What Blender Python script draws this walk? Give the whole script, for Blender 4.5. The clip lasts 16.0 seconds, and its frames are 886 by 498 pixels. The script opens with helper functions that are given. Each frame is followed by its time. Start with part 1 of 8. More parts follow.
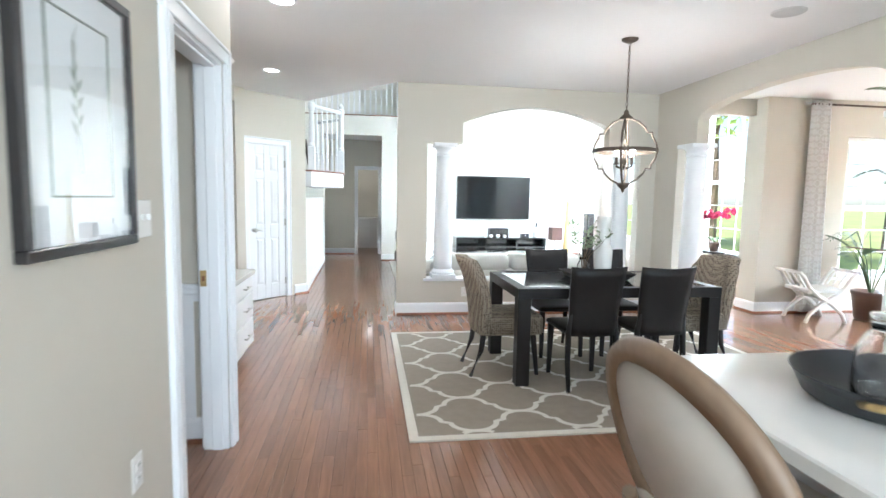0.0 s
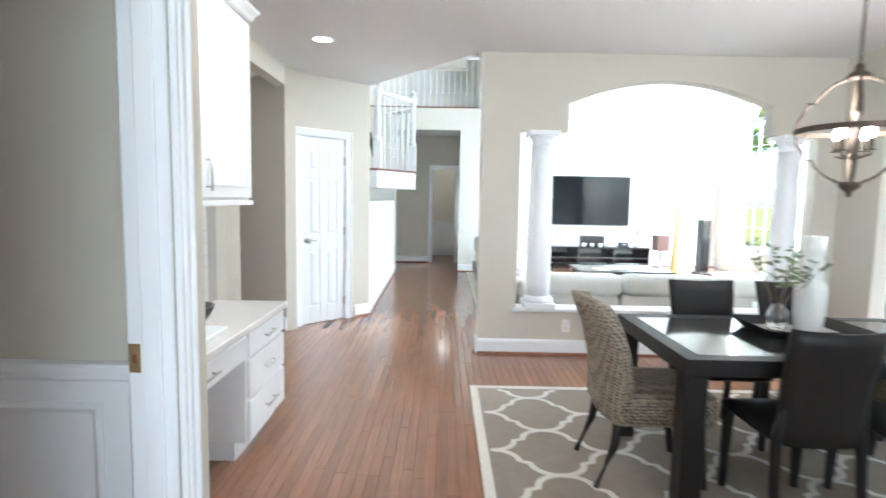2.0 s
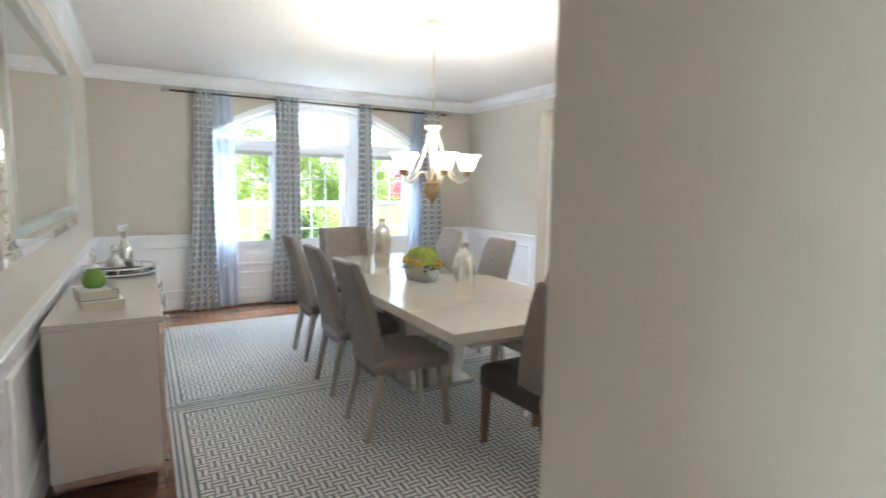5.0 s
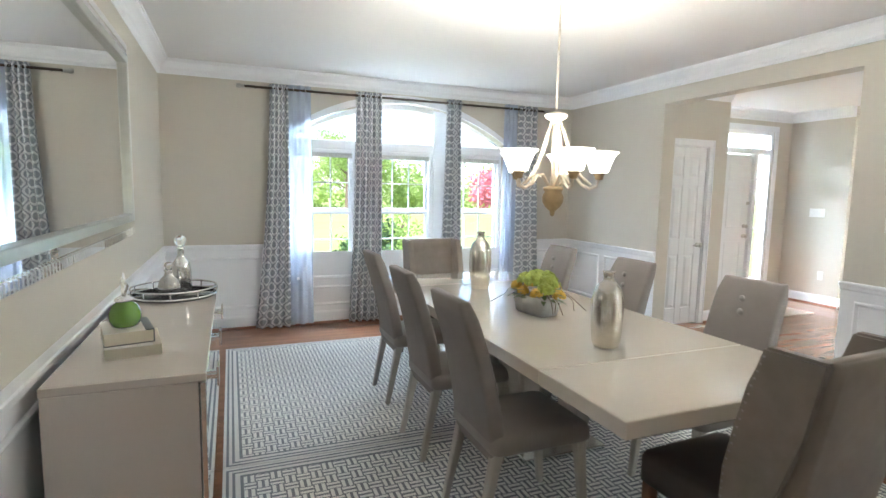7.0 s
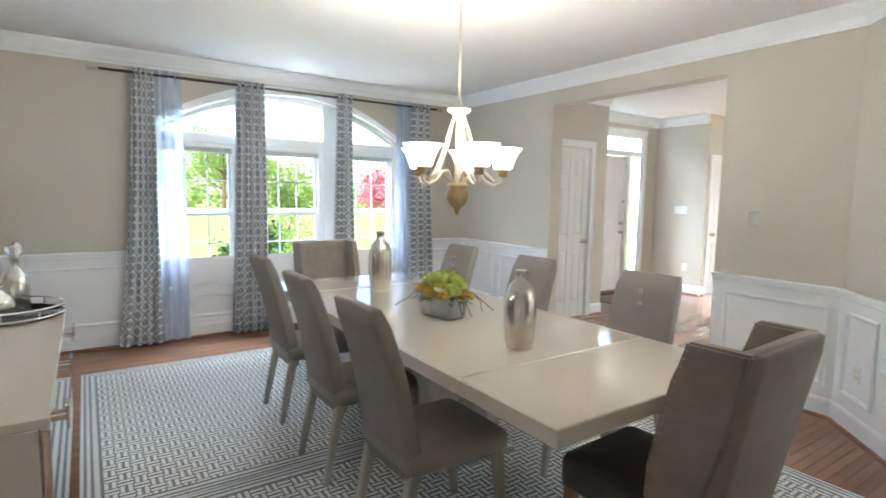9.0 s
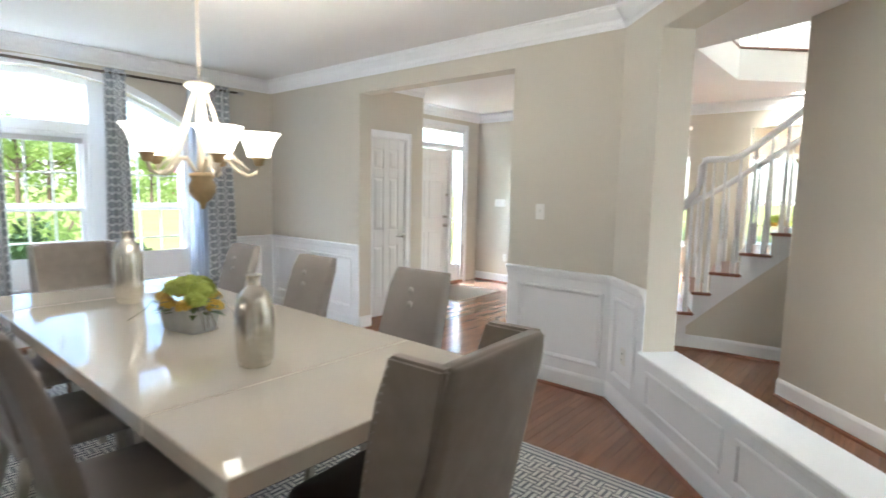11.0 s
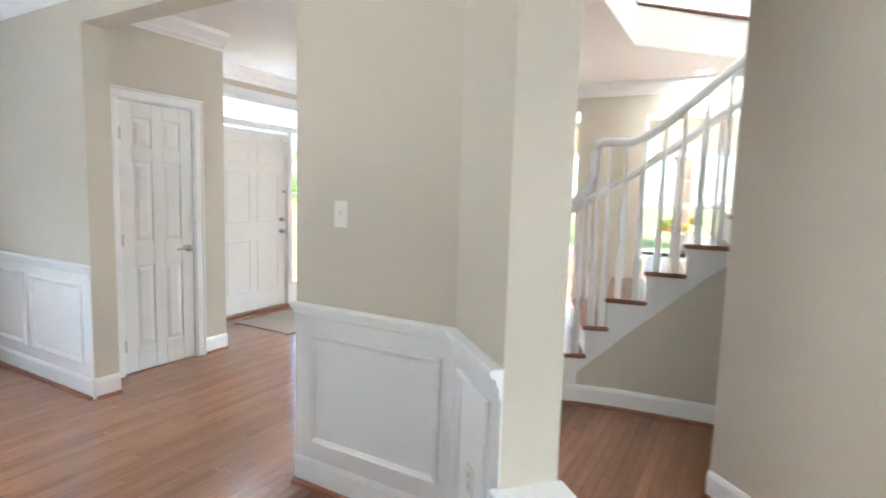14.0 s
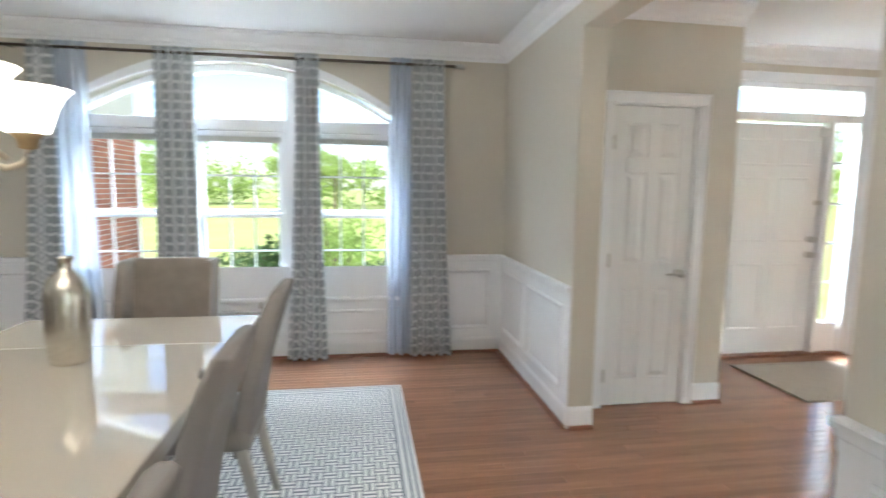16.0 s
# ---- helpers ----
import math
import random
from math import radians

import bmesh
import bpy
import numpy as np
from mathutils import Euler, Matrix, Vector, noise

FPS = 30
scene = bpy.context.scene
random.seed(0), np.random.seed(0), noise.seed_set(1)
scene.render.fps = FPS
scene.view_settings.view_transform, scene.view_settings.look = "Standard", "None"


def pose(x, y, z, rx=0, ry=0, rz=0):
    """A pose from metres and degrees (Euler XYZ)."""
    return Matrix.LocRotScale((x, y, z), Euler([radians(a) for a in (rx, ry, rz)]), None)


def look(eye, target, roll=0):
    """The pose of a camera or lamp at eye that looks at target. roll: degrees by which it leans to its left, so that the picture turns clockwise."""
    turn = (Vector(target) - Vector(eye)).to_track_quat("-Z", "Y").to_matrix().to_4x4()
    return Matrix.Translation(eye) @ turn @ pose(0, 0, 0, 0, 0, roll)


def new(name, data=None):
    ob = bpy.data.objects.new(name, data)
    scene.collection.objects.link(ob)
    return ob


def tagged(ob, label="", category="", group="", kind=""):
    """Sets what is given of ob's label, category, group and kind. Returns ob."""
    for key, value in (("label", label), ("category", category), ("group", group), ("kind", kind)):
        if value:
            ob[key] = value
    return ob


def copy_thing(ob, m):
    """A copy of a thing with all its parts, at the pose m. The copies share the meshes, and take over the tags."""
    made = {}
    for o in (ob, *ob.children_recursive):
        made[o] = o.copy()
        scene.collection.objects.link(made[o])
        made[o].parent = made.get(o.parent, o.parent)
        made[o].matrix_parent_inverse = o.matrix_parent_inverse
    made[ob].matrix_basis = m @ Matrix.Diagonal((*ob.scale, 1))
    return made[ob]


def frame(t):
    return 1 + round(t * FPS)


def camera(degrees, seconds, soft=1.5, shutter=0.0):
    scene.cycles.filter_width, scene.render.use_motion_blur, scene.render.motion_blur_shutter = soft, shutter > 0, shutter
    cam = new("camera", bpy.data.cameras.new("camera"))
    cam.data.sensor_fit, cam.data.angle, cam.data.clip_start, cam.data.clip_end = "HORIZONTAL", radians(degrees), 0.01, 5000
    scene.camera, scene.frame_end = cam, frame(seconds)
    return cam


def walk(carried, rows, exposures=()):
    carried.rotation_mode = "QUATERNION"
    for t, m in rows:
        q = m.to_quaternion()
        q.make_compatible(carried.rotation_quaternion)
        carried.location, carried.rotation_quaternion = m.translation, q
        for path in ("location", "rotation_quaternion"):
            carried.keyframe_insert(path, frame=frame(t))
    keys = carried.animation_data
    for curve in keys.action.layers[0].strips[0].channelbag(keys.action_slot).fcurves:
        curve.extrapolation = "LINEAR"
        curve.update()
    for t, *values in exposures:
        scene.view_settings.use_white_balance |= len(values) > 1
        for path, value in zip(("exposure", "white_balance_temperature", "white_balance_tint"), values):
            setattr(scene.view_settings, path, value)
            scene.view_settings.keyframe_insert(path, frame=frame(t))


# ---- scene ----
cam = camera(80.1, 16.0, shutter=0.5)
PATH = [
    (0, (0.142, 0.517, 1.384), (0.427, 2.488, 1.193), 1.0),
    (0.5, (0.189, 0.915, 1.402), (0.504, 2.881, 1.21), 1.0),
    (1, (0.199, 1.283, 1.407), (0.489, 3.253, 1.216), 1.0),
    (1.5, (0.214, 1.649, 1.407), (0.408, 3.63, 1.217), 1.0),
    (2, (0.165, 1.946, 1.416), (0.164, 3.937, 1.224), 1.1),
    (2.5, (0.072, 2.217, 1.431), (-0.218, 4.186, 1.237), 1.1),
    (3, (-0.048, 2.508, 1.43), (-0.68, 4.395, 1.236), 1.3),
    (3.5, (-0.212, 2.712, 1.422), (-1.206, 4.436, 1.223), 1.4),
    (4, (-0.379, 2.816, 1.497), (-1.7, 4.3, 1.264), 1.5),
    (4.5, (-0.578, 2.929, 1.514), (-2.146, 4.147, 1.271), 1.1),
    (5, (-0.756, 2.986, 1.493), (-2.482, 3.968, 1.258), 0.9),
    (5.2, (-0.838, 3.002, 1.504), (-2.606, 3.905, 1.26), 1.0),
    (7.3, (-1.736, 3.141, 1.492), (-3.58, 3.884, 1.273), 1.1),
    (7.5, (-1.78, 3.14, 1.494), (-3.614, 3.909, 1.276), 1.0),
    (8, (-1.848, 3.135, 1.49), (-3.64, 3.997, 1.274), 1.0),
    (8.2, (-1.862, 3.133, 1.485), (-3.631, 4.042, 1.272), 1.0),
    (10.3, (-1.841, 3.407, 1.464), (-3.274, 4.785, 1.245), 1.1),
    (10.5, (-1.765, 3.502, 1.476), (-3.174, 4.905, 1.255), 1.1),
    (11, (-1.765, 3.71, 1.469), (-3.05, 5.226, 1.248), 1.1),
    (11.5, (-1.822, 3.974, 1.471), (-2.961, 5.602, 1.249), 1.2),
    (12, (-1.834, 4.268, 1.462), (-2.832, 5.986, 1.237), 1.5),
    (12.5, (-1.868, 4.598, 1.478), (-2.755, 6.376, 1.248), 1.5),
    (13, (-1.987, 4.91, 1.432), (-2.818, 6.716, 1.219), 1.6),
    (13.5, (-2.096, 5.179, 1.418), (-2.953, 6.974, 1.203), 1.6),
    (14, (-2.255, 5.442, 1.422), (-3.235, 7.174, 1.217), 1.7),
    (14.5, (-2.447, 5.611, 1.45), (-3.67, 7.177, 1.227), 1.4),
    (15, (-2.63, 5.795, 1.451), (-4.18, 7.038, 1.226), 1.1),
    (15.5, (-2.783, 5.923, 1.465), (-4.599, 6.727, 1.238), 0.8),
    (16, (-2.916, 5.984, 1.485), (-4.878, 6.297, 1.255), 0.8),
]
walk(cam, [(t, look(eye, target, roll)) for t, eye, target, roll in PATH],
     exposures=[(0.0, 1.15, 5480, 9), (2.5, 1.2, 5480, 10), (3.5, 1.25, 5560, 10), (4.0, 1.27, 5600, 9), (4.5, 1.7, 5750, 9), (5.2, 1.85, 5730, 8), (7.5, 1.68, 5740, 7), (11.0, 1.62, 5780, 8), (12.5, 1.83, 5690, 8), (14.5, 1.82, 5620, 8), (15.3, 1.67, 5850, 8), (16.0, 1.42, 5900, 8)])

# ---- world and light ----
world = bpy.data.worlds.new("world")
scene.world = world
world.use_nodes = True
_n, _l = world.node_tree.nodes, world.node_tree.links
_n.clear()
_sky = _n.new("ShaderNodeTexSky")
_sky.sky_type, _sky.sun_disc = "NISHITA", False
_sky.sun_elevation, _sky.sun_rotation = radians(48), radians(150)
_bg = _n.new("ShaderNodeBackground")
_bg.inputs["Strength"].default_value = 0.15
_out = _n.new("ShaderNodeOutputWorld")
_l.new(_sky.outputs["Color"], _bg.inputs["Color"])
_l.new(_bg.outputs["Background"], _out.inputs["Surface"])


def lamp(name, kind, m, energy, size=0.3, size_y=0.0, colour=(1, 1, 1)):
    data = bpy.data.lights.new(name, kind)
    data.energy, data.color = energy, colour
    if kind == "AREA":
        data.shape, data.size, data.size_y = "RECTANGLE", size, size_y or size
    elif kind == "SUN":
        data.angle = size
    else:
        data.shadow_soft_size = size
    ob = new(name, data)
    ob.matrix_world = m
    return ob


SUN = lamp("sun", "SUN", look((0, 0, 0), (-0.45, 0.60, -0.80)), 5.0, radians(0.5), colour=(1.0, 0.95, 0.87))
DAY = (0.86, 0.94, 1.0)
GREEN_DAY = (0.93, 1.0, 0.97)
WARM = (1.0, 0.90, 0.76)
# added area lamps in place of daylight, outside above the openings except the kitchen's
lamp("dining_window_light", "AREA", look((-8.12, 5.0, 3.2), (-5.6, 5.0, 0.55)), 270, 3.0, 1.0, DAY)
lamp("great_room_window_light", "AREA", look((6.75, 10.2, 4.6), (2.0, 10.2, 1.2)), 4000, 5.4, 2.4, GREEN_DAY)
lamp("sunroom_window_light", "AREA", look((7.0, 7.6, 3.0), (6.4, 5.2, 0.8)), 500, 2.2, 1.4, GREEN_DAY)
lamp("sunroom_east_light", "AREA", look((9.4, 3.2, 3.2), (6.0, 3.2, 0.6)), 950, 5.4, 1.8, GREEN_DAY)
lamp("kitchen_window_light", "AREA", look((1.6, -2.98, 1.68), (1.6, 0.0, 1.5)), 110, 3.4, 1.5, GREEN_DAY)
lamp("living_window_light", "AREA", look((-3.8, 15.5, 3.2), (-3.8, 12.6, 0.8)), 2000, 4.0, 1.8, GREEN_DAY)
lamp("front_door_light", "AREA", look((-8.6, 9.75, 3.7), (-6.6, 9.75, 1.2)), 900, 2.0, 1.4, DAY)

# ---- materials ----


def mat(name, colour, rough=0.6, metal=0.0, vary=0.06, scale=9.0, bump=0.0, bump_scale=120.0, stretch=(1, 1, 1), coat=0.0, spec=0.5, random_tint=0.0):
    m = bpy.data.materials.new(name)
    m.use_nodes = True
    nodes, links = m.node_tree.nodes, m.node_tree.links
    b = nodes["Principled BSDF"]
    b.inputs["Roughness"].default_value, b.inputs["Metallic"].default_value = rough, metal
    b.inputs["Coat Weight"].default_value, b.inputs["Specular IOR Level"].default_value = coat, spec
    b.inputs["Coat Roughness"].default_value = 0.06
    tc = nodes.new("ShaderNodeTexCoord")
    mp = nodes.new("ShaderNodeMapping")
    mp.inputs["Scale"].default_value = stretch
    links.new(tc.outputs["Object"], mp.inputs["Vector"])
    big = nodes.new("ShaderNodeTexNoise")
    big.inputs["Scale"].default_value, big.inputs["Detail"].default_value = scale, 5.0
    links.new(mp.outputs["Vector"], big.inputs["Vector"])
    ramp = nodes.new("ShaderNodeMapRange")
    ramp.inputs["To Min"].default_value, ramp.inputs["To Max"].default_value = 1.0 - vary, 1.0 + vary
    links.new(big.outputs["Fac"], ramp.inputs["Value"])
    mix = nodes.new("ShaderNodeVectorMath")
    mix.operation = "SCALE"
    mix.inputs[0].default_value = colour
    last = ramp.outputs["Result"]
    if random_tint:
        info = nodes.new("ShaderNodeObjectInfo")
        r2 = nodes.new("ShaderNodeMapRange")
        r2.inputs["To Min"].default_value, r2.inputs["To Max"].default_value = 1 - random_tint, 1 + random_tint
        links.new(info.outputs["Random"], r2.inputs["Value"])
        mul = nodes.new("ShaderNodeMath")
        mul.operation = "MULTIPLY"
        links.new(last, mul.inputs[0])
        links.new(r2.outputs["Result"], mul.inputs[1])
        last = mul.outputs["Value"]
    links.new(last, mix.inputs["Scale"])
    links.new(mix.outputs["Vector"], b.inputs["Base Color"])
    if bump:
        fine = nodes.new("ShaderNodeTexNoise")
        fine.inputs["Scale"].default_value, fine.inputs["Detail"].default_value = bump_scale, 3.0
        links.new(mp.outputs["Vector"], fine.inputs["Vector"])
        bp = nodes.new("ShaderNodeBump")
        bp.inputs["Strength"].default_value, bp.inputs["Distance"].default_value = bump, 0.002
        links.new(fine.outputs["Fac"], bp.inputs["Height"])
        links.new(bp.outputs["Normal"], b.inputs["Normal"])
    return m


def glow(name, colour, strength):
    m = bpy.data.materials.new(name)
    m.use_nodes = True
    b = m.node_tree.nodes["Principled BSDF"]
    b.inputs["Base Color"].default_value = (*colour, 1)
    b.inputs["Emission Color"].default_value = (*colour, 1)
    b.inputs["Emission Strength"].default_value = strength
    return m


def glass_mat(name, tint=(1, 1, 1), rough=0.0, ior=1.45, alpha=1.0):
    m = bpy.data.materials.new(name)
    m.use_nodes = True
    b = m.node_tree.nodes["Principled BSDF"]
    b.inputs["Base Color"].default_value = (*tint, 1)
    b.inputs["Roughness"].default_value, b.inputs["Transmission Weight"].default_value, b.inputs["IOR"].default_value = rough, 1.0, ior
    return m


WALL = mat("wall_paint_greige", (0.61, 0.57, 0.495), 0.7, vary=0.015, scale=3, bump=0.05, bump_scale=350)
WALL_WHITE = mat("wall_paint_pale", (0.80, 0.79, 0.75), 0.7, vary=0.015, scale=3, bump=0.05, bump_scale=350)
CEIL = mat("ceiling_paint", (0.80, 0.79, 0.785), 0.85, vary=0.012, scale=2, bump=0.05, bump_scale=250)
TRIM = mat("white_trim_paint", (0.87, 0.882, 0.905), 0.36, vary=0.012, scale=5, bump=0.02, bump_scale=200)
DOOR = mat("white_door_paint", (0.82, 0.83, 0.84), 0.42, vary=0.015, scale=5, bump=0.03, bump_scale=200, stretch=(1, 1, 0.2))
BRASS = mat("aged_brass", (0.62, 0.46, 0.22), 0.3, 1.0, vary=0.1, scale=30)
CHROME = mat("chrome", (0.85, 0.85, 0.86), 0.08, 1.0, vary=0.03)
NICKEL = mat("brushed_nickel", (0.55, 0.54, 0.52), 0.3, 1.0, vary=0.06, scale=30)
SHOE = mat("stained_shoe_mould", (0.23, 0.09, 0.045), 0.4, vary=0.2, scale=12)
PLATE = mat("plastic_plate", (0.82, 0.81, 0.78), 0.35, vary=0.01)
WARM_BULB = glow("lamp_glow", (1.0, 0.93, 0.82), 14.0)

# ---- mesh helpers ----


def mesh(bm, name, smooth=False):
    me = bpy.data.meshes.new(name)
    bmesh.ops.recalc_face_normals(bm, faces=bm.faces[:])
    for f in bm.faces:
        f.smooth = smooth
    bm.to_mesh(me)
    bm.free()
    return me


def part(name, bm, material, parent=None, label="", smooth=False):
    ob = new(name, mesh(bm, name, smooth))
    ob.data.materials.append(material)
    ob.parent = parent
    if label:
        ob["label"] = label
    return ob


def structure(name, bm, material, label, category, smooth=False):
    return tagged(part(name, bm, material, None, "", smooth), label, category, kind="structure")


def empty(name, m, label, category, group="", kind=""):
    ob = new(name)
    ob.empty_display_size = 0.1
    ob.matrix_world = m
    return tagged(ob, label, category, group, kind)


def box(bm, lo, hi, bevel=0.0, m=None, seg=1):
    lo, hi = Vector(lo), Vector(hi)
    made = bmesh.ops.create_cube(bm, size=1.0, matrix=Matrix.Translation((lo + hi) / 2) @ Matrix.Diagonal((*(hi - lo), 1)))
    verts = made["verts"]
    if bevel:
        edges = list({e for v in verts for e in v.link_edges})
        out = bmesh.ops.bevel(bm, geom=edges, offset=bevel, segments=seg, profile=0.5, affect="EDGES")
        verts = list({v for f in out["faces"] for v in f.verts} | {v for v in verts if v.is_valid})
    if m is not None:
        bmesh.ops.transform(bm, matrix=m, verts=[v for v in verts if v.is_valid])
    return bm


def boxes(items, bevel=0.0):
    bm = bmesh.new()
    for lo, hi in items:
        box(bm, lo, hi, bevel)
    return bm


def one_box(lo, hi, bevel=0.0, seg=1):
    return box(bmesh.new(), lo, hi, bevel, seg=seg)


def lathe(bm, profile, steps=24, m=None, squash=1.0):
    """Turn a profile of (radius, z) round the z axis."""
    rings = []
    for r, z in profile:
        ring = []
        for i in range(steps):
            a = 2 * math.pi * i / steps
            v = Vector((r * math.cos(a), r * math.sin(a) * squash, z))
            ring.append(bm.verts.new(m @ v if m is not None else v))
        rings.append(ring)
    for a, b in zip(rings, rings[1:]):
        for i in range(steps):
            bm.faces.new((a[i], a[(i + 1) % steps], b[(i + 1) % steps], b[i]))
    for ring in (rings[0], rings[-1]):
        if (ring[0].co - ring[steps // 2].co).length > 1e-4:
            bm.faces.new(ring)
    return bm


def turned(profile, steps=24, m=None, squash=1.0):
    return lathe(bmesh.new(), profile, steps, m, squash)


def tube(bm, points, radius, steps=8, closed=False):
    """A round bar along points; radius may be a list."""
    pts = [Vector(p) for p in points]
    n = len(pts)
    radii = radius if isinstance(radius, (list, tuple)) else [radius] * n
    up = Vector((0, 0, 1))
    rings = []
    for i, p in enumerate(pts):
        d = (pts[(i + 1) % n] - pts[i - 1]) if closed else (pts[min(i + 1, n - 1)] - pts[max(i - 1, 0)])
        d.normalize()
        side = d.cross(up) if abs(d.z) < 0.95 else d.cross(Vector((0, 1, 0)))
        side.normalize()
        other = side.cross(d)
        rings.append([bm.verts.new(p + radii[i] * (math.cos(2 * math.pi * k / steps) * side + math.sin(2 * math.pi * k / steps) * other)) for k in range(steps)])
    pairs = list(zip(rings, rings[1:])) + ([(rings[-1], rings[0])] if closed else [])
    for a, b in pairs:
        for k in range(steps):
            bm.faces.new((a[k], a[(k + 1) % steps], b[(k + 1) % steps], b[k]))
    if not closed:
        bm.faces.new(rings[0])
        bm.faces.new(rings[-1])
    return bm


def prism(bm, outline, depth, m):
    """Extrude an outline of (u, v) by depth along local z, then place it with m."""
    front = [bm.verts.new(m @ Vector((u, v, 0))) for u, v in outline]
    back = [bm.verts.new(m @ Vector((u, v, depth))) for u, v in outline]
    bm.faces.new(front)
    bm.faces.new(back[::-1])
    n = len(outline)
    for i in range(n):
        bm.faces.new((front[i], back[i], back[(i + 1) % n], front[(i + 1) % n]))
    return bm


def run(p, q, side=1):
    """A pose whose x runs from p to q along the floor, z up, and y to the left (side 1)."""
    d = Vector((q[0] - p[0], q[1] - p[1], 0))
    length = d.length
    a = math.atan2(d.y, d.x)
    return Matrix.Translation((p[0], p[1], 0)) @ Matrix.Rotation(a, 4, "Z"), length


def wall_mesh(length, thick, z0, z1, holes=()):
    """A wall along local x from 0 to length, its face at y = 0 and its body behind (+y), with holes (u0, u1, v0, v1) or arched ones (u0, u1, v0, spring, crown, fullness)."""
    bm = bmesh.new()
    us = sorted({0.0, length, *(h[0] for h in holes), *(h[1] for h in holes)})
    vs = sorted({z0, z1, *(h[2] for h in holes), *(h[3] for h in holes), *(h[4] for h in holes if len(h) > 4)})

    def empty_cell(u, v):
        for h in holes:
            top = h[4] if len(h) > 4 else h[3]
            if h[0] < u < h[1] and h[2] < v < top:
                return True
        return False

    def quad(a, b, c, d):
        bm.faces.new([bm.verts.new(p) for p in (a, b, c, d)])
    solid = {}
    for i in range(len(us) - 1):
        for j in range(len(vs) - 1):
            solid[i, j] = not empty_cell((us[i] + us[i + 1]) / 2, (vs[j] + vs[j + 1]) / 2)
    for (i, j), s in solid.items():
        if not s:
            continue
        u0, u1, v0, v1 = us[i], us[i + 1], vs[j], vs[j + 1]
        quad((u0, 0, v0), (u1, 0, v0), (u1, 0, v1), (u0, 0, v1))
        quad((u0, thick, v0), (u0, thick, v1), (u1, thick, v1), (u1, thick, v0))
        if not solid.get((i - 1, j)):
            quad((u0, 0, v0), (u0, 0, v1), (u0, thick, v1), (u0, thick, v0))
        if not solid.get((i + 1, j)):
            quad((u1, 0, v0), (u1, thick, v0), (u1, thick, v1), (u1, 0, v1))
        if not solid.get((i, j - 1)):
            quad((u0, 0, v0), (u0, thick, v0), (u1, thick, v0), (u1, 0, v0))
        if not solid.get((i, j + 1)):
            quad((u0, 0, v1), (u1, 0, v1), (u1, thick, v1), (u0, thick, v1))
    for h in holes:
        if len(h) < 5:
            continue
        u0, u1, _, spring, crown = h[:5]
        power = h[5] if len(h) > 5 else 2
        n = 28
        arc = [(u0 + (u1 - u0) * (0.5 - 0.5 * math.cos(math.pi * k / n)), spring + (crown - spring) * math.sin(math.pi * k / n) ** power) for k in range(n + 1)]
        for (a, va), (b, vb) in zip(arc, arc[1:]):
            quad((a, 0, va), (b, 0, vb), (b, 0, crown), (a, 0, crown))
            quad((a, thick, va), (a, thick, crown), (b, thick, crown), (b, thick, vb))
            quad((a, 0, va), (a, thick, va), (b, thick, vb), (b, 0, vb))
    bmesh.ops.remove_doubles(bm, verts=bm.verts[:], dist=0.0005)
    return bm


def wall(name, p, q, label, thick=0.12, z0=0.0, z1=2.7, holes=(), material=None):
    m, length = run(p, q)
    bm = wall_mesh(length, thick, z0, z1, holes)
    bmesh.ops.transform(bm, matrix=m, verts=bm.verts[:])
    return structure(name, bm, material or WALL, label, "wall")


def moulding(name, p, q, profile, label, material=None, cut=(0, 0)):
    """A strip along p to q whose profile is (out, z), standing out to the right of the run. cut: how far each end is drawn back at full depth, for mitres."""
    m, length = run(p, q)
    bm = bmesh.new()
    a = [bm.verts.new(m @ Vector((cut[0] * o, -o, z))) for o, z in profile]
    b = [bm.verts.new(m @ Vector((length - cut[1] * o, -o, z))) for o, z in profile]
    n = len(profile)
    bm.faces.new(a)
    bm.faces.new(b)
    for i in range(n):
        bm.faces.new((a[i], a[(i + 1) % n], b[(i + 1) % n], b[i]))
    return structure(name, bm, material or TRIM, label, "trim")


H = 2.70
BASE = [(0, 0.0), (0.016, 0.0), (0.016, 0.115), (0.011, 0.13), (0.005, 0.14), (0, 0.14)]
SHOE_P = [(0.016, 0), (0.036, 0), (0.034, 0.012), (0.026, 0.02), (0.016, 0.022)]
CROWN = [(0, H - 0.135), (0.008, H - 0.135), (0.014, H - 0.115), (0.026, H - 0.105), (0.034, H - 0.08), (0.07, H - 0.045), (0.088, H - 0.03), (0.092, H - 0.012), (0.105, H - 0.012), (0.105, H), (0, H)]
RAIL = [(0, 0.80), (0.012, 0.80), (0.014, 0.835), (0.022, 0.845), (0.024, 0.865), (0.042, 0.872), (0.045, 0.89), (0.040, 0.897), (0, 0.897)]


def skirting(p, q, cut=(0, 0)):
    moulding("baseboard", p, q, BASE, "white painted wooden baseboard along the wall", None, cut)
    moulding("shoe_mould", p, q, SHOE_P, "brown stained shoe moulding at the baseboard", SHOE, cut)


def crown(p, q, cut=(1, 1)):
    moulding("crown_moulding", p, q, CROWN, "white stepped crown moulding under the ceiling", None, cut)


# ---- floor and ground ----
FLOOR_SUB = mat("oak_floor_shade", (0.2, 0.09, 0.045), 0.35, vary=0.3, scale=8)
structure("floor", one_box((-7.63, -3.2, -0.12), (8.6, 13.75, -0.012)), FLOOR_SUB, "dark gaps under the red oak floor boards", "floor")

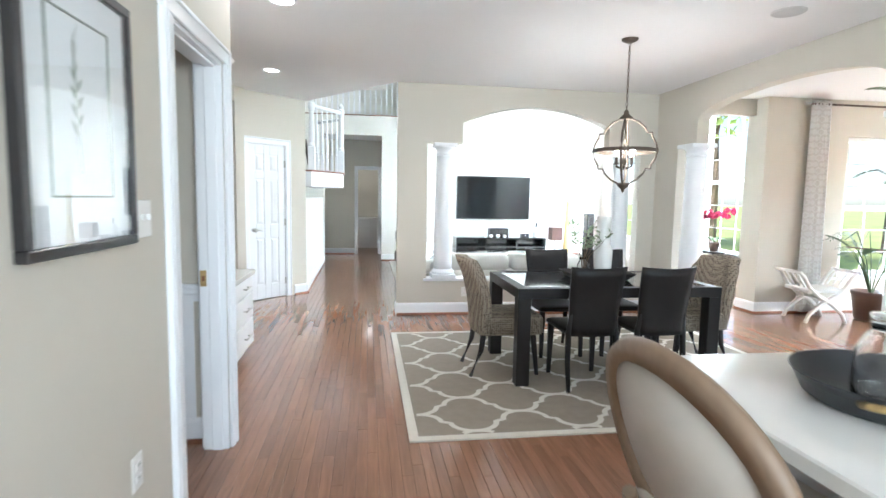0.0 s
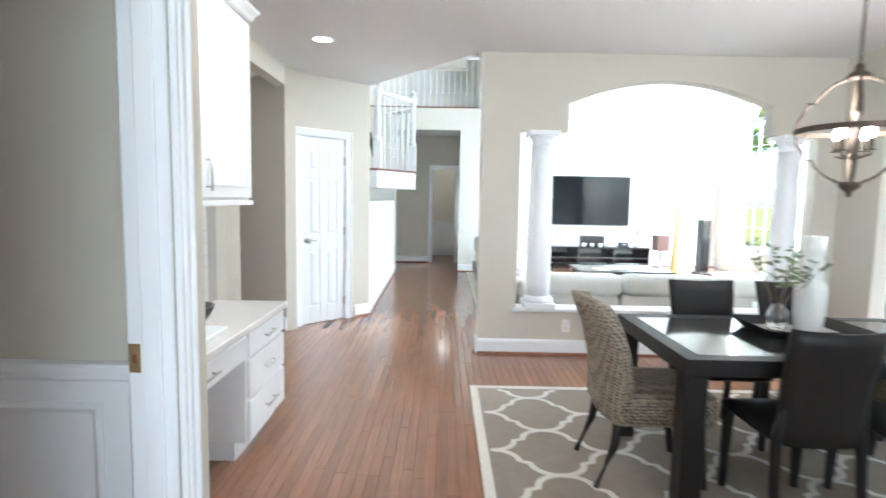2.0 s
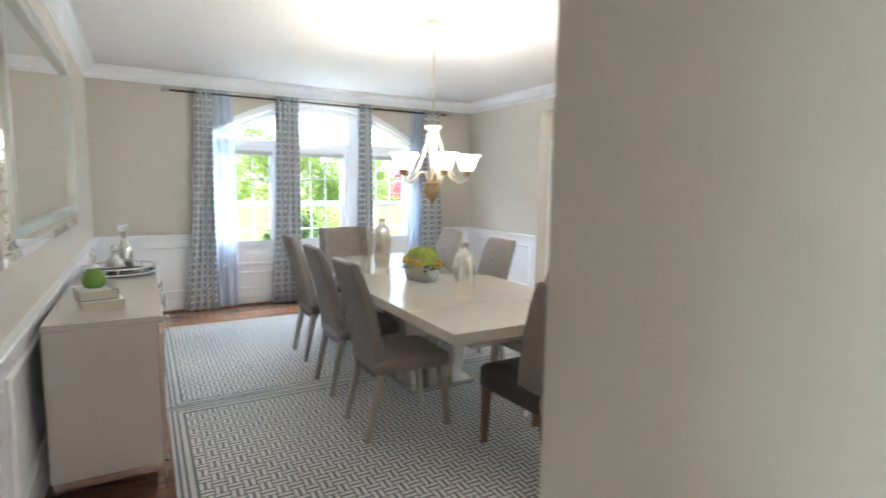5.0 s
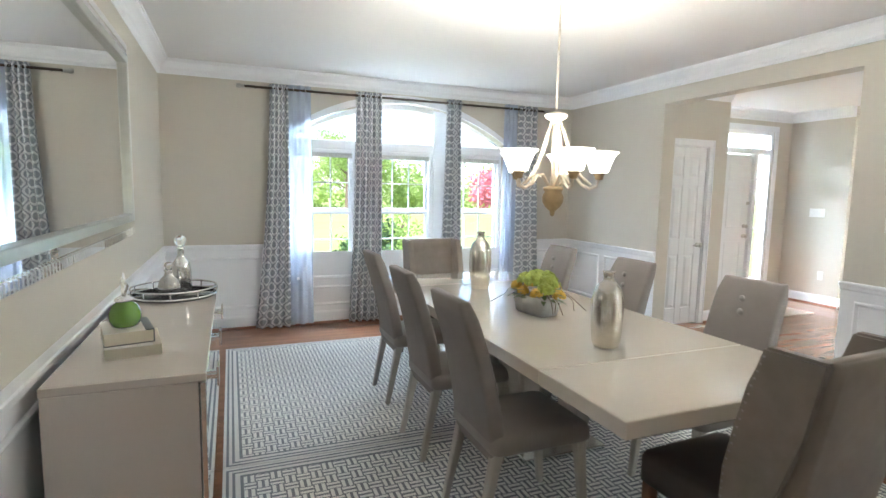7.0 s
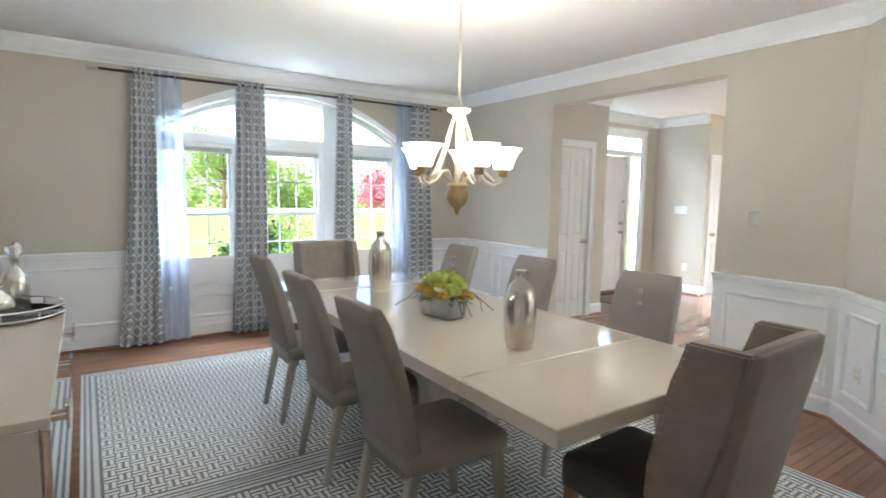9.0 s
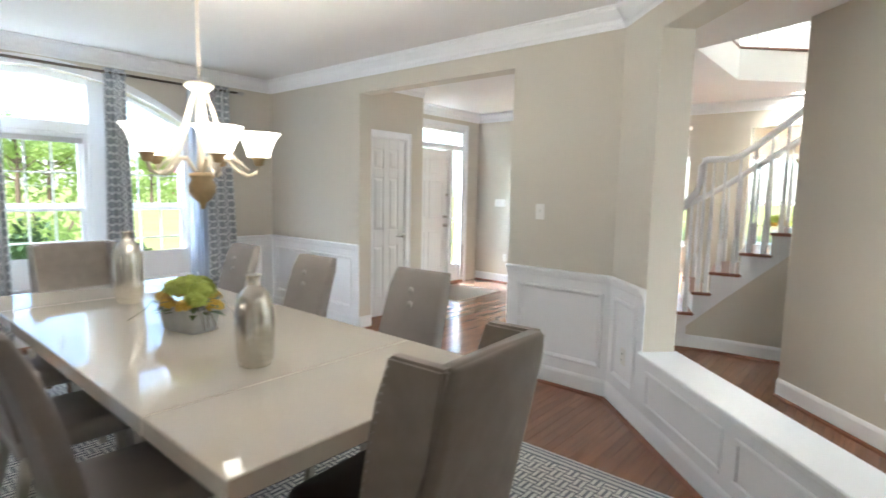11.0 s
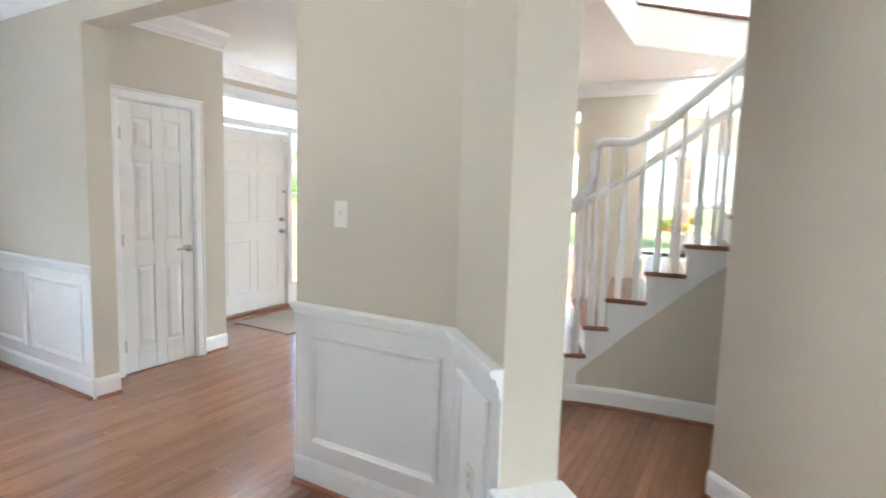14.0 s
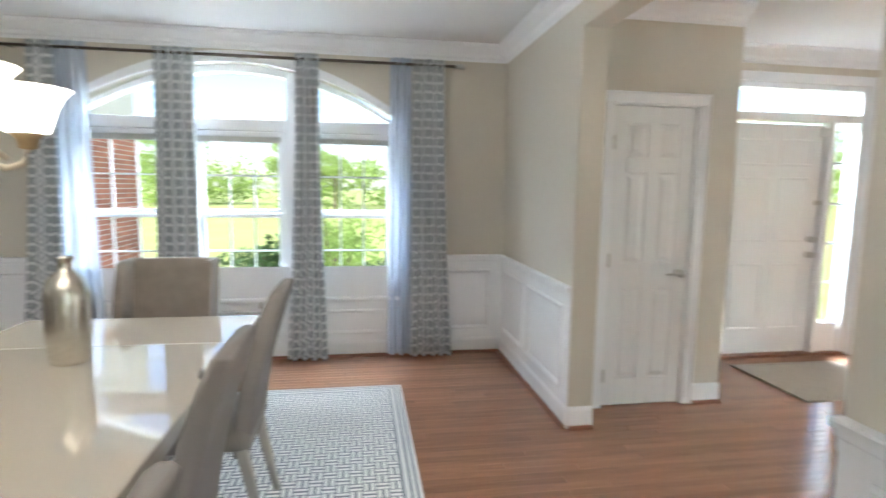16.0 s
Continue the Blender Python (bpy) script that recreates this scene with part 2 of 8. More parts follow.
# ---- walls ----
# dining room; a wall's right-hand side (seen along the run) is its face
DW, DN, DS = -7.51, 7.26, 2.51
wall("wall_dining_west", (DW, DS), (DW, DN), "greige painted wall around the arched triple window", 0.22, holes=[(3.70 - DS, 6.30 - DS, 0.53, 2.08, 2.47)])
wall("wall_dining_north", (DW, DN), (-3.215, DN), "greige wall with white wainscot and a wide cased opening to the foyer", 0.16, holes=[(1.605, 3.43, 0, 2.418)])
wall("wall_dining_chamfer", (-3.215, DN), (-1.38, 5.425), "angled greige wall with a knee wall opening to the hall", 0.2, holes=[(0.513, 2.14, 0.475, 2.418)])
wall("wall_dining_east", (-1.38, 5.425), (-1.38, 3.62), "greige wall between dining room and kitchen desk", 0.10)
wall("wall_passage_north", (-1.38, 3.53), (-0.6, 3.53), "greige wall with wainscot beside the doorway", 0.09)
wall("wall_dining_south", (-0.731, DS), (DW, DS), "greige wall with chair rail behind the mirror", 0.12)
wall("wall_kitchen_west", (-0.6, -3.0), (-0.6, 3.53), "pale greige kitchen wall with a framed picture and a doorway", 0.13, holes=[(5.70, 6.43, 0, 2.06)])
wall("wall_hall_header", (-1.46, 5.36), (-1.46, 7.46), "pale header over the opening to the hall", 0.12, 2.52, 2.7)
wall("wall_hall", (-2.30, 8.205), (-1.46, 7.365), "greige angled hall wall with a white baseboard", 0.12, z1=5.4)
wall("wall_pantry", (-1.475, 7.465), (-0.72, 8.22), "pale cream angled wall around a white panel door", 0.12, holes=[(0.155, 0.735, 0, 2.06)])
wall("wall_stair", (-0.72, 8.22), (-0.76, 11.76), "white low wall beside the stair landing", 0.12, z1=1.36, material=WALL_WHITE)
wall("wall_stair_back", (-1.5, 8.4), (-1.5, 13.5), "white tall stairwell wall", 0.12, z1=5.4, material=WALL_WHITE)
wall("wall_bridge", (-1.38, 12.15), (0.828, 12.15), "white wall under the upstairs bridge with an opening", 0.2, 0, 3.12, [(0.60, 1.83, 0, 2.71)], WALL_WHITE)
wall("wall_vestibule_west", (-0.92, 12.35), (-0.92, 13.5), "greige vestibule wall", 0.12, z1=2.74)
wall("wall_vestibule_north", (-1.04, 13.5), (0.95, 13.5), "greige vestibule wall around a cased doorway", 0.12, 0, 2.74, [(0.93, 1.47, 0, 2.05)])
structure("ceiling_vestibule", one_box((-1.38, 12.352, 2.74), (0.826, 15.6, 2.80)), CEIL, "white vestibule ceiling", "ceiling")
wall("wall_great_room_west", (0.95, 12.15), (0.95, 13.62), "white tall wall beside the television wall", 0.12, z1=5.4, material=WALL_WHITE)
wall("wall_washroom_back", (-1.0, 15.5), (0.95, 15.5), "greige washroom wall", 0.1, 0, 2.64)
wall("wall_washroom_west", (-1.0, 13.64), (-1.0, 15.5), "greige washroom side wall", 0.1, 0, 2.64)
wall("wall_washroom_east", (0.95, 15.5), (0.95, 13.64), "greige washroom side wall", 0.1, 0, 2.64)
wall("wall_television", (0.95, 13.62), (6.2, 13.62), "white tall wall behind the television", 0.14, z1=5.4, material=WALL_WHITE)
wall("wall_great_room_east", (6.2, 13.62), (6.2, 6.7), "white tall wall with high arched windows", 0.2, z1=5.4, material=WALL_WHITE,
     holes=[(0.75, 2.05, 0.5, 3.0, 3.55), (2.45, 3.75, 0.5, 3.0, 3.55), (4.15, 5.45, 0.5, 3.0, 3.55)])
wall("wall_kitchen_north", (0.489, 6.7), (3.69, 6.7), "greige divider wall with an arched opening, columns and a low sill", 0.14,
     holes=[(0.346, 2.99, 0.40, 2.03), (0.766, 2.575, 2.03, 2.27, 2.48)])
wall("wall_kitchen_east", (3.69, 6.84), (3.69, -3.0), "greige wall with a wide arch to the sunroom", 0.14,
     holes=[(0.60, 3.49, 0.0, 2.03), (0.945, 3.09, 2.03, 2.27, 2.466, 1)])
# unseen slab, added only to block sun leaking in from above
structure("roof", one_box((-8.0, -3.6, 5.56), (9.1, 16.0, 5.7)), CEIL, "added unseen flat slab keeping stray sun out of the house", "roof")
wall("wall_sunroom_pier", (5.02, 6.5), (8.5, 6.5), "cream sunroom wall with a curtained window", 0.34, holes=[(1.15, 2.75, 0.45, 2.25)])
wall("wall_sunroom_header", (3.83, 6.7), (5.02, 6.7), "cream header between sunroom and great room", 0.14, 2.5, 5.4)
wall("wall_sunroom_east", (8.5, 6.84), (8.5, -3.0), "cream sunroom wall with a wide window", 0.14, holes=[(1.2, 6.2, 0.5, 2.3)])
wall("wall_kitchen_south", (8.6, -3.0), (-0.72, -3.0), "greige kitchen wall with a window over the counter", 0.14, holes=[(5.2, 8.8, 0.95, 2.4)])
wall("wall_upper_south", (6.2, 6.78), (0.49, 6.78), "white upper wall over the divider", 0.12, 2.825, 5.4, material=WALL_WHITE)
wall("wall_upper_angle", (0.49, 6.82), (-0.72, 8.22), "white upper wall over the kitchen ceiling edge", 0.1, 2.825, 5.4, material=WALL_WHITE)
# foyer and living room
wall("wall_closet", (-6.18, 7.42), (-6.18, 8.5), "greige foyer wall around a white closet door", 0.12, holes=[(0.185, 0.795, 0, 2.05)])
wall("wall_closet_side", (-6.32, 8.5), (-7.04, 8.5), "greige closet side wall", 0.12)
wall("wall_closet_back", (-6.95, 7.42), (-6.95, 8.38), "greige closet back wall", 0.05)
wall("wall_front", (-7.04, 8.5), (-7.04, 10.78), "greige wall around the front door with sidelight and transom", 0.16, holes=[(0.57, 1.92, 0, 2.42)])
wall("wall_foyer_north", (-7.04, 10.78), (-6.19, 10.78), "greige foyer wall with switch and outlet", 0.12)
wall("wall_foyer_side", (-6.19, 10.90), (-6.19, 14.5), "greige wall around a white side door", 0.12, holes=[(0.03, 0.69, 0, 2.05)])
wall("wall_living", (-6.14, 11.6), (-1.5, 11.6), "greige wall with two openings to the living room", 0.16, holes=[(0.3, 2.17, 0, 2.42), (2.90, 4.4, 0, 2.36)])
wall("wall_living_north", (-6.14, 14.5), (-1.38, 14.5), "cream living room wall with windows", 0.14, holes=[(0.6, 1.7, 0.5, 2.2), (2.1, 4.3, 0.5, 2.2)])
# upstairs
wall("wall_upstairs_west", (-5.2, 6.5), (-5.2, 14.5), "pale upstairs wall with a window", 0.12, 2.9, 5.4, holes=[(3.6, 5.4, 3.5, 4.9)], material=WALL_WHITE)
wall("wall_upstairs_north", (-5.2, 14.4), (6.3, 14.4), "pale upstairs wall", 0.12, 2.9, 5.4, material=WALL_WHITE)
wall("wall_upstairs_south", (0.4, 8.27), (-5.2, 8.27), "pale upstairs wall", 0.12, 2.9, 5.4, material=WALL_WHITE)
lamp("upstairs_window_light", "AREA", look((-5.0, 11.0, 4.2), (-3.0, 11.0, 3.8)), 60, 1.8, 1.3, (1.0, 0.92, 0.74))


def slab(name, outline, z0, z1, material, label, category="ceiling"):
    return structure(name, prism(bmesh.new(), outline, z1 - z0, Matrix.Translation((0, 0, z0))), material, label, category)


slab("ceiling_kitchen", [(-1.38, -3.1), (8.6, -3.1), (8.6, 6.7), (0.49, 6.7), (-0.72, 8.22), (-1.5, 7.45), (-1.38, 5.42)], H, H + 0.12, CEIL, "white painted kitchen ceiling")
slab("ceiling_dining", [(-7.63, 2.39), (-1.38, 2.39), (-1.38, 5.42), (-1.5, 7.45), (-2.30, 8.29), (-3.139, 8.62), (-3.139, 10.136), (-2.58, 10.71), (-1.62, 11.6), (-1.5, 11.6), (-1.5, 14.6), (-7.63, 14.6)], H, H + 0.32, CEIL, "white painted dining room and foyer ceiling")
structure("ceiling_upper", one_box((-5.4, 6.4, 5.4), (6.5, 14.6, 5.5)), CEIL, "white ceiling over the two storey rooms", "ceiling")
structure("ceiling_sunroom_edge", one_box((6.34, 6.84, 2.5), (8.7, 7.2, 2.8)), CEIL, "white roof edge outside", "ceiling")

# ---- baseboards, crown and chair rails ----
skirting((DW, DS), (DW, DN), (1, 1))
skirting((DW, DN), (-5.905, DN), (1, 0))
skirting((-4.08, DN), (-3.215, DN), (0, 0.41))
skirting((-3.215, DN), (-1.38, 5.425), (0.41, 0.41))
skirting((-1.38, 5.425), (-1.38, 3.53), (0.41, 0))
skirting((-1.38, 3.53), (-0.75, 3.53))
skirting((-0.76, DS), (DW, DS), (0, 1))
skirting((-0.6, -3.0), (-0.6, 2.578))
skirting((-2.30, 8.205), (-1.46, 7.365))
skirting((-1.475, 7.465), (-1.42, 7.52))
skirting((-0.87, 8.07), (-0.72, 8.22))
skirting((-0.72, 8.22), (-0.76, 11.76))
skirting((0.489, 6.7), (3.69, 6.7), (0, 1))
skirting((0.489, 6.84), (0.489, 6.7))
skirting((3.69, 6.7), (3.69, 6.24), (1, 0))
skirting((5.02, 6.84), (5.02, 6.5), (0, -1))
skirting((5.02, 6.5), (8.5, 6.5), (-1, 1))
skirting((-7.04, 10.78), (-6.19, 10.78), (1, 0))
skirting((-6.18, 8.29), (-6.18, 8.5))
skirting((-5.905, 7.26), (-5.905, 7.42))
skirting((-6.19, 10.78), (-6.19, 10.88))
skirting((0.45, 12.15), (0.828, 12.15))
skirting((-0.92, 12.35), (-0.92, 13.5))
skirting((-1.0, 13.5), (-0.16, 13.5))
skirting((0.95, 13.62), (6.2, 13.62))
for p, q, c in (((DW, DS), (DW, DN), (1, 1)), ((DW, DN), (-3.215, DN), (1, 0.41)), ((-3.215, DN), (-1.38, 5.425), (0.41, 0.41)), ((-1.38, 5.425), (-1.38, 3.53), (0.41, 1)), ((-1.38, DS), (DW, DS), (0, 1)),
                ((-7.04, 8.5), (-7.04, 10.78), (1, 1)), ((-7.04, 10.78), (-6.19, 10.78), (1, 0)), ((-6.14, 11.6), (-3.24, 11.6), (0, 0)), ((-3.24, 11.6), (-1.5, 11.6), (0, 0)), ((-6.18, 7.42), (-6.18, 8.5), (0, 0))):
    crown(p, q, c)
for p, q, c in (((DW, DS), (DW, 3.62), (1, 0)), ((DW, 6.38), (DW, DN), (0, 1)), ((DW, DN), (-5.905, DN), (1, 0)), ((-4.08, DN), (-3.215, DN), (0, 0.41)), ((-3.215, DN), (-2.852, 6.897), (0.41, 0)),
                ((-1.702, 5.747), (-1.38, 5.425), (0, 0.41)), ((-1.38, 5.425), (-1.38, 3.53), (0.41, 0)), ((-1.40, 3.53), (-0.732, 3.53), (0, 0)), ((-0.76, DS), (DW, DS), (0, 1))):
    moulding("chair_rail", p, q, RAIL, "white chair rail capping the wainscot", None, c)


def wainscot(p, q, panels, low=0.22, high=0.765):
    """White boarding under the chair rail with raised picture-frame panels (u0, u1)."""
    m, length = run(p, q)
    bm = bmesh.new()
    box(bm, (0, -0.006, 0.14), (length, 0.0, 0.80), m=m)
    back = structure("wainscot", bm, TRIM, "white painted wainscot with framed panels", "wainscot")
    for a, b, *zz in panels:
        z0, z1 = zz or (low, high)
        bm = bmesh.new()
        w = 0.032
        prof = [(0, 0.006), (0, 0.014), (0.006, 0.022), (0.014, 0.024), (0.022, 0.018), (w, 0.012), (w, 0.006)]
        rect = [(a, z0), (b, z0), (b, z1), (a, z1)]
        sx, sz = [1, -1, -1, 1], [1, 1, -1, -1]
        rings = []
        for (u, z), dx, dz in zip(rect, sx, sz):
            rings.append([bm.verts.new(m @ Vector((u + dx * o, -h, z + dz * o))) for o, h in prof])
        for i in range(4):
            r, s = rings[i], rings[(i + 1) % 4]
            for k in range(len(prof) - 1):
                bm.faces.new((r[k], s[k], s[k + 1], r[k + 1]))
        part("panel_frame", bm, TRIM, back)


wainscot((DW, DS), (DW, 3.70), [(0.12, 1.06)])
wainscot((DW, 6.30), (DW, DN), [(0.12, 0.85)])
wainscot((DW, 3.70), (DW, 6.30), [(0.08, 0.75, 0.2, 0.42), (0.98, 1.70, 0.2, 0.42), (1.9, 2.52, 0.2, 0.42)])
wainscot((DW, DN), (-5.905, DN), [(0.10, 0.70), (0.80, 1.50)])
wainscot((-4.08, DN), (-3.215, DN), [(0.10, 0.81)])
wainscot((-3.215, DN), (-2.852, 6.897), [(0.09, 0.43)])
wainscot((-1.702, 5.747), (-1.38, 5.425), [(0.08, 0.32)])
wainscot((-1.38, 5.425), (-1.38, 3.53), [(0.10, 0.90), (1.02, 1.82)])
wainscot((-1.38, 3.53), (-0.80, 3.53), [(0.10, 0.50)])
wainscot((-0.76, DS), (DW, DS), [(0.2 + 1.1 * i, 1.2 + 1.1 * i) for i in range(6)])
# knee wall under the hall opening
_m, _len = run((-3.215, DN), (-1.38, 5.425))
bm = bmesh.new()
box(bm, (0.50, -0.03, 0.478), (2.15, 0.225, 0.512), 0.006, _m)
structure("knee_wall_cap", bm, TRIM, "glossy white wooden cap on the knee wall", "trim")
_a, _b = _m @ Vector((0.513, 0, 0)), _m @ Vector((2.14, 0, 0))
bm = bmesh.new()
box(bm, (0.513, -0.006, 0.14), (2.14, 0.0, 0.476), m=_m)
_k = structure("wainscot", bm, TRIM, "white painted knee wall boarding with long framed panels", "wainscot")
for u0, u1 in ((0.60, 1.36), (1.45, 2.08)):
    bm = bmesh.new()
    for lo, hi in (((u0, -0.022, 0.20), (u1, -0.006, 0.225)), ((u0, -0.022, 0.395), (u1, -0.006, 0.42)), ((u0, -0.022, 0.225), (u0 + 0.025, -0.006, 0.395)), ((u1 - 0.025, -0.022, 0.225), (u1, -0.006, 0.395))):
        box(bm, lo, hi, 0.005, _m)
    part("panel_frame", bm, TRIM, _k)

# ---- floor boards ----


def wood_mat(name, colour, rough, per, vary=0.35, coat=0.0, grain=(9, 0.55, 9)):
    """Wood whose tone changes from piece to piece ('object' or 'island') with grain along local y."""
    m = mat(name, colour, rough, vary=0.0, coat=coat)
    nodes, links = m.node_tree.nodes, m.node_tree.links
    b = nodes["Principled BSDF"]
    src = nodes.new("ShaderNodeObjectInfo" if per == "object" else "ShaderNodeNewGeometry")
    rnd = src.outputs["Random" if per == "object" else "Random Per Island"]
    tc = nodes.new("ShaderNodeTexCoord")
    off = nodes.new("ShaderNodeVectorMath")
    off.operation = "SCALE"
    off.inputs[0].default_value = (31.0, 57.0, 13.0)
    links.new(rnd, off.inputs["Scale"])
    add = nodes.new("ShaderNodeVectorMath")
    links.new(tc.outputs["Object"], add.inputs[0])
    links.new(off.outputs["Vector"], add.inputs[1])
    mp = nodes.new("ShaderNodeMapping")
    mp.inputs["Scale"].default_value = grain
    links.new(add.outputs["Vector"], mp.inputs["Vector"])
    ns = nodes.new("ShaderNodeTexNoise")
    ns.inputs["Scale"].default_value, ns.inputs["Detail"].default_value, ns.inputs["Distortion"].default_value = 5.0, 6.0, 0.8
    links.new(mp.outputs["Vector"], ns.inputs["Vector"])
    r1 = nodes.new("ShaderNodeMapRange")
    r1.inputs["To Min"].default_value, r1.inputs["To Max"].default_value = 1 - vary, 1 + vary
    links.new(rnd, r1.inputs["Value"])
    r2 = nodes.new("ShaderNodeMapRange")
    r2.inputs["From Min"].default_value, r2.inputs["From Max"].default_value = 0.3, 0.7
    r2.inputs["To Min"].default_value, r2.inputs["To Max"].default_value = 0.86, 1.13
    links.new(ns.outputs["Fac"], r2.inputs["Value"])
    mul = nodes.new("ShaderNodeMath")
    mul.operation = "MULTIPLY"
    links.new(r1.outputs["Result"], mul.inputs[0])
    links.new(r2.outputs["Result"], mul.inputs[1])
    sc = nodes.new("ShaderNodeVectorMath")
    sc.operation = "SCALE"
    sc.inputs[0].default_value = colour
    links.new(mul.outputs["Value"], sc.inputs["Scale"])
    links.new(sc.outputs["Vector"], b.inputs["Base Color"])
    rr = nodes.new("ShaderNodeMapRange")
    rr.inputs["To Min"].default_value, rr.inputs["To Max"].default_value = rough * 0.75, rough * 1.3
    links.new(ns.outputs["Fac"], rr.inputs["Value"])
    links.new(rr.outputs["Result"], b.inputs["Roughness"])
    bp = nodes.new("ShaderNodeBump")
    bp.inputs["Strength"].default_value, bp.inputs["Distance"].default_value = 0.08, 0.001
    links.new(ns.outputs["Fac"], bp.inputs["Height"])
    links.new(bp.outputs["Normal"], b.inputs["Normal"])
    return m


OAK_ONE = wood_mat("red_oak_board", (0.268, 0.134, 0.078), 0.16, "object", 0.13, 0.15)
OAK_MANY = wood_mat("red_oak_boards", (0.268, 0.134, 0.078), 0.16, "island", 0.13, 0.15)


def boards():
    rng = random.Random(4)
    floor_ob = bpy.data.objects["floor"]
    w, gap = 0.0575, 0.0010
    kinds = {}
    verts, faces = [], []
    singles = 0
    x = -7.5
    while x < 8.5:
        y = -3.0 - rng.random() * 1.2
        while y < 15.4:
            length = rng.choice((0.6, 0.8, 1.0, 1.25, 1.5))
            inside = not (x > 0.9 and y > 13.7) and (y < 14.6 or -1.2 < x < 0.9)
            near = -0.55 < x < 0.42 and 2.2 < y < 7.6 and singles < 290
            lift = rng.uniform(-0.0004, 0.0004)
            if inside and near:
                if length not in kinds:
                    bm = bmesh.new()
                    box(bm, (0, 0, -0.011), (w - gap, length - gap, 0.0), 0.0012)
                    kinds[length] = mesh(bm, "floor_board")
                    kinds[length].materials.append(OAK_ONE)
                ob = new("floor_board", kinds[length])
                ob.location = (x, y, lift)
                ob.parent = floor_ob
                singles += 1
            elif inside:
                b, e = 0.0012, len(verts)
                x0, x1, y0, y1 = x, x + w - gap, y, y + length - gap
                verts += [(x0, y0, -0.011), (x1, y0, -0.011), (x1, y1, -0.011), (x0, y1, -0.011), (x0, y0, lift - b), (x1, y0, lift - b), (x1, y1, lift - b), (x0, y1, lift - b),
                          (x0 + b, y0 + b, lift), (x1 - b, y0 + b, lift), (x1 - b, y1 - b, lift), (x0 + b, y1 - b, lift)]
                for lo in (0, 4):
                    faces += [tuple(e + k for k in (lo + i, lo + (i + 1) % 4, lo + 4 + (i + 1) % 4, lo + 4 + i)) for i in range(4)]
                faces.append((e + 8, e + 9, e + 10, e + 11))
            y += length
        x += w
    me = bpy.data.meshes.new("floor_boards")
    me.from_pydata(verts, [], faces)
    me.materials.append(OAK_MANY)
    ob = new("floor_boards", me)
    ob.parent = floor_ob
    tagged(ob, "glossy red oak strip floor boards", kind="stuff")


# ---- doors ----


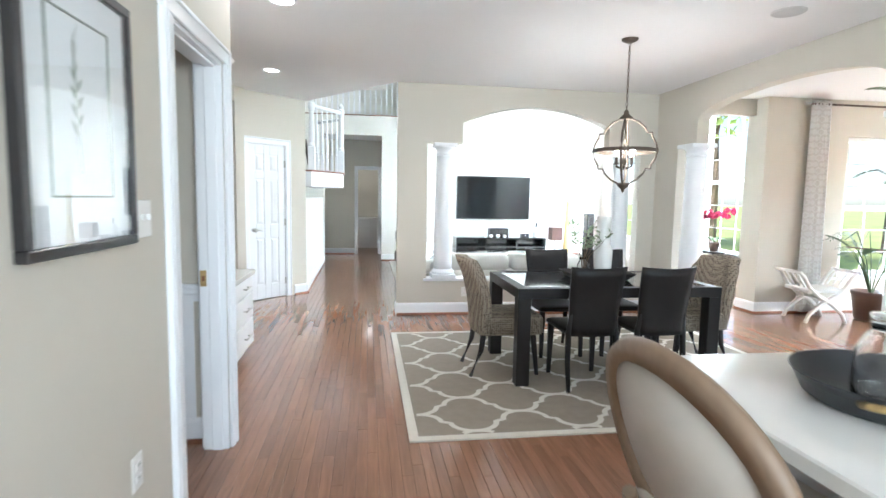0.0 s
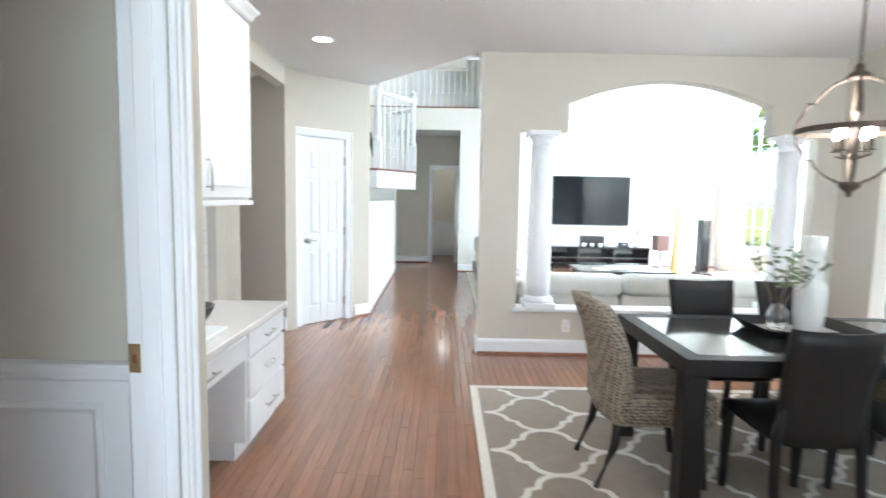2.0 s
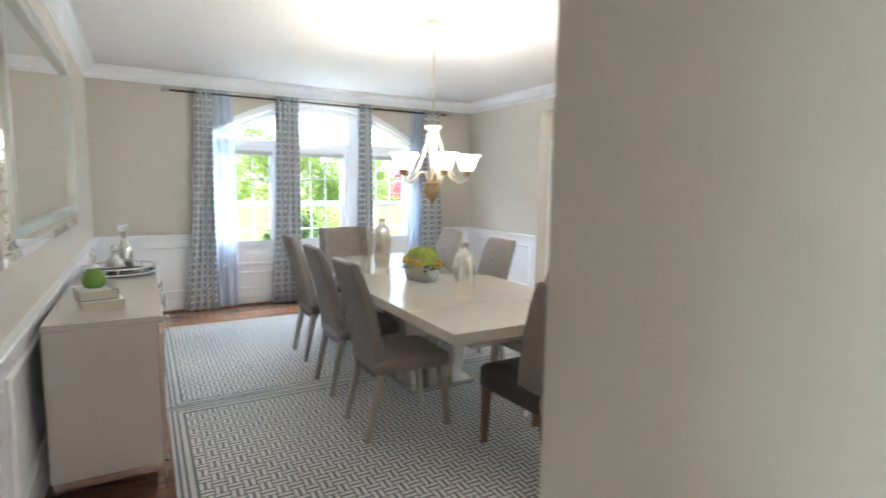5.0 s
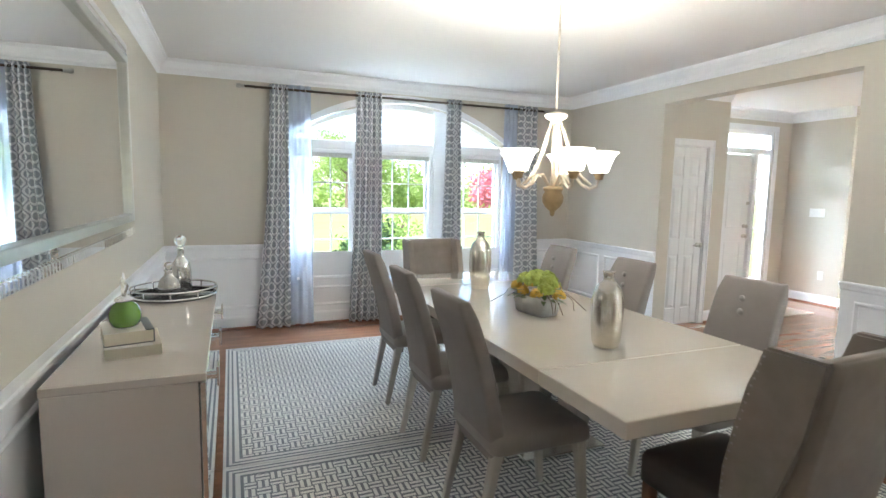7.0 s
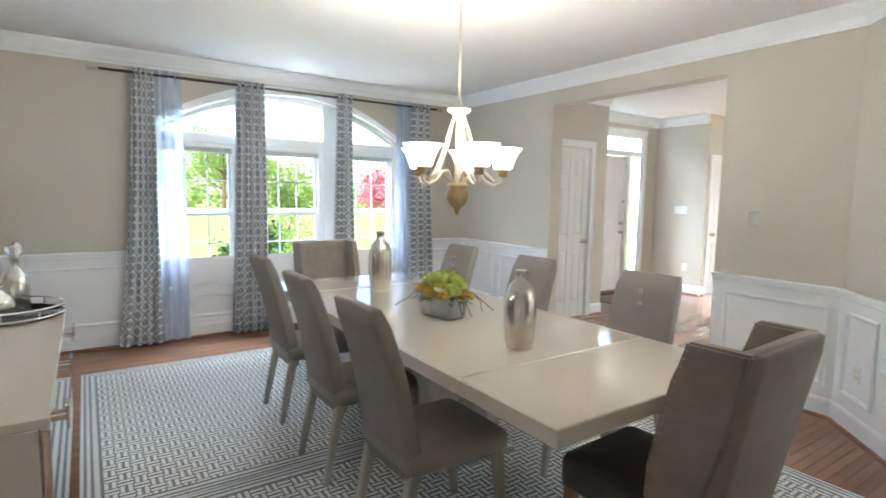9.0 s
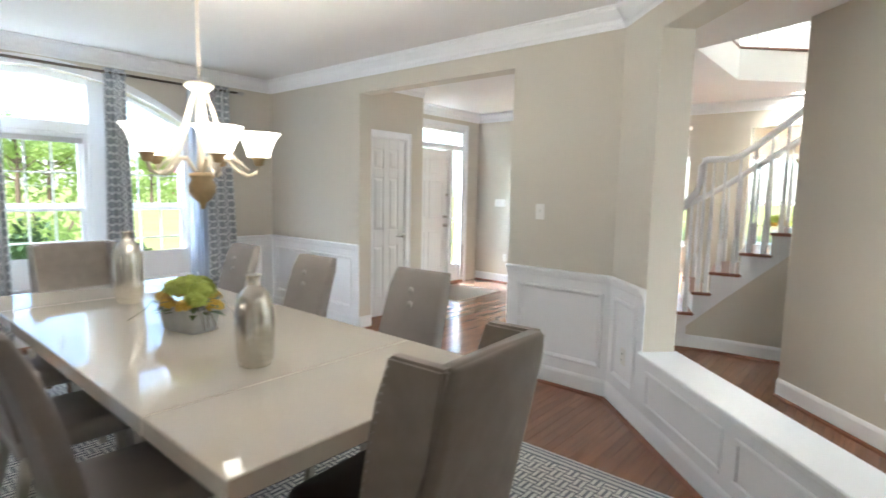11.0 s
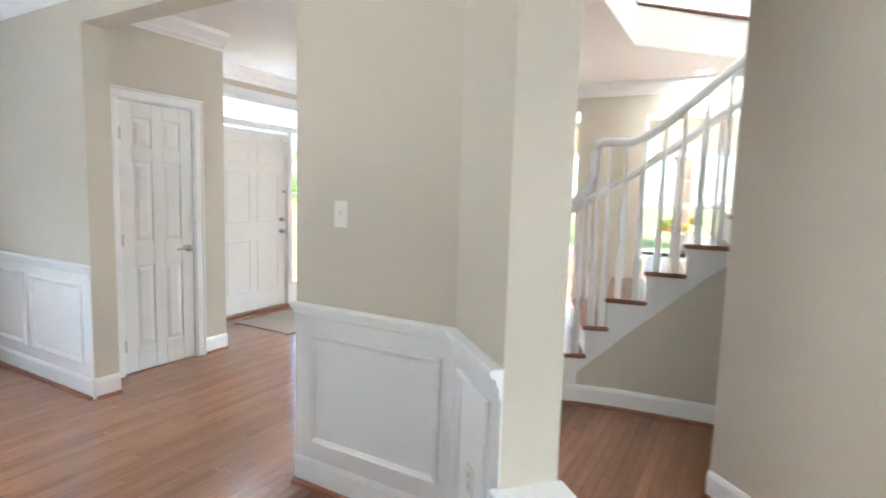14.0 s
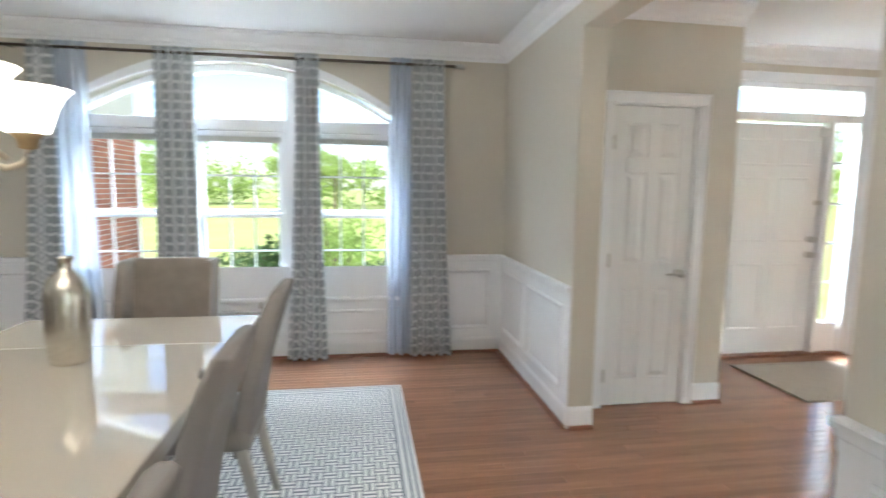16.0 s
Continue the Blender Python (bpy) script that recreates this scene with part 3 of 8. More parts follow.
def panel_door(name, p, q, height, label, panels, knob_at="right", hardware=None, lever=False, hinge_mat=None, casing=0.075, kind="structure", swing=0.0):
    """A panel door with casing, seen from the right of the run p to q; p and q are the edges of its leaf. panels: rows of (z0, z1) each with two panels."""
    m, w = run(p, q)
    hw = hardware or BRASS
    root = empty(name, m, label, "door", kind=kind)
    leaf_m = Matrix.Identity(4)
    t = 0.035
    bm = bmesh.new()
    stile = 0.105
    us = [0.004, stile, w / 2 - stile * 0.42, w / 2 + stile * 0.42, w - stile, w - 0.004]
    y0, y1 = 0.012, 0.012 + t
    box(bm, (us[0], y0 + 0.012, 0.008), (us[5], y1, height - 0.004))
    for a, b in ((0, 1), (2, 3), (4, 5)):
        box(bm, (us[a], y0, 0.008), (us[b], y0 + 0.014, height - 0.004), 0.003)
    zs = [0.008] + [z for row in panels for z in row] + [height - 0.004]
    for a, b in zip(zs[::2], zs[1::2]):
        for c, d in ((1, 2), (3, 4)):
            box(bm, (us[c], y0 + 0.0005, a), (us[d], y0 + 0.014, b), 0.003)
    leaf = part("leaf", bm, DOOR, root)
    for z0, z1 in panels:
        for c, d in ((1, 2), (3, 4)):
            bm = bmesh.new()
            a, b = us[c] + 0.012, us[d] - 0.012
            lo, hi = z0 + 0.012, z1 - 0.012
            k = 0.028
            outer = [bm.verts.new((u, y0 + 0.012, z)) for u, z in ((a, lo), (b, lo), (b, hi), (a, hi))]
            inner = [bm.verts.new((u, y0 + 0.002, z)) for u, z in ((a + k, lo + k), (b - k, lo + k), (b - k, hi - k), (a + k, hi - k))]
            bm.faces.new(inner)
            for i in range(4):
                bm.faces.new((outer[i], outer[(i + 1) % 4], inner[(i + 1) % 4], inner[i]))
            part("raised_panel", bm, DOOR, leaf)
    kx = w - 0.065 if knob_at == "right" else 0.065
    bm = turned([(0.027, 0), (0.027, 0.006), (0.011, 0.01), (0.010, 0.03), (0.024, 0.038), (0.029, 0.05), (0.025, 0.062), (0.0, 0.066)], 16, Matrix.Translation((kx, y0, 0.93)) @ Matrix.Rotation(radians(90), 4, "X"))
    part("knob", bm, hw, root, "round metal door knob", True)
    if lever:
        s = 1 if knob_at == "left" else -1
        part("lever", tube(bmesh.new(), [(kx, y0 - 0.05, 0.93), (kx + s * 0.05, y0 - 0.052, 0.932), (kx + s * 0.11, y0 - 0.05, 0.925)], [0.009, 0.008, 0.006]), hw, root, "curved metal lever", True)
    hx = 0.0 if knob_at == "right" else w
    for z in (0.22, height * 0.5, height - 0.24):
        bm = bmesh.new()
        lathe(bm, [(0.007, z - 0.045), (0.007, z + 0.045)], 8, Matrix.Translation((hx, 0.004, 0)))
        box(bm, (hx - 0.018, 0.006, z - 0.045), (hx + 0.018, 0.0105, z + 0.045))
        part("hinge", bm, hinge_mat or hw, root)
    bm = bmesh.new()
    c = casing
    box(bm, (-0.012, 0.0, 0), (0.0, 0.11, height))
    box(bm, (w, 0.0, 0), (w + 0.012, 0.11, height))
    box(bm, (-0.012, 0.0, height), (w + 0.012, 0.11, height + 0.012))
    part("jamb", bm, TRIM, root)
    for lo, hi in (((-c - 0.008, -0.016, 0), (-0.008, -0.001, height + 0.008)), ((w + 0.008, -0.016, 0), (w + c + 0.008, -0.001, height + 0.008)), ((-c - 0.008, -0.016, height + 0.008), (w + c + 0.008, -0.001, height + 0.008 + c))):
        bm = one_box(lo, hi, 0.004)
        u0, u1 = lo[0], hi[0]
        if hi[2] - lo[2] > 0.5:
            e = u0 if u0 < 0 else u1 - 0.018
            box(bm, (e, -0.024, 0), (e + 0.018, -0.012, height + 0.008 + c), 0.004)
        else:
            box(bm, (u0, -0.0245, hi[2] - 0.018), (u1, -0.0125, hi[2]), 0.004)
        part("casing", bm, TRIM, root)
    return root


SIX = [(0.20, 0.82), (1.0, 1.60), (1.70, 1.92)]
_pm, _pl = run((-1.475, 7.465), (-0.72, 8.22))
_p0, _p1 = _pm @ Vector((0.167, 0, 0)), _pm @ Vector((0.723, 0, 0))
panel_door("door_1", _p0, _p1, 2.048, "closed white six panel pantry door with lever handle", SIX, "left", NICKEL, True)
panel_door("door_2", (-6.18, 7.617), (-6.18, 8.203), 2.038, "closed white six panel closet door with nickel lever", SIX, "right", NICKEL, True)
panel_door("door_3", (-6.19, 10.942), (-6.19, 11.578), 2.038, "closed white panel door off the foyer", SIX, "left", BRASS)

# front door with sidelight and transom
FX = -7.04
root = empty("door_4", Matrix.Translation((FX, 9.07, 0)) @ Matrix.Rotation(radians(90), 4, "Z"), "closed white front door with sidelight and transom window", "door", kind="structure")
GLASS = glass_mat("window_glass", (1, 1, 1), 0.0, 1.02)
bm = one_box((0.05, 0.05, 0.03), (1.0, 0.095, 2.08), 0.003)
leaf = part("leaf", bm, DOOR, root)
for z0, z1 in ((0.25, 0.85), (1.05, 1.62), (1.72, 1.95)):
    for a, b in ((0.16, 0.48), (0.57, 0.89)):
        bm = bmesh.new()
        for lo, hi in (((a, 0.042, z0), (b, 0.05, z0 + 0.02)), ((a, 0.042, z1 - 0.02), (b, 0.05, z1)), ((a, 0.042, z0 + 0.02), (a + 0.02, 0.05, z1 - 0.02)), ((b - 0.02, 0.042, z0 + 0.02), (b, 0.05, z1 - 0.02))):
            box(bm, lo, hi, 0.003)
        part("panel_frame", bm, DOOR, leaf)
for z, n in ((0.93, "knob"), (1.07, "deadbolt")):
    part(n, turned([(0.03, 0), (0.03, 0.008), (0.012, 0.012), (0.012, 0.035), (0.027, 0.042), (0.028, 0.055), (0.0, 0.064)], 16, Matrix.Translation((0.93, 0.05, z)) @ Matrix.Rotation(radians(90), 4, "X")), NICKEL, root, "polished nickel " + n, True)
part("door_chain_plate", one_box((0.95, 0.035, 1.38), (1.01, 0.05, 1.42), 0.004), NICKEL, root)
part("closer", one_box((0.955, 0.02, 1.98), (1.02, 0.05, 2.06), 0.008), TRIM, root)
for z in (0.25, 1.05, 1.86):
    part("hinge", one_box((0.03, 0.038, z - 0.05), (0.06, 0.052, z + 0.05), 0.003), NICKEL, root)
bm = boxes([((0.0, 0.0, 0.0), (0.05, 0.13, 2.42)), ((1.0, 0.0, 0.0), (1.07, 0.13, 2.12)), ((1.30, 0.0, 0), (1.35, 0.13, 2.42)), ((0.05, 0.0, 2.10), (1.30, 0.13, 2.17)), ((0.05, 0.0, 2.37), (1.30, 0.13, 2.42)), ((1.07, 0.03, 0.0), (1.30, 0.1, 0.30))], 0.004)
part("frame", bm, TRIM, root)
part("threshold", one_box((0.0, -0.02, 0.0), (1.35, 0.12, 0.028), 0.004), SHOE, root)
bm = boxes([((1.07, 0.055, 0.3 + 0.36 * i), (1.30, 0.075, 0.318 + 0.36 * i)) for i in range(1, 5)])
part("sidelight_muntins", bm, TRIM, root)
bm = boxes([((0.05 + 0.3125 * i, 0.055, 2.17), (0.066 + 0.3125 * i, 0.075, 2.37)) for i in range(1, 4)])
part("transom_muntins", bm, TRIM, root)
for lo, hi in (((1.07, 0.062, 0.30), (1.30, 0.068, 2.10)), ((0.05, 0.062, 2.17), (1.30, 0.068, 2.37))):
    g = part("pane", one_box(lo, hi), GLASS, root)
    g.visible_shadow = False
for lo, hi in (((-0.08, -0.018, 0), (0.0, 0.0, 2.42)), ((1.35, -0.018, 0), (1.43, 0.0, 2.42)), ((-0.08, -0.018, 2.42), (1.43, 0.0, 2.50))):
    part("casing", one_box(lo, hi, 0.005), TRIM, root)

# doorway casing between kitchen and passage
bm_items = []
root = empty("door_frame", Matrix.Translation((-0.6, 2.70, 0)) @ Matrix.Rotation(radians(90), 4, "Z"), "white cased doorway with fluted trim and brass strike plate", "door frame", kind="structure")
for lo, hi in (((-0.012, 0.0, 0), (0.012, 0.13, 2.06)), ((0.718, 0.0, 0), (0.742, 0.13, 2.06)), ((0.012, 0.0, 2.04), (0.718, 0.13, 2.062))):
    part("jamb", one_box(lo, hi, 0.002), TRIM, root)
for lo, hi in (((0.012, 0.03, 0), (0.024, 0.085, 2.04)), ((0.706, 0.03, 0), (0.718, 0.085, 2.04)), ((0.024, 0.03, 2.028), (0.706, 0.085, 2.04))):
    part("stop", one_box(lo, hi, 0.003), TRIM, root)
for y0, y1 in ((-0.02, -0.001), (0.131, 0.144)):
    for lo, hi in (((-0.12, y0, 0), (-0.002, y1, 2.052)), ((0.732, y0, 0), (0.797 if y0 > 0 else 0.815, y1, 2.052)), ((-0.12, y0, 2.052), (0.797 if y0 > 0 else 0.815, y1, 2.135))):
        bm = one_box(lo, hi, 0.005)
        ya, yb = (y0 - 0.009, y0 + 0.004) if y0 < 0 else (y1 - 0.004, y1 + 0.009)
        if hi[2] - lo[2] > 0.5:
            e = lo[0] if lo[0] < 0 else hi[0] - 0.024
            box(bm, (e, ya, 0), (e + 0.024, yb, 2.135), 0.006)
            e = lo[0] + 0.045 if lo[0] < 0 else lo[0] + 0.022
            box(bm, (e, ya + 0.004, 0), (e + 0.016, yb - 0.002, 2.06), 0.005)
        else:
            box(bm, (lo[0], ya, hi[2] - 0.024), (hi[0], yb, hi[2]), 0.006)
        part("casing", bm, TRIM, root)
bm = one_box((0.7155, 0.096, 0.90), (0.7185, 0.129, 0.985), 0.001)
part("strike_plate", bm, BRASS, root, "brass strike plate in the jamb")
part("strike_hole", one_box((0.715, 0.106, 0.928), (0.7178, 0.119, 0.955)), SHOE, root)

# ---- windows ----


def window(name, p, q, z0, z1, label, cols=2, rows=2, depth=0.1, casing=0.08, sill=True, meeting=True):
    """A double-hung window filling a rectangular opening; its inner face is at the right of the run."""
    m, w = run(p, q)
    root = empty(name, m, label, "window", kind="structure")
    f = 0.045
    part("window_frame", boxes([((0, 0.02, z0), (f, depth, z1)), ((w - f, 0.02, z0), (w, depth, z1)), ((f, 0.02, z0), (w - f, depth, z0 + f)), ((f, 0.02, z1 - f), (w - f, depth, z1))], 0.004), TRIM, root)
    mid = (z0 + z1) / 2
    halves = ((z0 + f, mid, 0.045), (mid, z1 - f, 0.07)) if meeting else ((z0 + f, z1 - f, 0.06),)
    for a, b, y in halves:
        s = 0.035
        sash = part("sash", boxes([((f, y, a), (f + s, y + 0.03, b)), ((w - f - s, y, a), (w - f, y + 0.03, b)), ((f + s, y, a), (w - f - s, y + 0.03, a + s)), ((f + s, y, b - s), (w - f - s, y + 0.03, b))], 0.003), TRIM, root)
        bars = [((f + s + (w - 2 * f - 2 * s) * i / cols - 0.007, y + 0.008, a + s), (f + s + (w - 2 * f - 2 * s) * i / cols + 0.007, y + 0.022, b - s)) for i in range(1, cols)]
        bars += [((f + s, y + 0.0085, a + (b - a) * j / rows - 0.007), (w - f - s, y + 0.0215, a + (b - a) * j / rows + 0.007)) for j in range(1, rows)]
        part("muntins", boxes(bars), TRIM, sash)
        g = part("pane", one_box((f + s, y + 0.013, a + s), (w - f - s, y + 0.017, b - s)), GLASS, sash)
        g.visible_shadow = False
    if casing:
        c = casing
        for lo, hi in (((-c, -0.02, z0), (0, -0.001, z1)), ((w, -0.02, z0), (w + c, -0.001, z1)), ((-c, -0.02, z1), (w + c, -0.001, z1 + c))):
            part("casing", one_box(lo, hi, 0.005), TRIM, root)
    if sill:
        part("window_sill", one_box((-0.1, -0.05, z0 - 0.03), (w + 0.1, 0.03, z0), 0.006), TRIM, root)
    return root


# dining room: three double-hung units under one elliptical transom
for y0, y1, n in ((3.70, 4.46, "window_1"), (4.62, 5.38, "window_2"), (5.54, 6.30, "window_3")):
    window(n, (DW - 0.06, y0), (DW - 0.06, y1), 0.56, 1.93, "white double hung window with grilles over the garden", 3, 2, casing=0, sill=False)
root = empty("window_4", Matrix.Translation((DW - 0.06, 3.70, 0)) @ Matrix.Rotation(radians(90), 4, "Z"), "white elliptical transom window over three sashes", "window", kind="structure")
part("mullion", one_box((0.76, 0.005, 0.56), (0.92, 0.14, 2.42), 0.006), TRIM, root)
part("mullion", one_box((1.68, 0.005, 0.56), (1.84, 0.14, 2.42), 0.006), TRIM, root)
part("transom_bar", boxes([((0, 0.004, 1.93), (0.759, 0.145, 2.03)), ((0.921, 0.004, 1.93), (1.679, 0.145, 2.03)), ((1.841, 0.004, 1.93), (2.6, 0.145, 2.03))], 0.006), TRIM, root)


def ellipse(u0, u1, spring, top, n=32):
    return [(u0 + (u1 - u0) * (0.5 - 0.5 * math.cos(math.pi * k / n)), spring + (top - spring) * math.sin(math.pi * k / n) ** 2) for k in range(n + 1)]


def arch_band(bm, outer, inner, y0, y1):
    for (a, b), (c, d) in zip(zip(outer, outer[1:]), zip(inner, inner[1:])):
        q = [[bm.verts.new((u, y, v)) for u, v in (a, b, d, c)] for y in (y0, y1)]
        bm.faces.new(q[0])
        bm.faces.new(q[1])
        bm.faces.new((q[0][0], q[0][1], q[1][1], q[1][0]))
        bm.faces.new((q[0][3], q[0][2], q[1][2], q[1][3]))
    bmesh.ops.remove_doubles(bm, verts=bm.verts[:], dist=0.0005)
    return bm


part("arch_frame", arch_band(bmesh.new(), ellipse(0, 2.6, 2.03, 2.469), ellipse(0.05, 2.55, 2.03, 2.41), 0.02, 0.12), TRIM, root)
part("arch_casing", arch_band(bmesh.new(), ellipse(-0.085, 2.685, 2.06, 2.555), ellipse(-0.002, 2.602, 2.06, 2.472), -0.082, -0.061), TRIM, root, "white arched casing")
for lo, hi in (((-0.085, -0.08, 0.53), (-0.002, -0.062, 2.06)), ((2.602, -0.08, 0.53), (2.685, -0.062, 2.06))):
    part("casing", one_box(lo, hi, 0.004), TRIM, root)
part("window_sill", one_box((-0.12, -0.11, 0.50), (2.72, 0.10, 0.535), 0.006), TRIM, root)
part("pane", arch_band(bmesh.new(), ellipse(0.04, 2.56, 2.03, 2.415), [(0.04 + 2.52 * (0.5 - 0.5 * math.cos(math.pi * k / 32)), 2.03) for k in range(33)], 0.07, 0.074), GLASS, root).visible_shadow = False
BLIND = mat("raised_blind", (0.62, 0.61, 0.58), 0.6, vary=0.05)
for y0, y1 in ((3.75, 4.41), (4.67, 5.33), (5.59, 6.25)):
    bl = empty("window_blind", Matrix.Translation((DW - 0.075, y0, 1.84)) @ Matrix.Rotation(radians(90), 4, "Z"), "raised white slatted blind stacked under the window head", "blind", "dining blinds")
    part("headrail", one_box((0, -0.02, 0.05), (y1 - y0, 0.02, 0.085), 0.003), TRIM, bl)
    for i in range(6):
        part("slat", one_box((0, -0.022, 0.008 * i), (y1 - y0, 0.022, 0.008 * i + 0.004)), BLIND, bl)

# great room arched windows and sunroom windows
for i, y1 in enumerate((12.87, 11.17, 9.47)):
    window("window_%d" % (5 + i), (6.24, y1), (6.24, y1 - 1.3), 0.5, 3.0, "tall white great room window with grilles", 3, 3, casing=0.08)
window("window_8", (6.17, 6.54), (7.77, 6.54), 0.45, 2.25, "white sunroom window with grilles", 4, 3)
window("window_9", (8.54, 5.64), (8.54, 3.14), 0.5, 2.3, "wide white sunroom window", 4, 3, casing=0)
window("window_10", (8.54, 3.14), (8.54, 0.64), 0.5, 2.3, "wide white sunroom window", 4, 3, casing=0)
window("window_11", (3.4, -3.04), (-0.2, -3.04), 0.95, 2.4, "wide white kitchen window", 4, 2)
window("window_12", (-5.54, 14.54), (-4.44, 14.54), 0.5, 2.2, "white living room window", 2, 2)
window("window_13", (-4.04, 14.54), (-1.84, 14.54), 0.5, 2.2, "white living room window", 4, 2)
window("window_14", (-5.24, 10.1), (-5.24, 11.9), 3.5, 4.9, "white upstairs window", 3, 2)

# ---- curtains ----


def drape_mat(name, base, light, scale):
    m = mat(name, base, 0.85, vary=0.05, bump=0.15, bump_scale=400)
    nodes, links = m.node_tree.nodes, m.node_tree.links
    b = nodes["Principled BSDF"]
    tc = nodes.new("ShaderNodeTexCoord")
    sep = nodes.new("ShaderNodeSeparateXYZ")
    links.new(tc.outputs["UV"], sep.inputs["Vector"])

    def math_node(op, a, c=None):
        n = nodes.new("ShaderNodeMath")
        n.operation = op
        for k, v in enumerate((a, c)):
            if v is None:
                continue
            if isinstance(v, (int, float)):
                n.inputs[k].default_value = v
            else:
                links.new(v, n.inputs[k])
        return n.outputs["Value"]
    u, v = math_node("MULTIPLY", sep.outputs["X"], scale), math_node("MULTIPLY", sep.outputs["Y"], scale)
    a = math_node("COSINE", u)
    c = math_node("COSINE", v)
    s = math_node("ADD", a, c)
    ring = math_node("ABSOLUTE", math_node("ABSOLUTE", math_node("SUBTRACT", math_node("ABSOLUTE", s), 0.75)))
    hit = math_node("LESS_THAN", ring, 0.45)
    mix = nodes.new("ShaderNodeMix")
    mix.data_type = "RGBA"
    mix.inputs["A"].default_value, mix.inputs["B"].default_value = (*base, 1), (*light, 1)
    links.new(hit, mix.inputs["Factor"])
    links.new(mix.outputs["Result"], b.inputs["Base Color"])
    return m


DRAPE = drape_mat("grey_lattice_drape", (0.35, 0.375, 0.40), (0.72, 0.735, 0.74), 42)
DRAPE_WHITE = drape_mat("white_lattice_drape", (0.85, 0.85, 0.83), (0.77, 0.76, 0.73), 40)
SHEER = bpy.data.materials.new("sheer_voile")
SHEER.use_nodes = True
_t = SHEER.node_tree
_b = _t.nodes["Principled BSDF"]
_b.inputs["Base Color"].default_value = (0.70, 0.80, 0.96, 1)
_b.inputs["Roughness"].default_value = 0.9
_tr = _t.nodes.new("ShaderNodeBsdfTranslucent")
_tr.inputs["Color"].default_value = (0.70, 0.80, 0.97, 1)
_tp = _t.nodes.new("ShaderNodeBsdfTransparent")
_m1, _m2 = _t.nodes.new("ShaderNodeMixShader"), _t.nodes.new("ShaderNodeMixShader")
_m1.inputs["Fac"].default_value, _m2.inputs["Fac"].default_value = 0.6, 0.38
_t.links.new(_b.outputs["BSDF"], _m1.inputs[1])
_t.links.new(_tr.outputs["BSDF"], _m1.inputs[2])
_t.links.new(_m1.outputs["Shader"], _m2.inputs[1])
_t.links.new(_tp.outputs["BSDF"], _m2.inputs[2])
_t.links.new(_m2.outputs["Shader"], _t.nodes["Material Output"].inputs["Surface"])
ROD = mat("dark_bronze_rod", (0.10, 0.08, 0.065), 0.35, 0.8, vary=0.15, scale=30)


def curtain(name, p, q, bottom_p, bottom_q, z0, z1, folds, depth, material, label, group, thick=0.002):
    """A pleated cloth from p to q at the rod and bottom_p to bottom_q at the floor, with folds that shift and widen downwards."""
    bm = bmesh.new()
    uv = bm.loops.layers.uv.new("uv")
    n, k = folds * 10, 22
    top0, top1, b0, b1 = Vector(p), Vector(q), Vector(bottom_p), Vector(bottom_q)
    out = Vector((-(top1 - top0).y, (top1 - top0).x)).normalized()
    rng = random.Random(len(label) + folds + int(abs(p[1]) * 100))
    jig = [rng.uniform(0.7, 1.25) for _ in range(folds + 2)]
    grid, coord = [], {}
    wide = (top1 - top0).length * 2.2
    for j in range(k + 1):
        s = j / k
        row = []
        for i in range(n + 1):
            r = i / n
            a = top0.lerp(top1, r)
            c = b0.lerp(b1, r)
            pos = a.lerp(c, s * s * 0.8 + s * 0.2)
            f = jig[int(r * folds)]
            wave = math.sin(2 * math.pi * r * folds + 0.5 * math.sin(3.1 * s + f * 4))
            d = depth * (0.75 + 0.35 * s) * f * wave + 0.006 * math.sin(5 * s + 9 * r)
            v = bm.verts.new((pos.x + out.x * d, pos.y + out.y * d, z1 + (z0 - z1) * s))
            coord[v] = (wide * r, z1 + (z0 - z1) * s)
            row.append(v)
        grid.append(row)
    for j in range(k):
        for i in range(n):
            f = bm.faces.new((grid[j][i], grid[j][i + 1], grid[j + 1][i + 1], grid[j + 1][i]))
            for loop in f.loops:
                loop[uv].uv = coord[loop.vert]
    ob = tagged(part(name, bm, material, None, "", True), label, "curtain", group)
    if thick:
        sol = ob.modifiers.new("cloth", "SOLIDIFY")
        sol.thickness = thick
    return ob


RX = -7.425
G = "dining room curtains"
for ya, yb, yc, yd, n in ((3.53, 3.71, 3.35, 3.71, 4), (4.42, 4.71, 4.34, 4.71, 5), (5.48, 5.66, 5.38, 5.71, 4), (6.43, 6.69, 6.41, 6.79, 5)):
    curtain("drape", (RX, ya), (RX, yb), (RX + 0.02, yc), (RX + 0.02, yd), 0.015, 2.545, n, 0.034, DRAPE, "grey curtain panel with pale lattice print hanging from rings", G)
for ya, yb, yc, yd in ((3.69, 3.94, 3.67, 3.96), (6.24, 6.42, 6.22, 6.44)):
    curtain("sheer_curtain", (RX - 0.01, ya), (RX - 0.01, yb), (RX - 0.02, yc), (RX - 0.02, yd), 0.02, 2.55, 3, 0.028, SHEER, "white sheer curtain panel glowing in the window light", G, 0)


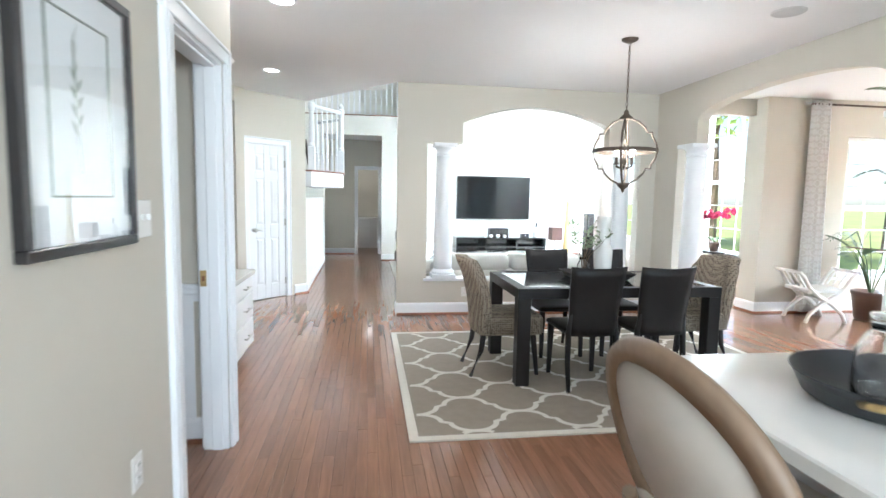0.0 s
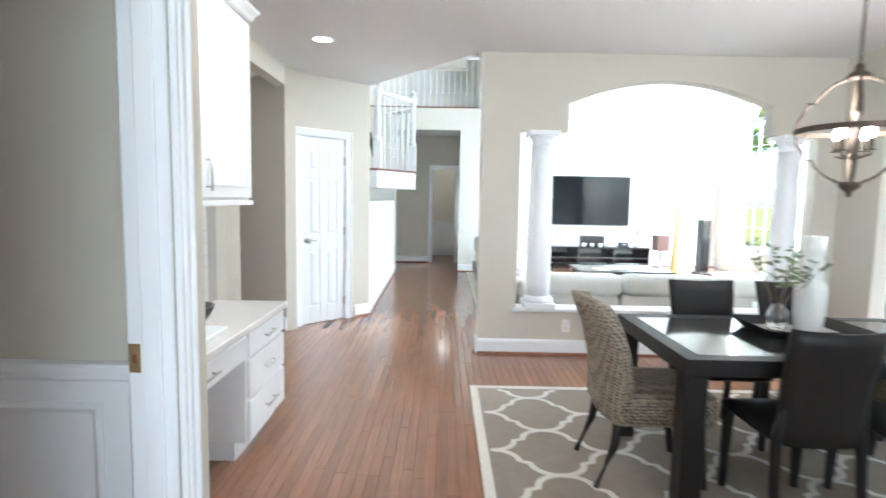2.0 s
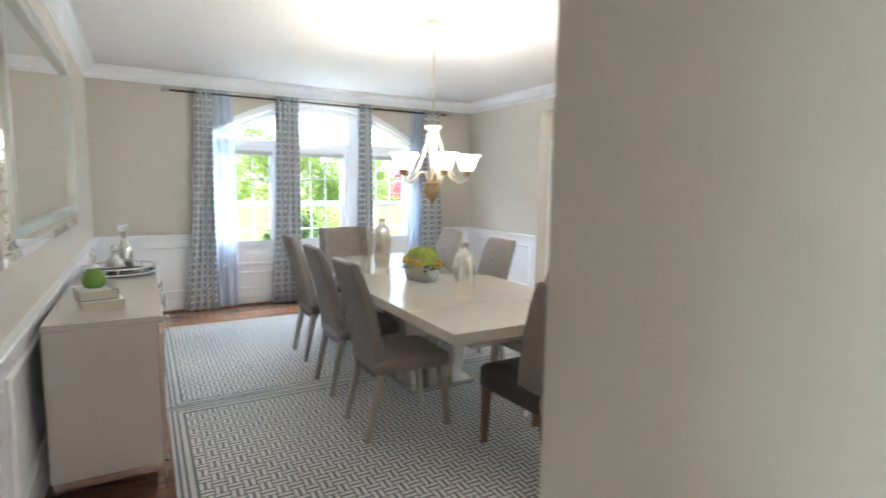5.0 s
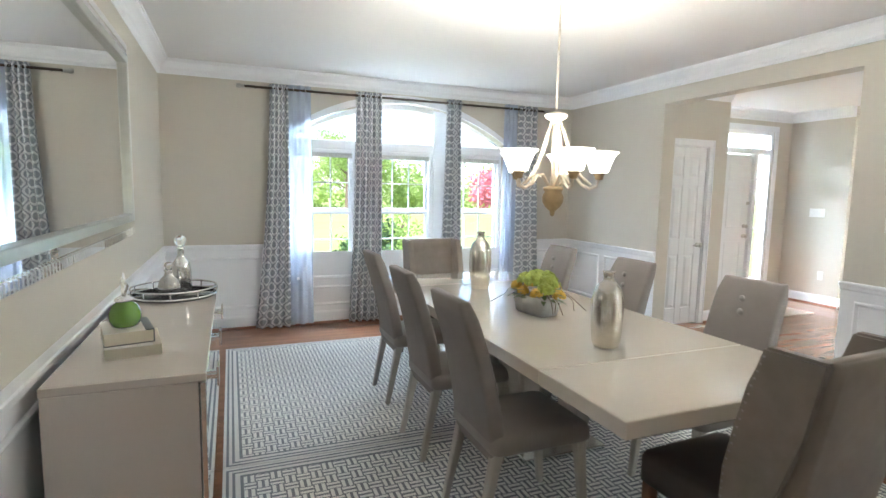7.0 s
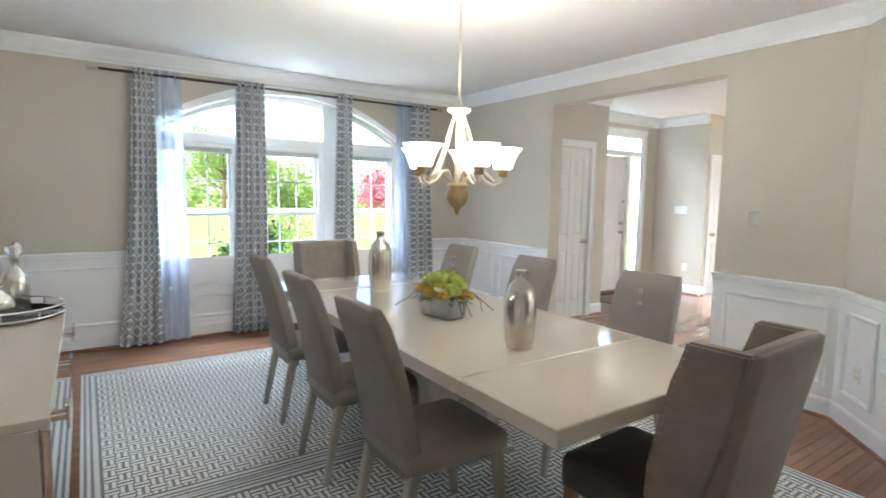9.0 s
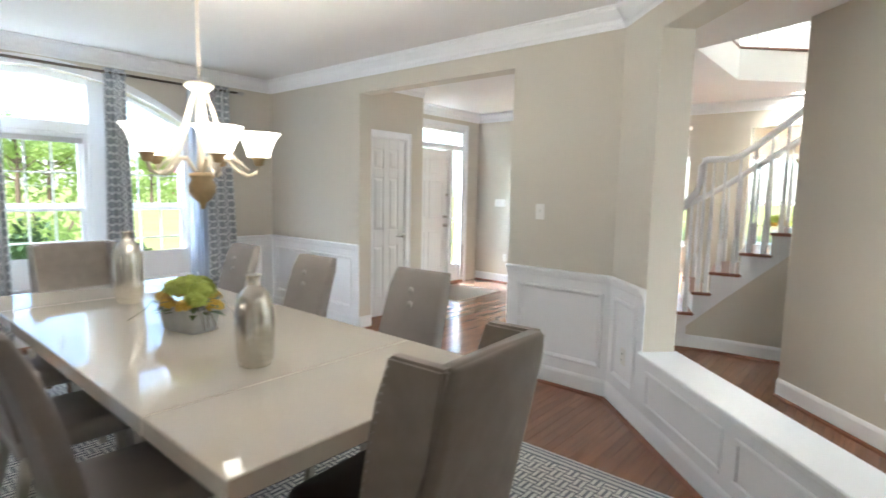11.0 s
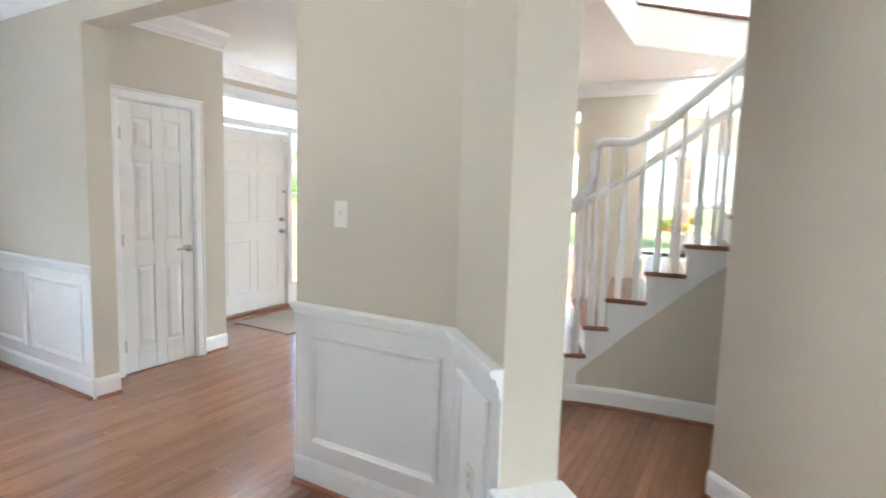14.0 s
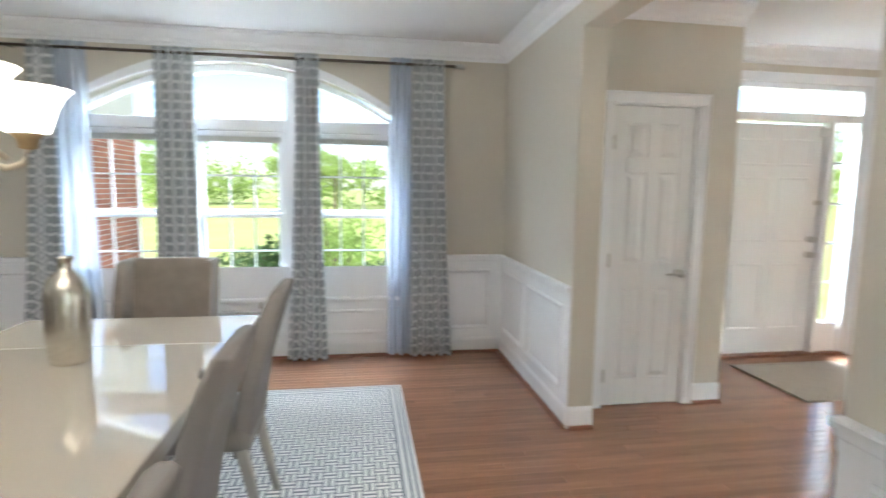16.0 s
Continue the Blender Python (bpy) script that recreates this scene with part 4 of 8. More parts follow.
def rod(name, p, q, z, label, grommets=()):
    root = empty(name, Matrix.Translation((0, 0, 0)), label, "curtain rod")
    a, b = Vector((*p, z)), Vector((*q, z))
    d = (b - a).normalized()
    part("pole", tube(bmesh.new(), [a, b], 0.0125, 12), ROD, root, "", True)
    for end, s in ((a, -1), (b, 1)):
        part("finial", tube(bmesh.new(), [end, end + d * s * 0.012, end + d * s * 0.02, end + d * s * 0.05, end + d * s * 0.075, end + d * s * 0.08], [0.016, 0.02, 0.014, 0.024, 0.02, 0.004], 12), NICKEL, root, "", True)
    side = Vector((-d.y, d.x, 0))
    for r in (0.03, 0.5, 0.97):
        c = a.lerp(b, r)
        part("bracket", tube(bmesh.new(), [c, c + side * 0.045, c + side * 0.075], 0.008, 8), ROD, root)
    for r in grommets:
        c = a.lerp(b, r)
        ring = [c + Vector((0, 0, 1)) * 0.024 * math.cos(t) + side * 0.024 * math.sin(t) for t in (2 * math.pi * k / 14 for k in range(14))]
        part("ring", tube(bmesh.new(), ring, 0.004, 6, True), CHROME, root)
    return root


rod("curtain_rod", (RX, 3.29), (RX, 6.79), 2.50, "dark bronze curtain rod with round finials and rings", [0.085, 0.11, 0.135, 0.17, 0.33, 0.36, 0.39, 0.63, 0.655, 0.68, 0.86, 0.90, 0.93, 0.96])
rod("curtain_rod", (5.52, 6.42), (8.2, 6.42), 2.62, "dark curtain rod over the sunroom window", [0.03, 0.1, 0.16])
curtain("drape", (5.56, 6.42), (5.80, 6.42), (5.56, 6.42), (5.85, 6.42), 0.03, 2.66, 5, 0.04, DRAPE_WHITE, "white patterned sunroom curtain with grommets", "sunroom curtains")

# ---- outdoors ----
GRASS = mat("sunlit_lawn", (0.27, 0.30, 0.085), 0.9, vary=0.35, scale=0.35, bump=0.5, bump_scale=60)
LEAF = mat("shrub_leaves", (0.07, 0.12, 0.035), 0.6, vary=0.5, scale=6, random_tint=0.3)
LEAF_TREE = mat("tree_leaves", (0.24, 0.31, 0.10), 0.6, vary=0.4, scale=1.5)
_lt = LEAF_TREE.node_tree
_tb, _mx = _lt.nodes.new("ShaderNodeBsdfTranslucent"), _lt.nodes.new("ShaderNodeMixShader")
_tb.inputs["Color"].default_value = (0.42, 0.55, 0.14, 1)
_mx.inputs["Fac"].default_value = 0.5
_lt.links.new(_lt.nodes["Principled BSDF"].outputs["BSDF"], _mx.inputs[1])
_lt.links.new(_tb.outputs["BSDF"], _mx.inputs[2])
_lt.links.new(_mx.outputs["Shader"], _lt.nodes["Material Output"].inputs["Surface"])
LEAF_RED = mat("maple_leaves", (0.42, 0.11, 0.15), 0.6, vary=0.4, scale=3)
BARK = mat("bark", (0.13, 0.09, 0.06), 0.9, vary=0.3, scale=12)
structure("ground", one_box((-300, -300, -0.75), (300, 300, -0.45)), GRASS, "wide sunlit green lawn", "ground")


def leafy(bm, rng, centre, radii, count, size):
    for _ in range(count):
        d = Vector((rng.gauss(0, 1), rng.gauss(0, 1), rng.gauss(0, 1))).normalized() * rng.random() ** 0.4
        c = Vector(centre) + Vector((d.x * radii[0], d.y * radii[1], d.z * radii[2]))
        a = Vector((rng.uniform(-1, 1), rng.uniform(-1, 1), rng.uniform(-1, 1))).normalized()
        b = a.orthogonal().normalized()
        s = size * rng.uniform(0.6, 1.4)
        bm.faces.new([bm.verts.new(p) for p in (c - a * s, c + b * s * 0.5, c + a * s, c - b * s * 0.5)])


def shrub(x, y, r, h, seed, material=None, label="round green garden shrub under the window"):
    rng = random.Random(seed)
    root = empty("shrub", Matrix.Translation((x, y, -0.45)), label, "shrub", "garden shrubs")
    bm = bmesh.new()
    for i in range(6):
        a = rng.random() * 6.28
        tube(bm, [(0, 0, 0), (0.2 * r * math.cos(a), 0.2 * r * math.sin(a), h * 0.4), (0.6 * r * math.cos(a), 0.6 * r * math.sin(a), h * 0.8)], [0.025, 0.018, 0.008], 6)
    part("stems", bm, BARK, root)
    bm = bmesh.new()
    for i in range(14):
        a, q = rng.random() * 6.28, rng.random() ** 0.5
        leafy(bm, rng, (r * 0.6 * q * math.cos(a), r * 0.6 * q * math.sin(a), h * rng.uniform(0.3, 0.8)), (r * 0.42, r * 0.42, h * 0.26), 150, 0.045)
    part("foliage", bm, material or LEAF, root)
    return root


def tree(x, y, h, seed, material, label):
    rng = random.Random(seed)
    root = empty("tree", Matrix.Translation((x, y, -0.45)), label, "tree", "garden trees")
    bm = bmesh.new()
    tube(bm, [(0, 0, 0), (0.05, 0.02, h * 0.3), (0, 0.1, h * 0.6), (0.1, 0, h * 0.9)], [h * 0.03, h * 0.022, h * 0.014, h * 0.004], 8)
    tips = []
    for i in range(9):
        a, z = rng.random() * 6.28, h * rng.uniform(0.3, 0.75)
        tip = (h * 0.3 * math.cos(a), h * 0.3 * math.sin(a), z + h * 0.2)
        tube(bm, [(0, 0.05, z), (tip[0] * 0.5, tip[1] * 0.5, z + h * 0.08), tip], [h * 0.011, h * 0.007, h * 0.003], 6)
        tips.append(tip)
    part("trunk", bm, BARK, root)
    bm = bmesh.new()
    for tip in tips + [(0, 0, h * 0.9), (0, 0, h * 0.7)]:
        for _ in range(3):
            leafy(bm, rng, (tip[0] + rng.uniform(-1, 1) * h * 0.1, tip[1] + rng.uniform(-1, 1) * h * 0.1, tip[2] + rng.uniform(-1, 1) * h * 0.07), (h * 0.13, h * 0.13, h * 0.09), 110, h * 0.018)
    part("crown", bm, material, root)


for i, (x, y, r, h) in enumerate(((-8.9, 3.9, 0.55, 0.95), (-9.0, 4.75, 0.6, 1.25), (-8.85, 5.5, 0.5, 1.05), (-8.9, 6.2, 0.5, 1.15), (-9.3, 5.1, 0.55, 1.5))):
    shrub(x, y, r, h, 30 + i)
shrub(-10.8, 5.6, 0.9, 1.9, 50, LEAF_TREE, "airy light green bush in the garden")
for i, (x, y, h) in enumerate(((-40, -20, 9), (-46, -8, 11), (-48, 4, 9), (-45, 12, 12), (-50, 22, 10), (-42, 32, 11), (-38, 44, 12), (-52, -34, 12), (-55, 0, 13), (-55, 16, 13))):
    tree(x, y, h * 0.52, 70 + i, LEAF_TREE, "broad leafy green tree across the lawn")
# woods along the far edge of the lawn
_bm, _rng = bmesh.new(), random.Random(5)
for _ in range(230):
    _y = _rng.uniform(-70, 75)
    _z, _r = _rng.uniform(0.5, 4.0), _rng.uniform(1.2, 2.6)
    leafy(_bm, _rng, (-58 + _rng.uniform(-5, 5) - 0.002 * _y * _y, _y, _z - 0.45), (_r * 1.3, _r * 1.3, _r), 110, 0.28)
tagged(part("far_woods", _bm, LEAF_TREE), "light green woods along the lawn's far edge", "woods", kind="stuff")
tree(-16, 11.3, 3.2, 91, LEAF_RED, "small red maple tree in the garden")
for i, (x, y, h) in enumerate(((17, 13, 9), (19, 8, 10), (16, 3.5, 9), (20, 18, 10), (12, 17.5, 9), (9.5, 22, 8), (-4, 24, 9), (-1.5, 25, 8), (18, -2, 10), (2, -14, 9))):
    tree(x, y, h, 110 + i, LEAF_TREE, "leafy green tree close behind the house")
# brick wing outside the dining room window
BRICK = mat("red_brick", (0.30, 0.115, 0.075), 0.85, vary=0.2, scale=20, bump=0.4, bump_scale=90, random_tint=0.2)
MORTAR = mat("mortar", (0.45, 0.42, 0.38), 0.9, vary=0.1, scale=20)
wing = structure("wall_outside_wing", one_box((-11.9, 2.30, -0.45), (-7.74, 2.55, 3.6)), MORTAR, "red brick wing of the house beside the window", "wall")
_bm = bmesh.new()
box(_bm, (0, -0.008, 0), (0.20, 0.03, 0.058), 0.003)
_brick = mesh(_bm, "brick")
_brick.materials.append(BRICK)
for j in range(28):
    for i in range(10):
        ob = new("brick", _brick)
        ob.location = (-11.9 + 0.212 * i + (0.0 if j % 2 else 0.05), 2.53, 0.3 + 0.07 * j)
        ob.parent = wing

# ---- rugs ----


def rug_weave(name, light, dark, cell):
    """Interlaced bars in alternating directions."""
    m = mat(name, light, 0.95, vary=0.08, bump=0.6, bump_scale=500)
    nodes, links = m.node_tree.nodes, m.node_tree.links
    b = nodes["Principled BSDF"]
    tc = nodes.new("ShaderNodeTexCoord")
    sep = nodes.new("ShaderNodeSeparateXYZ")
    links.new(tc.outputs["Object"], sep.inputs["Vector"])

    def op(kind, a, c=None, d=None):
        n = nodes.new("ShaderNodeMath")
        n.operation = kind
        for k, v in enumerate((a, c, d)):
            if v is None:
                continue
            if isinstance(v, (int, float)):
                n.inputs[k].default_value = v
            else:
                links.new(v, n.inputs[k])
        return n.outputs["Value"]
    u, v = op("DIVIDE", sep.outputs["X"], cell), op("DIVIDE", sep.outputs["Y"], cell)
    # cells of a checker hold two bars each, along x in one colour of the checker and along y in the other
    cu, cv = op("FLOOR", u), op("FLOOR", v)
    fu, fv = op("SUBTRACT", u, cu), op("SUBTRACT", v, cv)
    odd = op("MODULO", op("ABSOLUTE", op("ADD", cu, cv)), 2.0)

    def bars(along, across):
        stripe = op("ABSOLUTE", op("SUBTRACT", op("FRACT", op("MULTIPLY", across, 2.0)), 0.5))
        inside = op("LESS_THAN", stripe, 0.27)
        ends = op("LESS_THAN", op("ABSOLUTE", op("SUBTRACT", along, 0.5)), 0.62)
        return op("MULTIPLY", inside, ends)
    pick = op("ADD", op("MULTIPLY", bars(fu, fv), odd), op("MULTIPLY", bars(fv, fu), op("SUBTRACT", 1.0, odd)))
    mix = nodes.new("ShaderNodeMix")
    mix.data_type = "RGBA"
    mix.inputs["A"].default_value, mix.inputs["B"].default_value = (*dark, 1), (*light, 1)
    links.new(pick, mix.inputs["Factor"])
    links.new(mix.outputs["Result"], b.inputs["Base Color"])
    return m


WEAVE = rug_weave("grey_basket_weave_rug", (0.76, 0.75, 0.71), (0.20, 0.205, 0.225), 0.066)
RUG_DARK = mat("rug_grey_band", (0.17, 0.18, 0.20), 0.95, vary=0.12, scale=40, bump=0.6, bump_scale=500)
RUG_LIGHT = mat("rug_pale_band", (0.66, 0.65, 0.62), 0.95, vary=0.10, scale=40, bump=0.6, bump_scale=500)
RUG_TAUPE = mat("rug_taupe_pile", (0.27, 0.228, 0.18), 0.95, vary=0.16, scale=14, bump=0.7, bump_scale=450)
RUG_CREAM = mat("rug_cream_pile", (0.66, 0.62, 0.55), 0.95, vary=0.10, scale=30, bump=0.6, bump_scale=450)


def band(lo, hi, w, z0, z1):
    (x0, y0), (x1, y1) = lo, hi
    return boxes([((x0, y0, z0), (x1, y0 + w, z1)), ((x0, y1 - w, z0), (x1, y1, z1)), ((x0, y0 + w, z0), (x0 + w, y1 - w, z1)), ((x1 - w, y0 + w, z0), (x1, y1 - w, z1))])


for lo, hi in (((-6.74, 3.065), (-4.515, 6.285)), ((-4.505, 3.065), (-2.45, 6.285))):
    rug = empty("dining_rug", Matrix.Translation(((lo[0] + hi[0]) / 2, (lo[1] + hi[1]) / 2, 0)), "grey and white basket weave rug with striped border", "rug", "dining rugs")
    ox, oy = rug.location.x, rug.location.y
    a, b = (lo[0] - ox, lo[1] - oy), (hi[0] - ox, hi[1] - oy)
    part("field", one_box((a[0] + 0.1, a[1] + 0.1, 0.001), (b[0] - 0.1, b[1] - 0.1, 0.010)), WEAVE, rug)
    for k, (w, material) in enumerate(((0.016, RUG_LIGHT), (0.014, RUG_DARK), (0.016, RUG_LIGHT), (0.014, RUG_DARK), (0.024, RUG_LIGHT), (0.016, RUG_DARK))):
        s = (0.0, 0.016, 0.03, 0.046, 0.06, 0.084)[k]
        part("border", band((a[0] + s, a[1] + s), (b[0] - s, b[1] - s), w, 0.001, 0.0102), material, rug)

# kitchen rug with a quatrefoil trellis
RX0, RY0, RX1, RY1 = 0.385, 3.38, 3.62, 5.82
rug = empty("kitchen_rug", Matrix.Translation((RX0, RY0, 0)), "taupe rug with a cream quatrefoil trellis under the table", "rug")
W, L = RX1 - RX0, RY1 - RY0
part("field", one_box((0.055, 0.055, 0.001), (W - 0.055, L - 0.055, 0.010)), RUG_TAUPE, rug)
part("border", band((0, 0), (W, L), 0.055, 0.001, 0.0115), RUG_CREAM, rug)


def trellis():
    bm = bmesh.new()
    px, py, w = 0.68, 0.526, 0.036
    # one edge of the ogee cell: out from the side point, a step, then over the lobe
    quarter = [(px / 2 - (px / 4 - 0.028) * math.sin(t), py / 4 - 0.012 - (py / 4 - 0.012) * math.cos(t)) for t in (math.pi / 2 * k / 9 for k in range(10))]
    quarter += [(px / 2 - u, py / 2 - v) for u, v in quarter[::-1]]
    rows, cols = int(L / py) + 3, int(W / px) + 3
    for j in range(-1, rows):
        for i in range(-1, cols):
            cx, cy = 0.412 + i * px, 0.36 + j * py
            for q, (sx, sy) in enumerate(((1, 1), (-1, 1), (-1, -1), (1, -1))):
                z = 0.0108 + 0.0005 * q
                pts = [Vector((cx + sx * u, cy + sy * v, z)) for u, v in quarter]
                sides = []
                for k, p in enumerate(pts):
                    a, b = (p - pts[max(k - 1, 0)]), (pts[min(k + 1, len(pts) - 1)] - p)
                    n = Vector((0, 0, 0))
                    for d in (a, b):
                        if d.length > 1e-6:
                            d.normalize()
                            n += Vector((-d.y, d.x, 0))
                    n.normalize()
                    sides.append((p - n * w / 2, p + n * w / 2))
                for (a0, a1), (b0, b1) in zip(sides, sides[1:]):
                    four = (a0, b0, b1, a1)
                    if all(0.05 < v.x < W - 0.05 and 0.05 < v.y < L - 0.05 for v in four):
                        bm.faces.new([bm.verts.new(v) for v in four])
    return bm


part("trellis_pattern", trellis(), RUG_CREAM, rug)
MAT_CLOTH = mat("door_mat", (0.29, 0.24, 0.19), 0.95, vary=0.15, scale=30, bump=0.6, bump_scale=300)
m_ = empty("door_mat", Matrix.Translation((-6.85, 9.13, 0)), "beige woven door mat inside the front door", "mat")
part("mat", one_box((0.03, 0.03, 0.001), (0.75, 0.97, 0.011), 0.003), MAT_CLOTH, m_)
part("edging", band((0, 0), (0.78, 1.0), 0.03, 0.001, 0.012), MAT_CLOTH, m_)

# ---- dining furniture ----
VELVET = mat("taupe_velvet", (0.25, 0.21, 0.175), 0.8, vary=0.24, scale=13, bump=0.25, bump_scale=600)
VELVET.node_tree.nodes["Principled BSDF"].inputs["Sheen Weight"].default_value = 0.2
VELVET_GREY = mat("grey_taupe_velvet", (0.25, 0.219, 0.2), 0.75, vary=0.13, scale=9, bump=0.25, bump_scale=600)
LEATHER = mat("grey_leatherette", (0.27, 0.235, 0.205), 0.42, vary=0.08, scale=10, bump=0.15, bump_scale=500)
LEATHER_DARK = mat("dark_brown_seat", (0.055, 0.042, 0.036), 0.55, vary=0.12, scale=10, bump=0.15, bump_scale=500)
LEG_PALE = mat("washed_wood_leg", (0.42, 0.38, 0.33), 0.45, vary=0.12, scale=12, stretch=(6, 6, 1))
LEG_BROWN = mat("brown_wood_leg", (0.16, 0.075, 0.04), 0.4, vary=0.2, scale=12, stretch=(6, 6, 1))
LACQUER = mat("cream_gloss_lacquer", (0.70, 0.63, 0.535), 0.025, vary=0.012, scale=3, coat=1.0)
LACQUER_TAUPE = mat("taupe_gloss_lacquer", (0.62, 0.56, 0.50), 0.10, vary=0.015, scale=3, coat=0.8)
STEEL = mat("polished_steel", (0.72, 0.72, 0.71), 0.14, 1.0, vary=0.05, scale=20)
FACET = mat("faceted_stud", (0.36, 0.33, 0.30), 0.38, 0.85, vary=0.1)


def loft(bm, rings, cap=True):
    made = [[bm.verts.new(p) for p in r] for r in rings]
    n = len(made[0])
    for a, b in zip(made, made[1:]):
        for i in range(n):
            bm.faces.new((a[i], a[(i + 1) % n], b[(i + 1) % n], b[i]))
    if cap:
        bm.faces.new(made[0])
        bm.faces.new(made[-1])
    return bm


def rounded(w, d, r, n=4):
    """A rounded rectangle of (x, y) round the origin."""
    pts = []
    for cx, cy, a0 in ((w / 2 - r, d / 2 - r, 0), (-w / 2 + r, d / 2 - r, 90), (-w / 2 + r, -d / 2 + r, 180), (w / 2 - r, -d / 2 + r, 270)):
        for k in range(n + 1):
            a = radians(a0 + 90 * k / n)
            pts.append((cx + r * math.cos(a), cy + r * math.sin(a)))
    return pts


def pad(w, d, z0, z1, r=0.03, crown_h=0.012, y=0.0, x=0.0):
    """A cushion: rounded block with soft top and bottom edges."""
    bm = bmesh.new()
    rings = []
    for z, inset in ((z0, 0.012), (z0 + 0.012, 0.0), (z1 - 0.03, 0.0), (z1 - 0.01, 0.010), (z1, 0.035), (z1 + crown_h, w * 0.25)):
        rings.append([(x + a * (w - 2 * inset) / w, y + b * (d - 2 * inset) / d, z) for a, b in rounded(w, d, r)])
    return loft(bm, rings)


def slab_back(w, t, z0, z1, y_of, w_of=None, r=0.02, n=10):
    """An upright padded back whose depth position follows y_of(s) and width w_of(s)."""
    bm = bmesh.new()
    rings = []
    for i in range(n + 1):
        s = i / n
        edge = 0.012 if i in (0, n) else 0.0
        ww = (w_of(s) if w_of else w) - 2 * edge
        rings.append([(a, b + y_of(s), z0 + (z1 - z0) * s) for a, b in rounded(ww, t - edge, r)])
    s = 1.0
    rings.append([(a * 0.93, b * 0.5 + y_of(1.0), z1 + 0.008) for a, b in rounded((w_of(1) if w_of else w), t, r)])
    return loft(bm, rings)


def taper_leg(top, foot, a, b):
    bm = bmesh.new()
    t, f = Vector(top), Vector(foot)
    mid = t.lerp(f, 0.5)
    loft(bm, [[(p.x + u, p.y + v, p.z) for u, v in rounded(s, s, s * 0.2, 2)] for p, s in ((t, a), (mid, (a + b) / 2), (f, b))])
    return bm


def side_chair():
    """Faces +y; the origin lies between the rear feet."""
    root = empty("dining_chair", Matrix.Identity(4), "taupe upholstered dining chair with tall curved back and pale legs", "chair", "chairs round the dining table")
    part("seat", pad(0.45, 0.49, 0.40, 0.485, 0.04, 0.012, 0.275), LEATHER, root, "", True)
    part("backrest", slab_back(0.44, 0.07, 0.36, 1.04, lambda s: 0.075 - 0.05 * s - 0.11 * s * s, lambda s: 0.41 - 0.05 * s), VELVET_GREY, root, "", True)
    for k in (0, 1):
        z = 0.955 - 0.07 * k
        part("button", turned([(0.0, 0.0), (0.018, 0.004), (0.014, 0.012), (0.0, 0.016)], 8, Matrix.Translation((0, 0.052 - 0.055 * (0.9 - k * 0.16), z)) @ Matrix.Rotation(radians(-84), 4, "X")), FACET, root, "faceted crystal button")
    for x in (-0.175, 0.175):
        part("leg", taper_leg((x, 0.50 - 0.02, 0.41), (x * 1.04, 0.52, 0.0), 0.05, 0.032), LEG_PALE, root)
        part("leg", taper_leg((x, 0.07, 0.40), (x * 1.06, -0.01, 0.0), 0.05, 0.03), LEG_PALE, root)
    return root


RUG_Z = 0.0103
chair = side_chair()
spots = [(-3.67, 4.07, 0), (-4.43, 4.095, 0), (-5.25, 4.13, 0), (-3.575, 5.61, 183), (-4.41, 5.56, 180), (-5.26, 5.57, 180)]
chair.matrix_basis = pose(spots[0][0], spots[0][1], RUG_Z, 0, 0, spots[0][2])
for x, y, a in spots[1:]:
    copy_thing(chair, pose(x, y, RUG_Z, 0, 0, a))


def wing_chair():
    """Faces +y; the origin lies between the rear feet."""
    root = empty("wing_chair", Matrix.Identity(4), "taupe velvet wing chair with nailhead trim at the table's end", "chair", "chairs round the dining table")
    part("seat", pad(0.47, 0.52, 0.34, 0.475, 0.035, 0.012, 0.30), LEATHER_DARK, root, "dark brown upholstered seat", True)
    part("backrest", slab_back(0.49, 0.085, 0.34, 1.022, lambda s: 0.03 - 0.13 * s, lambda s: 0.46 + 0.03 * s), VELVET, root, "", True)
    for sx in (-1, 1):
        bm = bmesh.new()
        outline = [(0.03, 0.46), (0.19, 0.47), (0.185, 0.60), (0.15, 0.75), (0.115, 0.90), (0.075, 1.03), (-0.115, 1.03), (-0.06, 0.78)]
        m = Matrix.Translation((sx * 0.235 - 0.024, 0, 0)) @ Matrix(((0, 0, 1, 0), (1, 0, 0, 0), (0, 1, 0, 0), (0, 0, 0, 1)))
        prism(bm, outline, 0.048, m)
        bmesh.ops.bevel(bm, geom=bm.edges[:], offset=0.009, segments=2, affect="EDGES")
        wing = part("wing", bm, VELVET, root)
        rim = outline[1:6]
        for (ya, za), (yb, zb) in zip(rim, rim[1:]):
            for k in range(5):
                f = k / 5
                part("nailhead", turned([(0.0045, 0), (0.003, 0.002), (0.0, 0.003)], 6, Matrix.Translation((sx * 0.259, ya + (yb - ya) * f - 0.012, za + (zb - za) * f - 0.004)) @ Matrix.Rotation(radians(90 * sx), 4, "Y")), FACET, wing)
    for x in (-0.20, 0.20):
        part("leg", taper_leg((x, 0.52, 0.35), (x, 0.53, 0.0), 0.05, 0.035), LEG_BROWN, root, "brown tapered wooden leg")
        part("leg", taper_leg((x, 0.05, 0.35), (x, -0.02, 0.0), 0.05, 0.035), LEG_BROWN, root, "brown tapered wooden leg")
    return root


chair = wing_chair()
chair.matrix_basis = pose(-2.67, 4.895, RUG_Z, 0, 0, 93)
copy_thing(chair, pose(-6.22, 4.87, RUG_Z, 0, 0, -90))

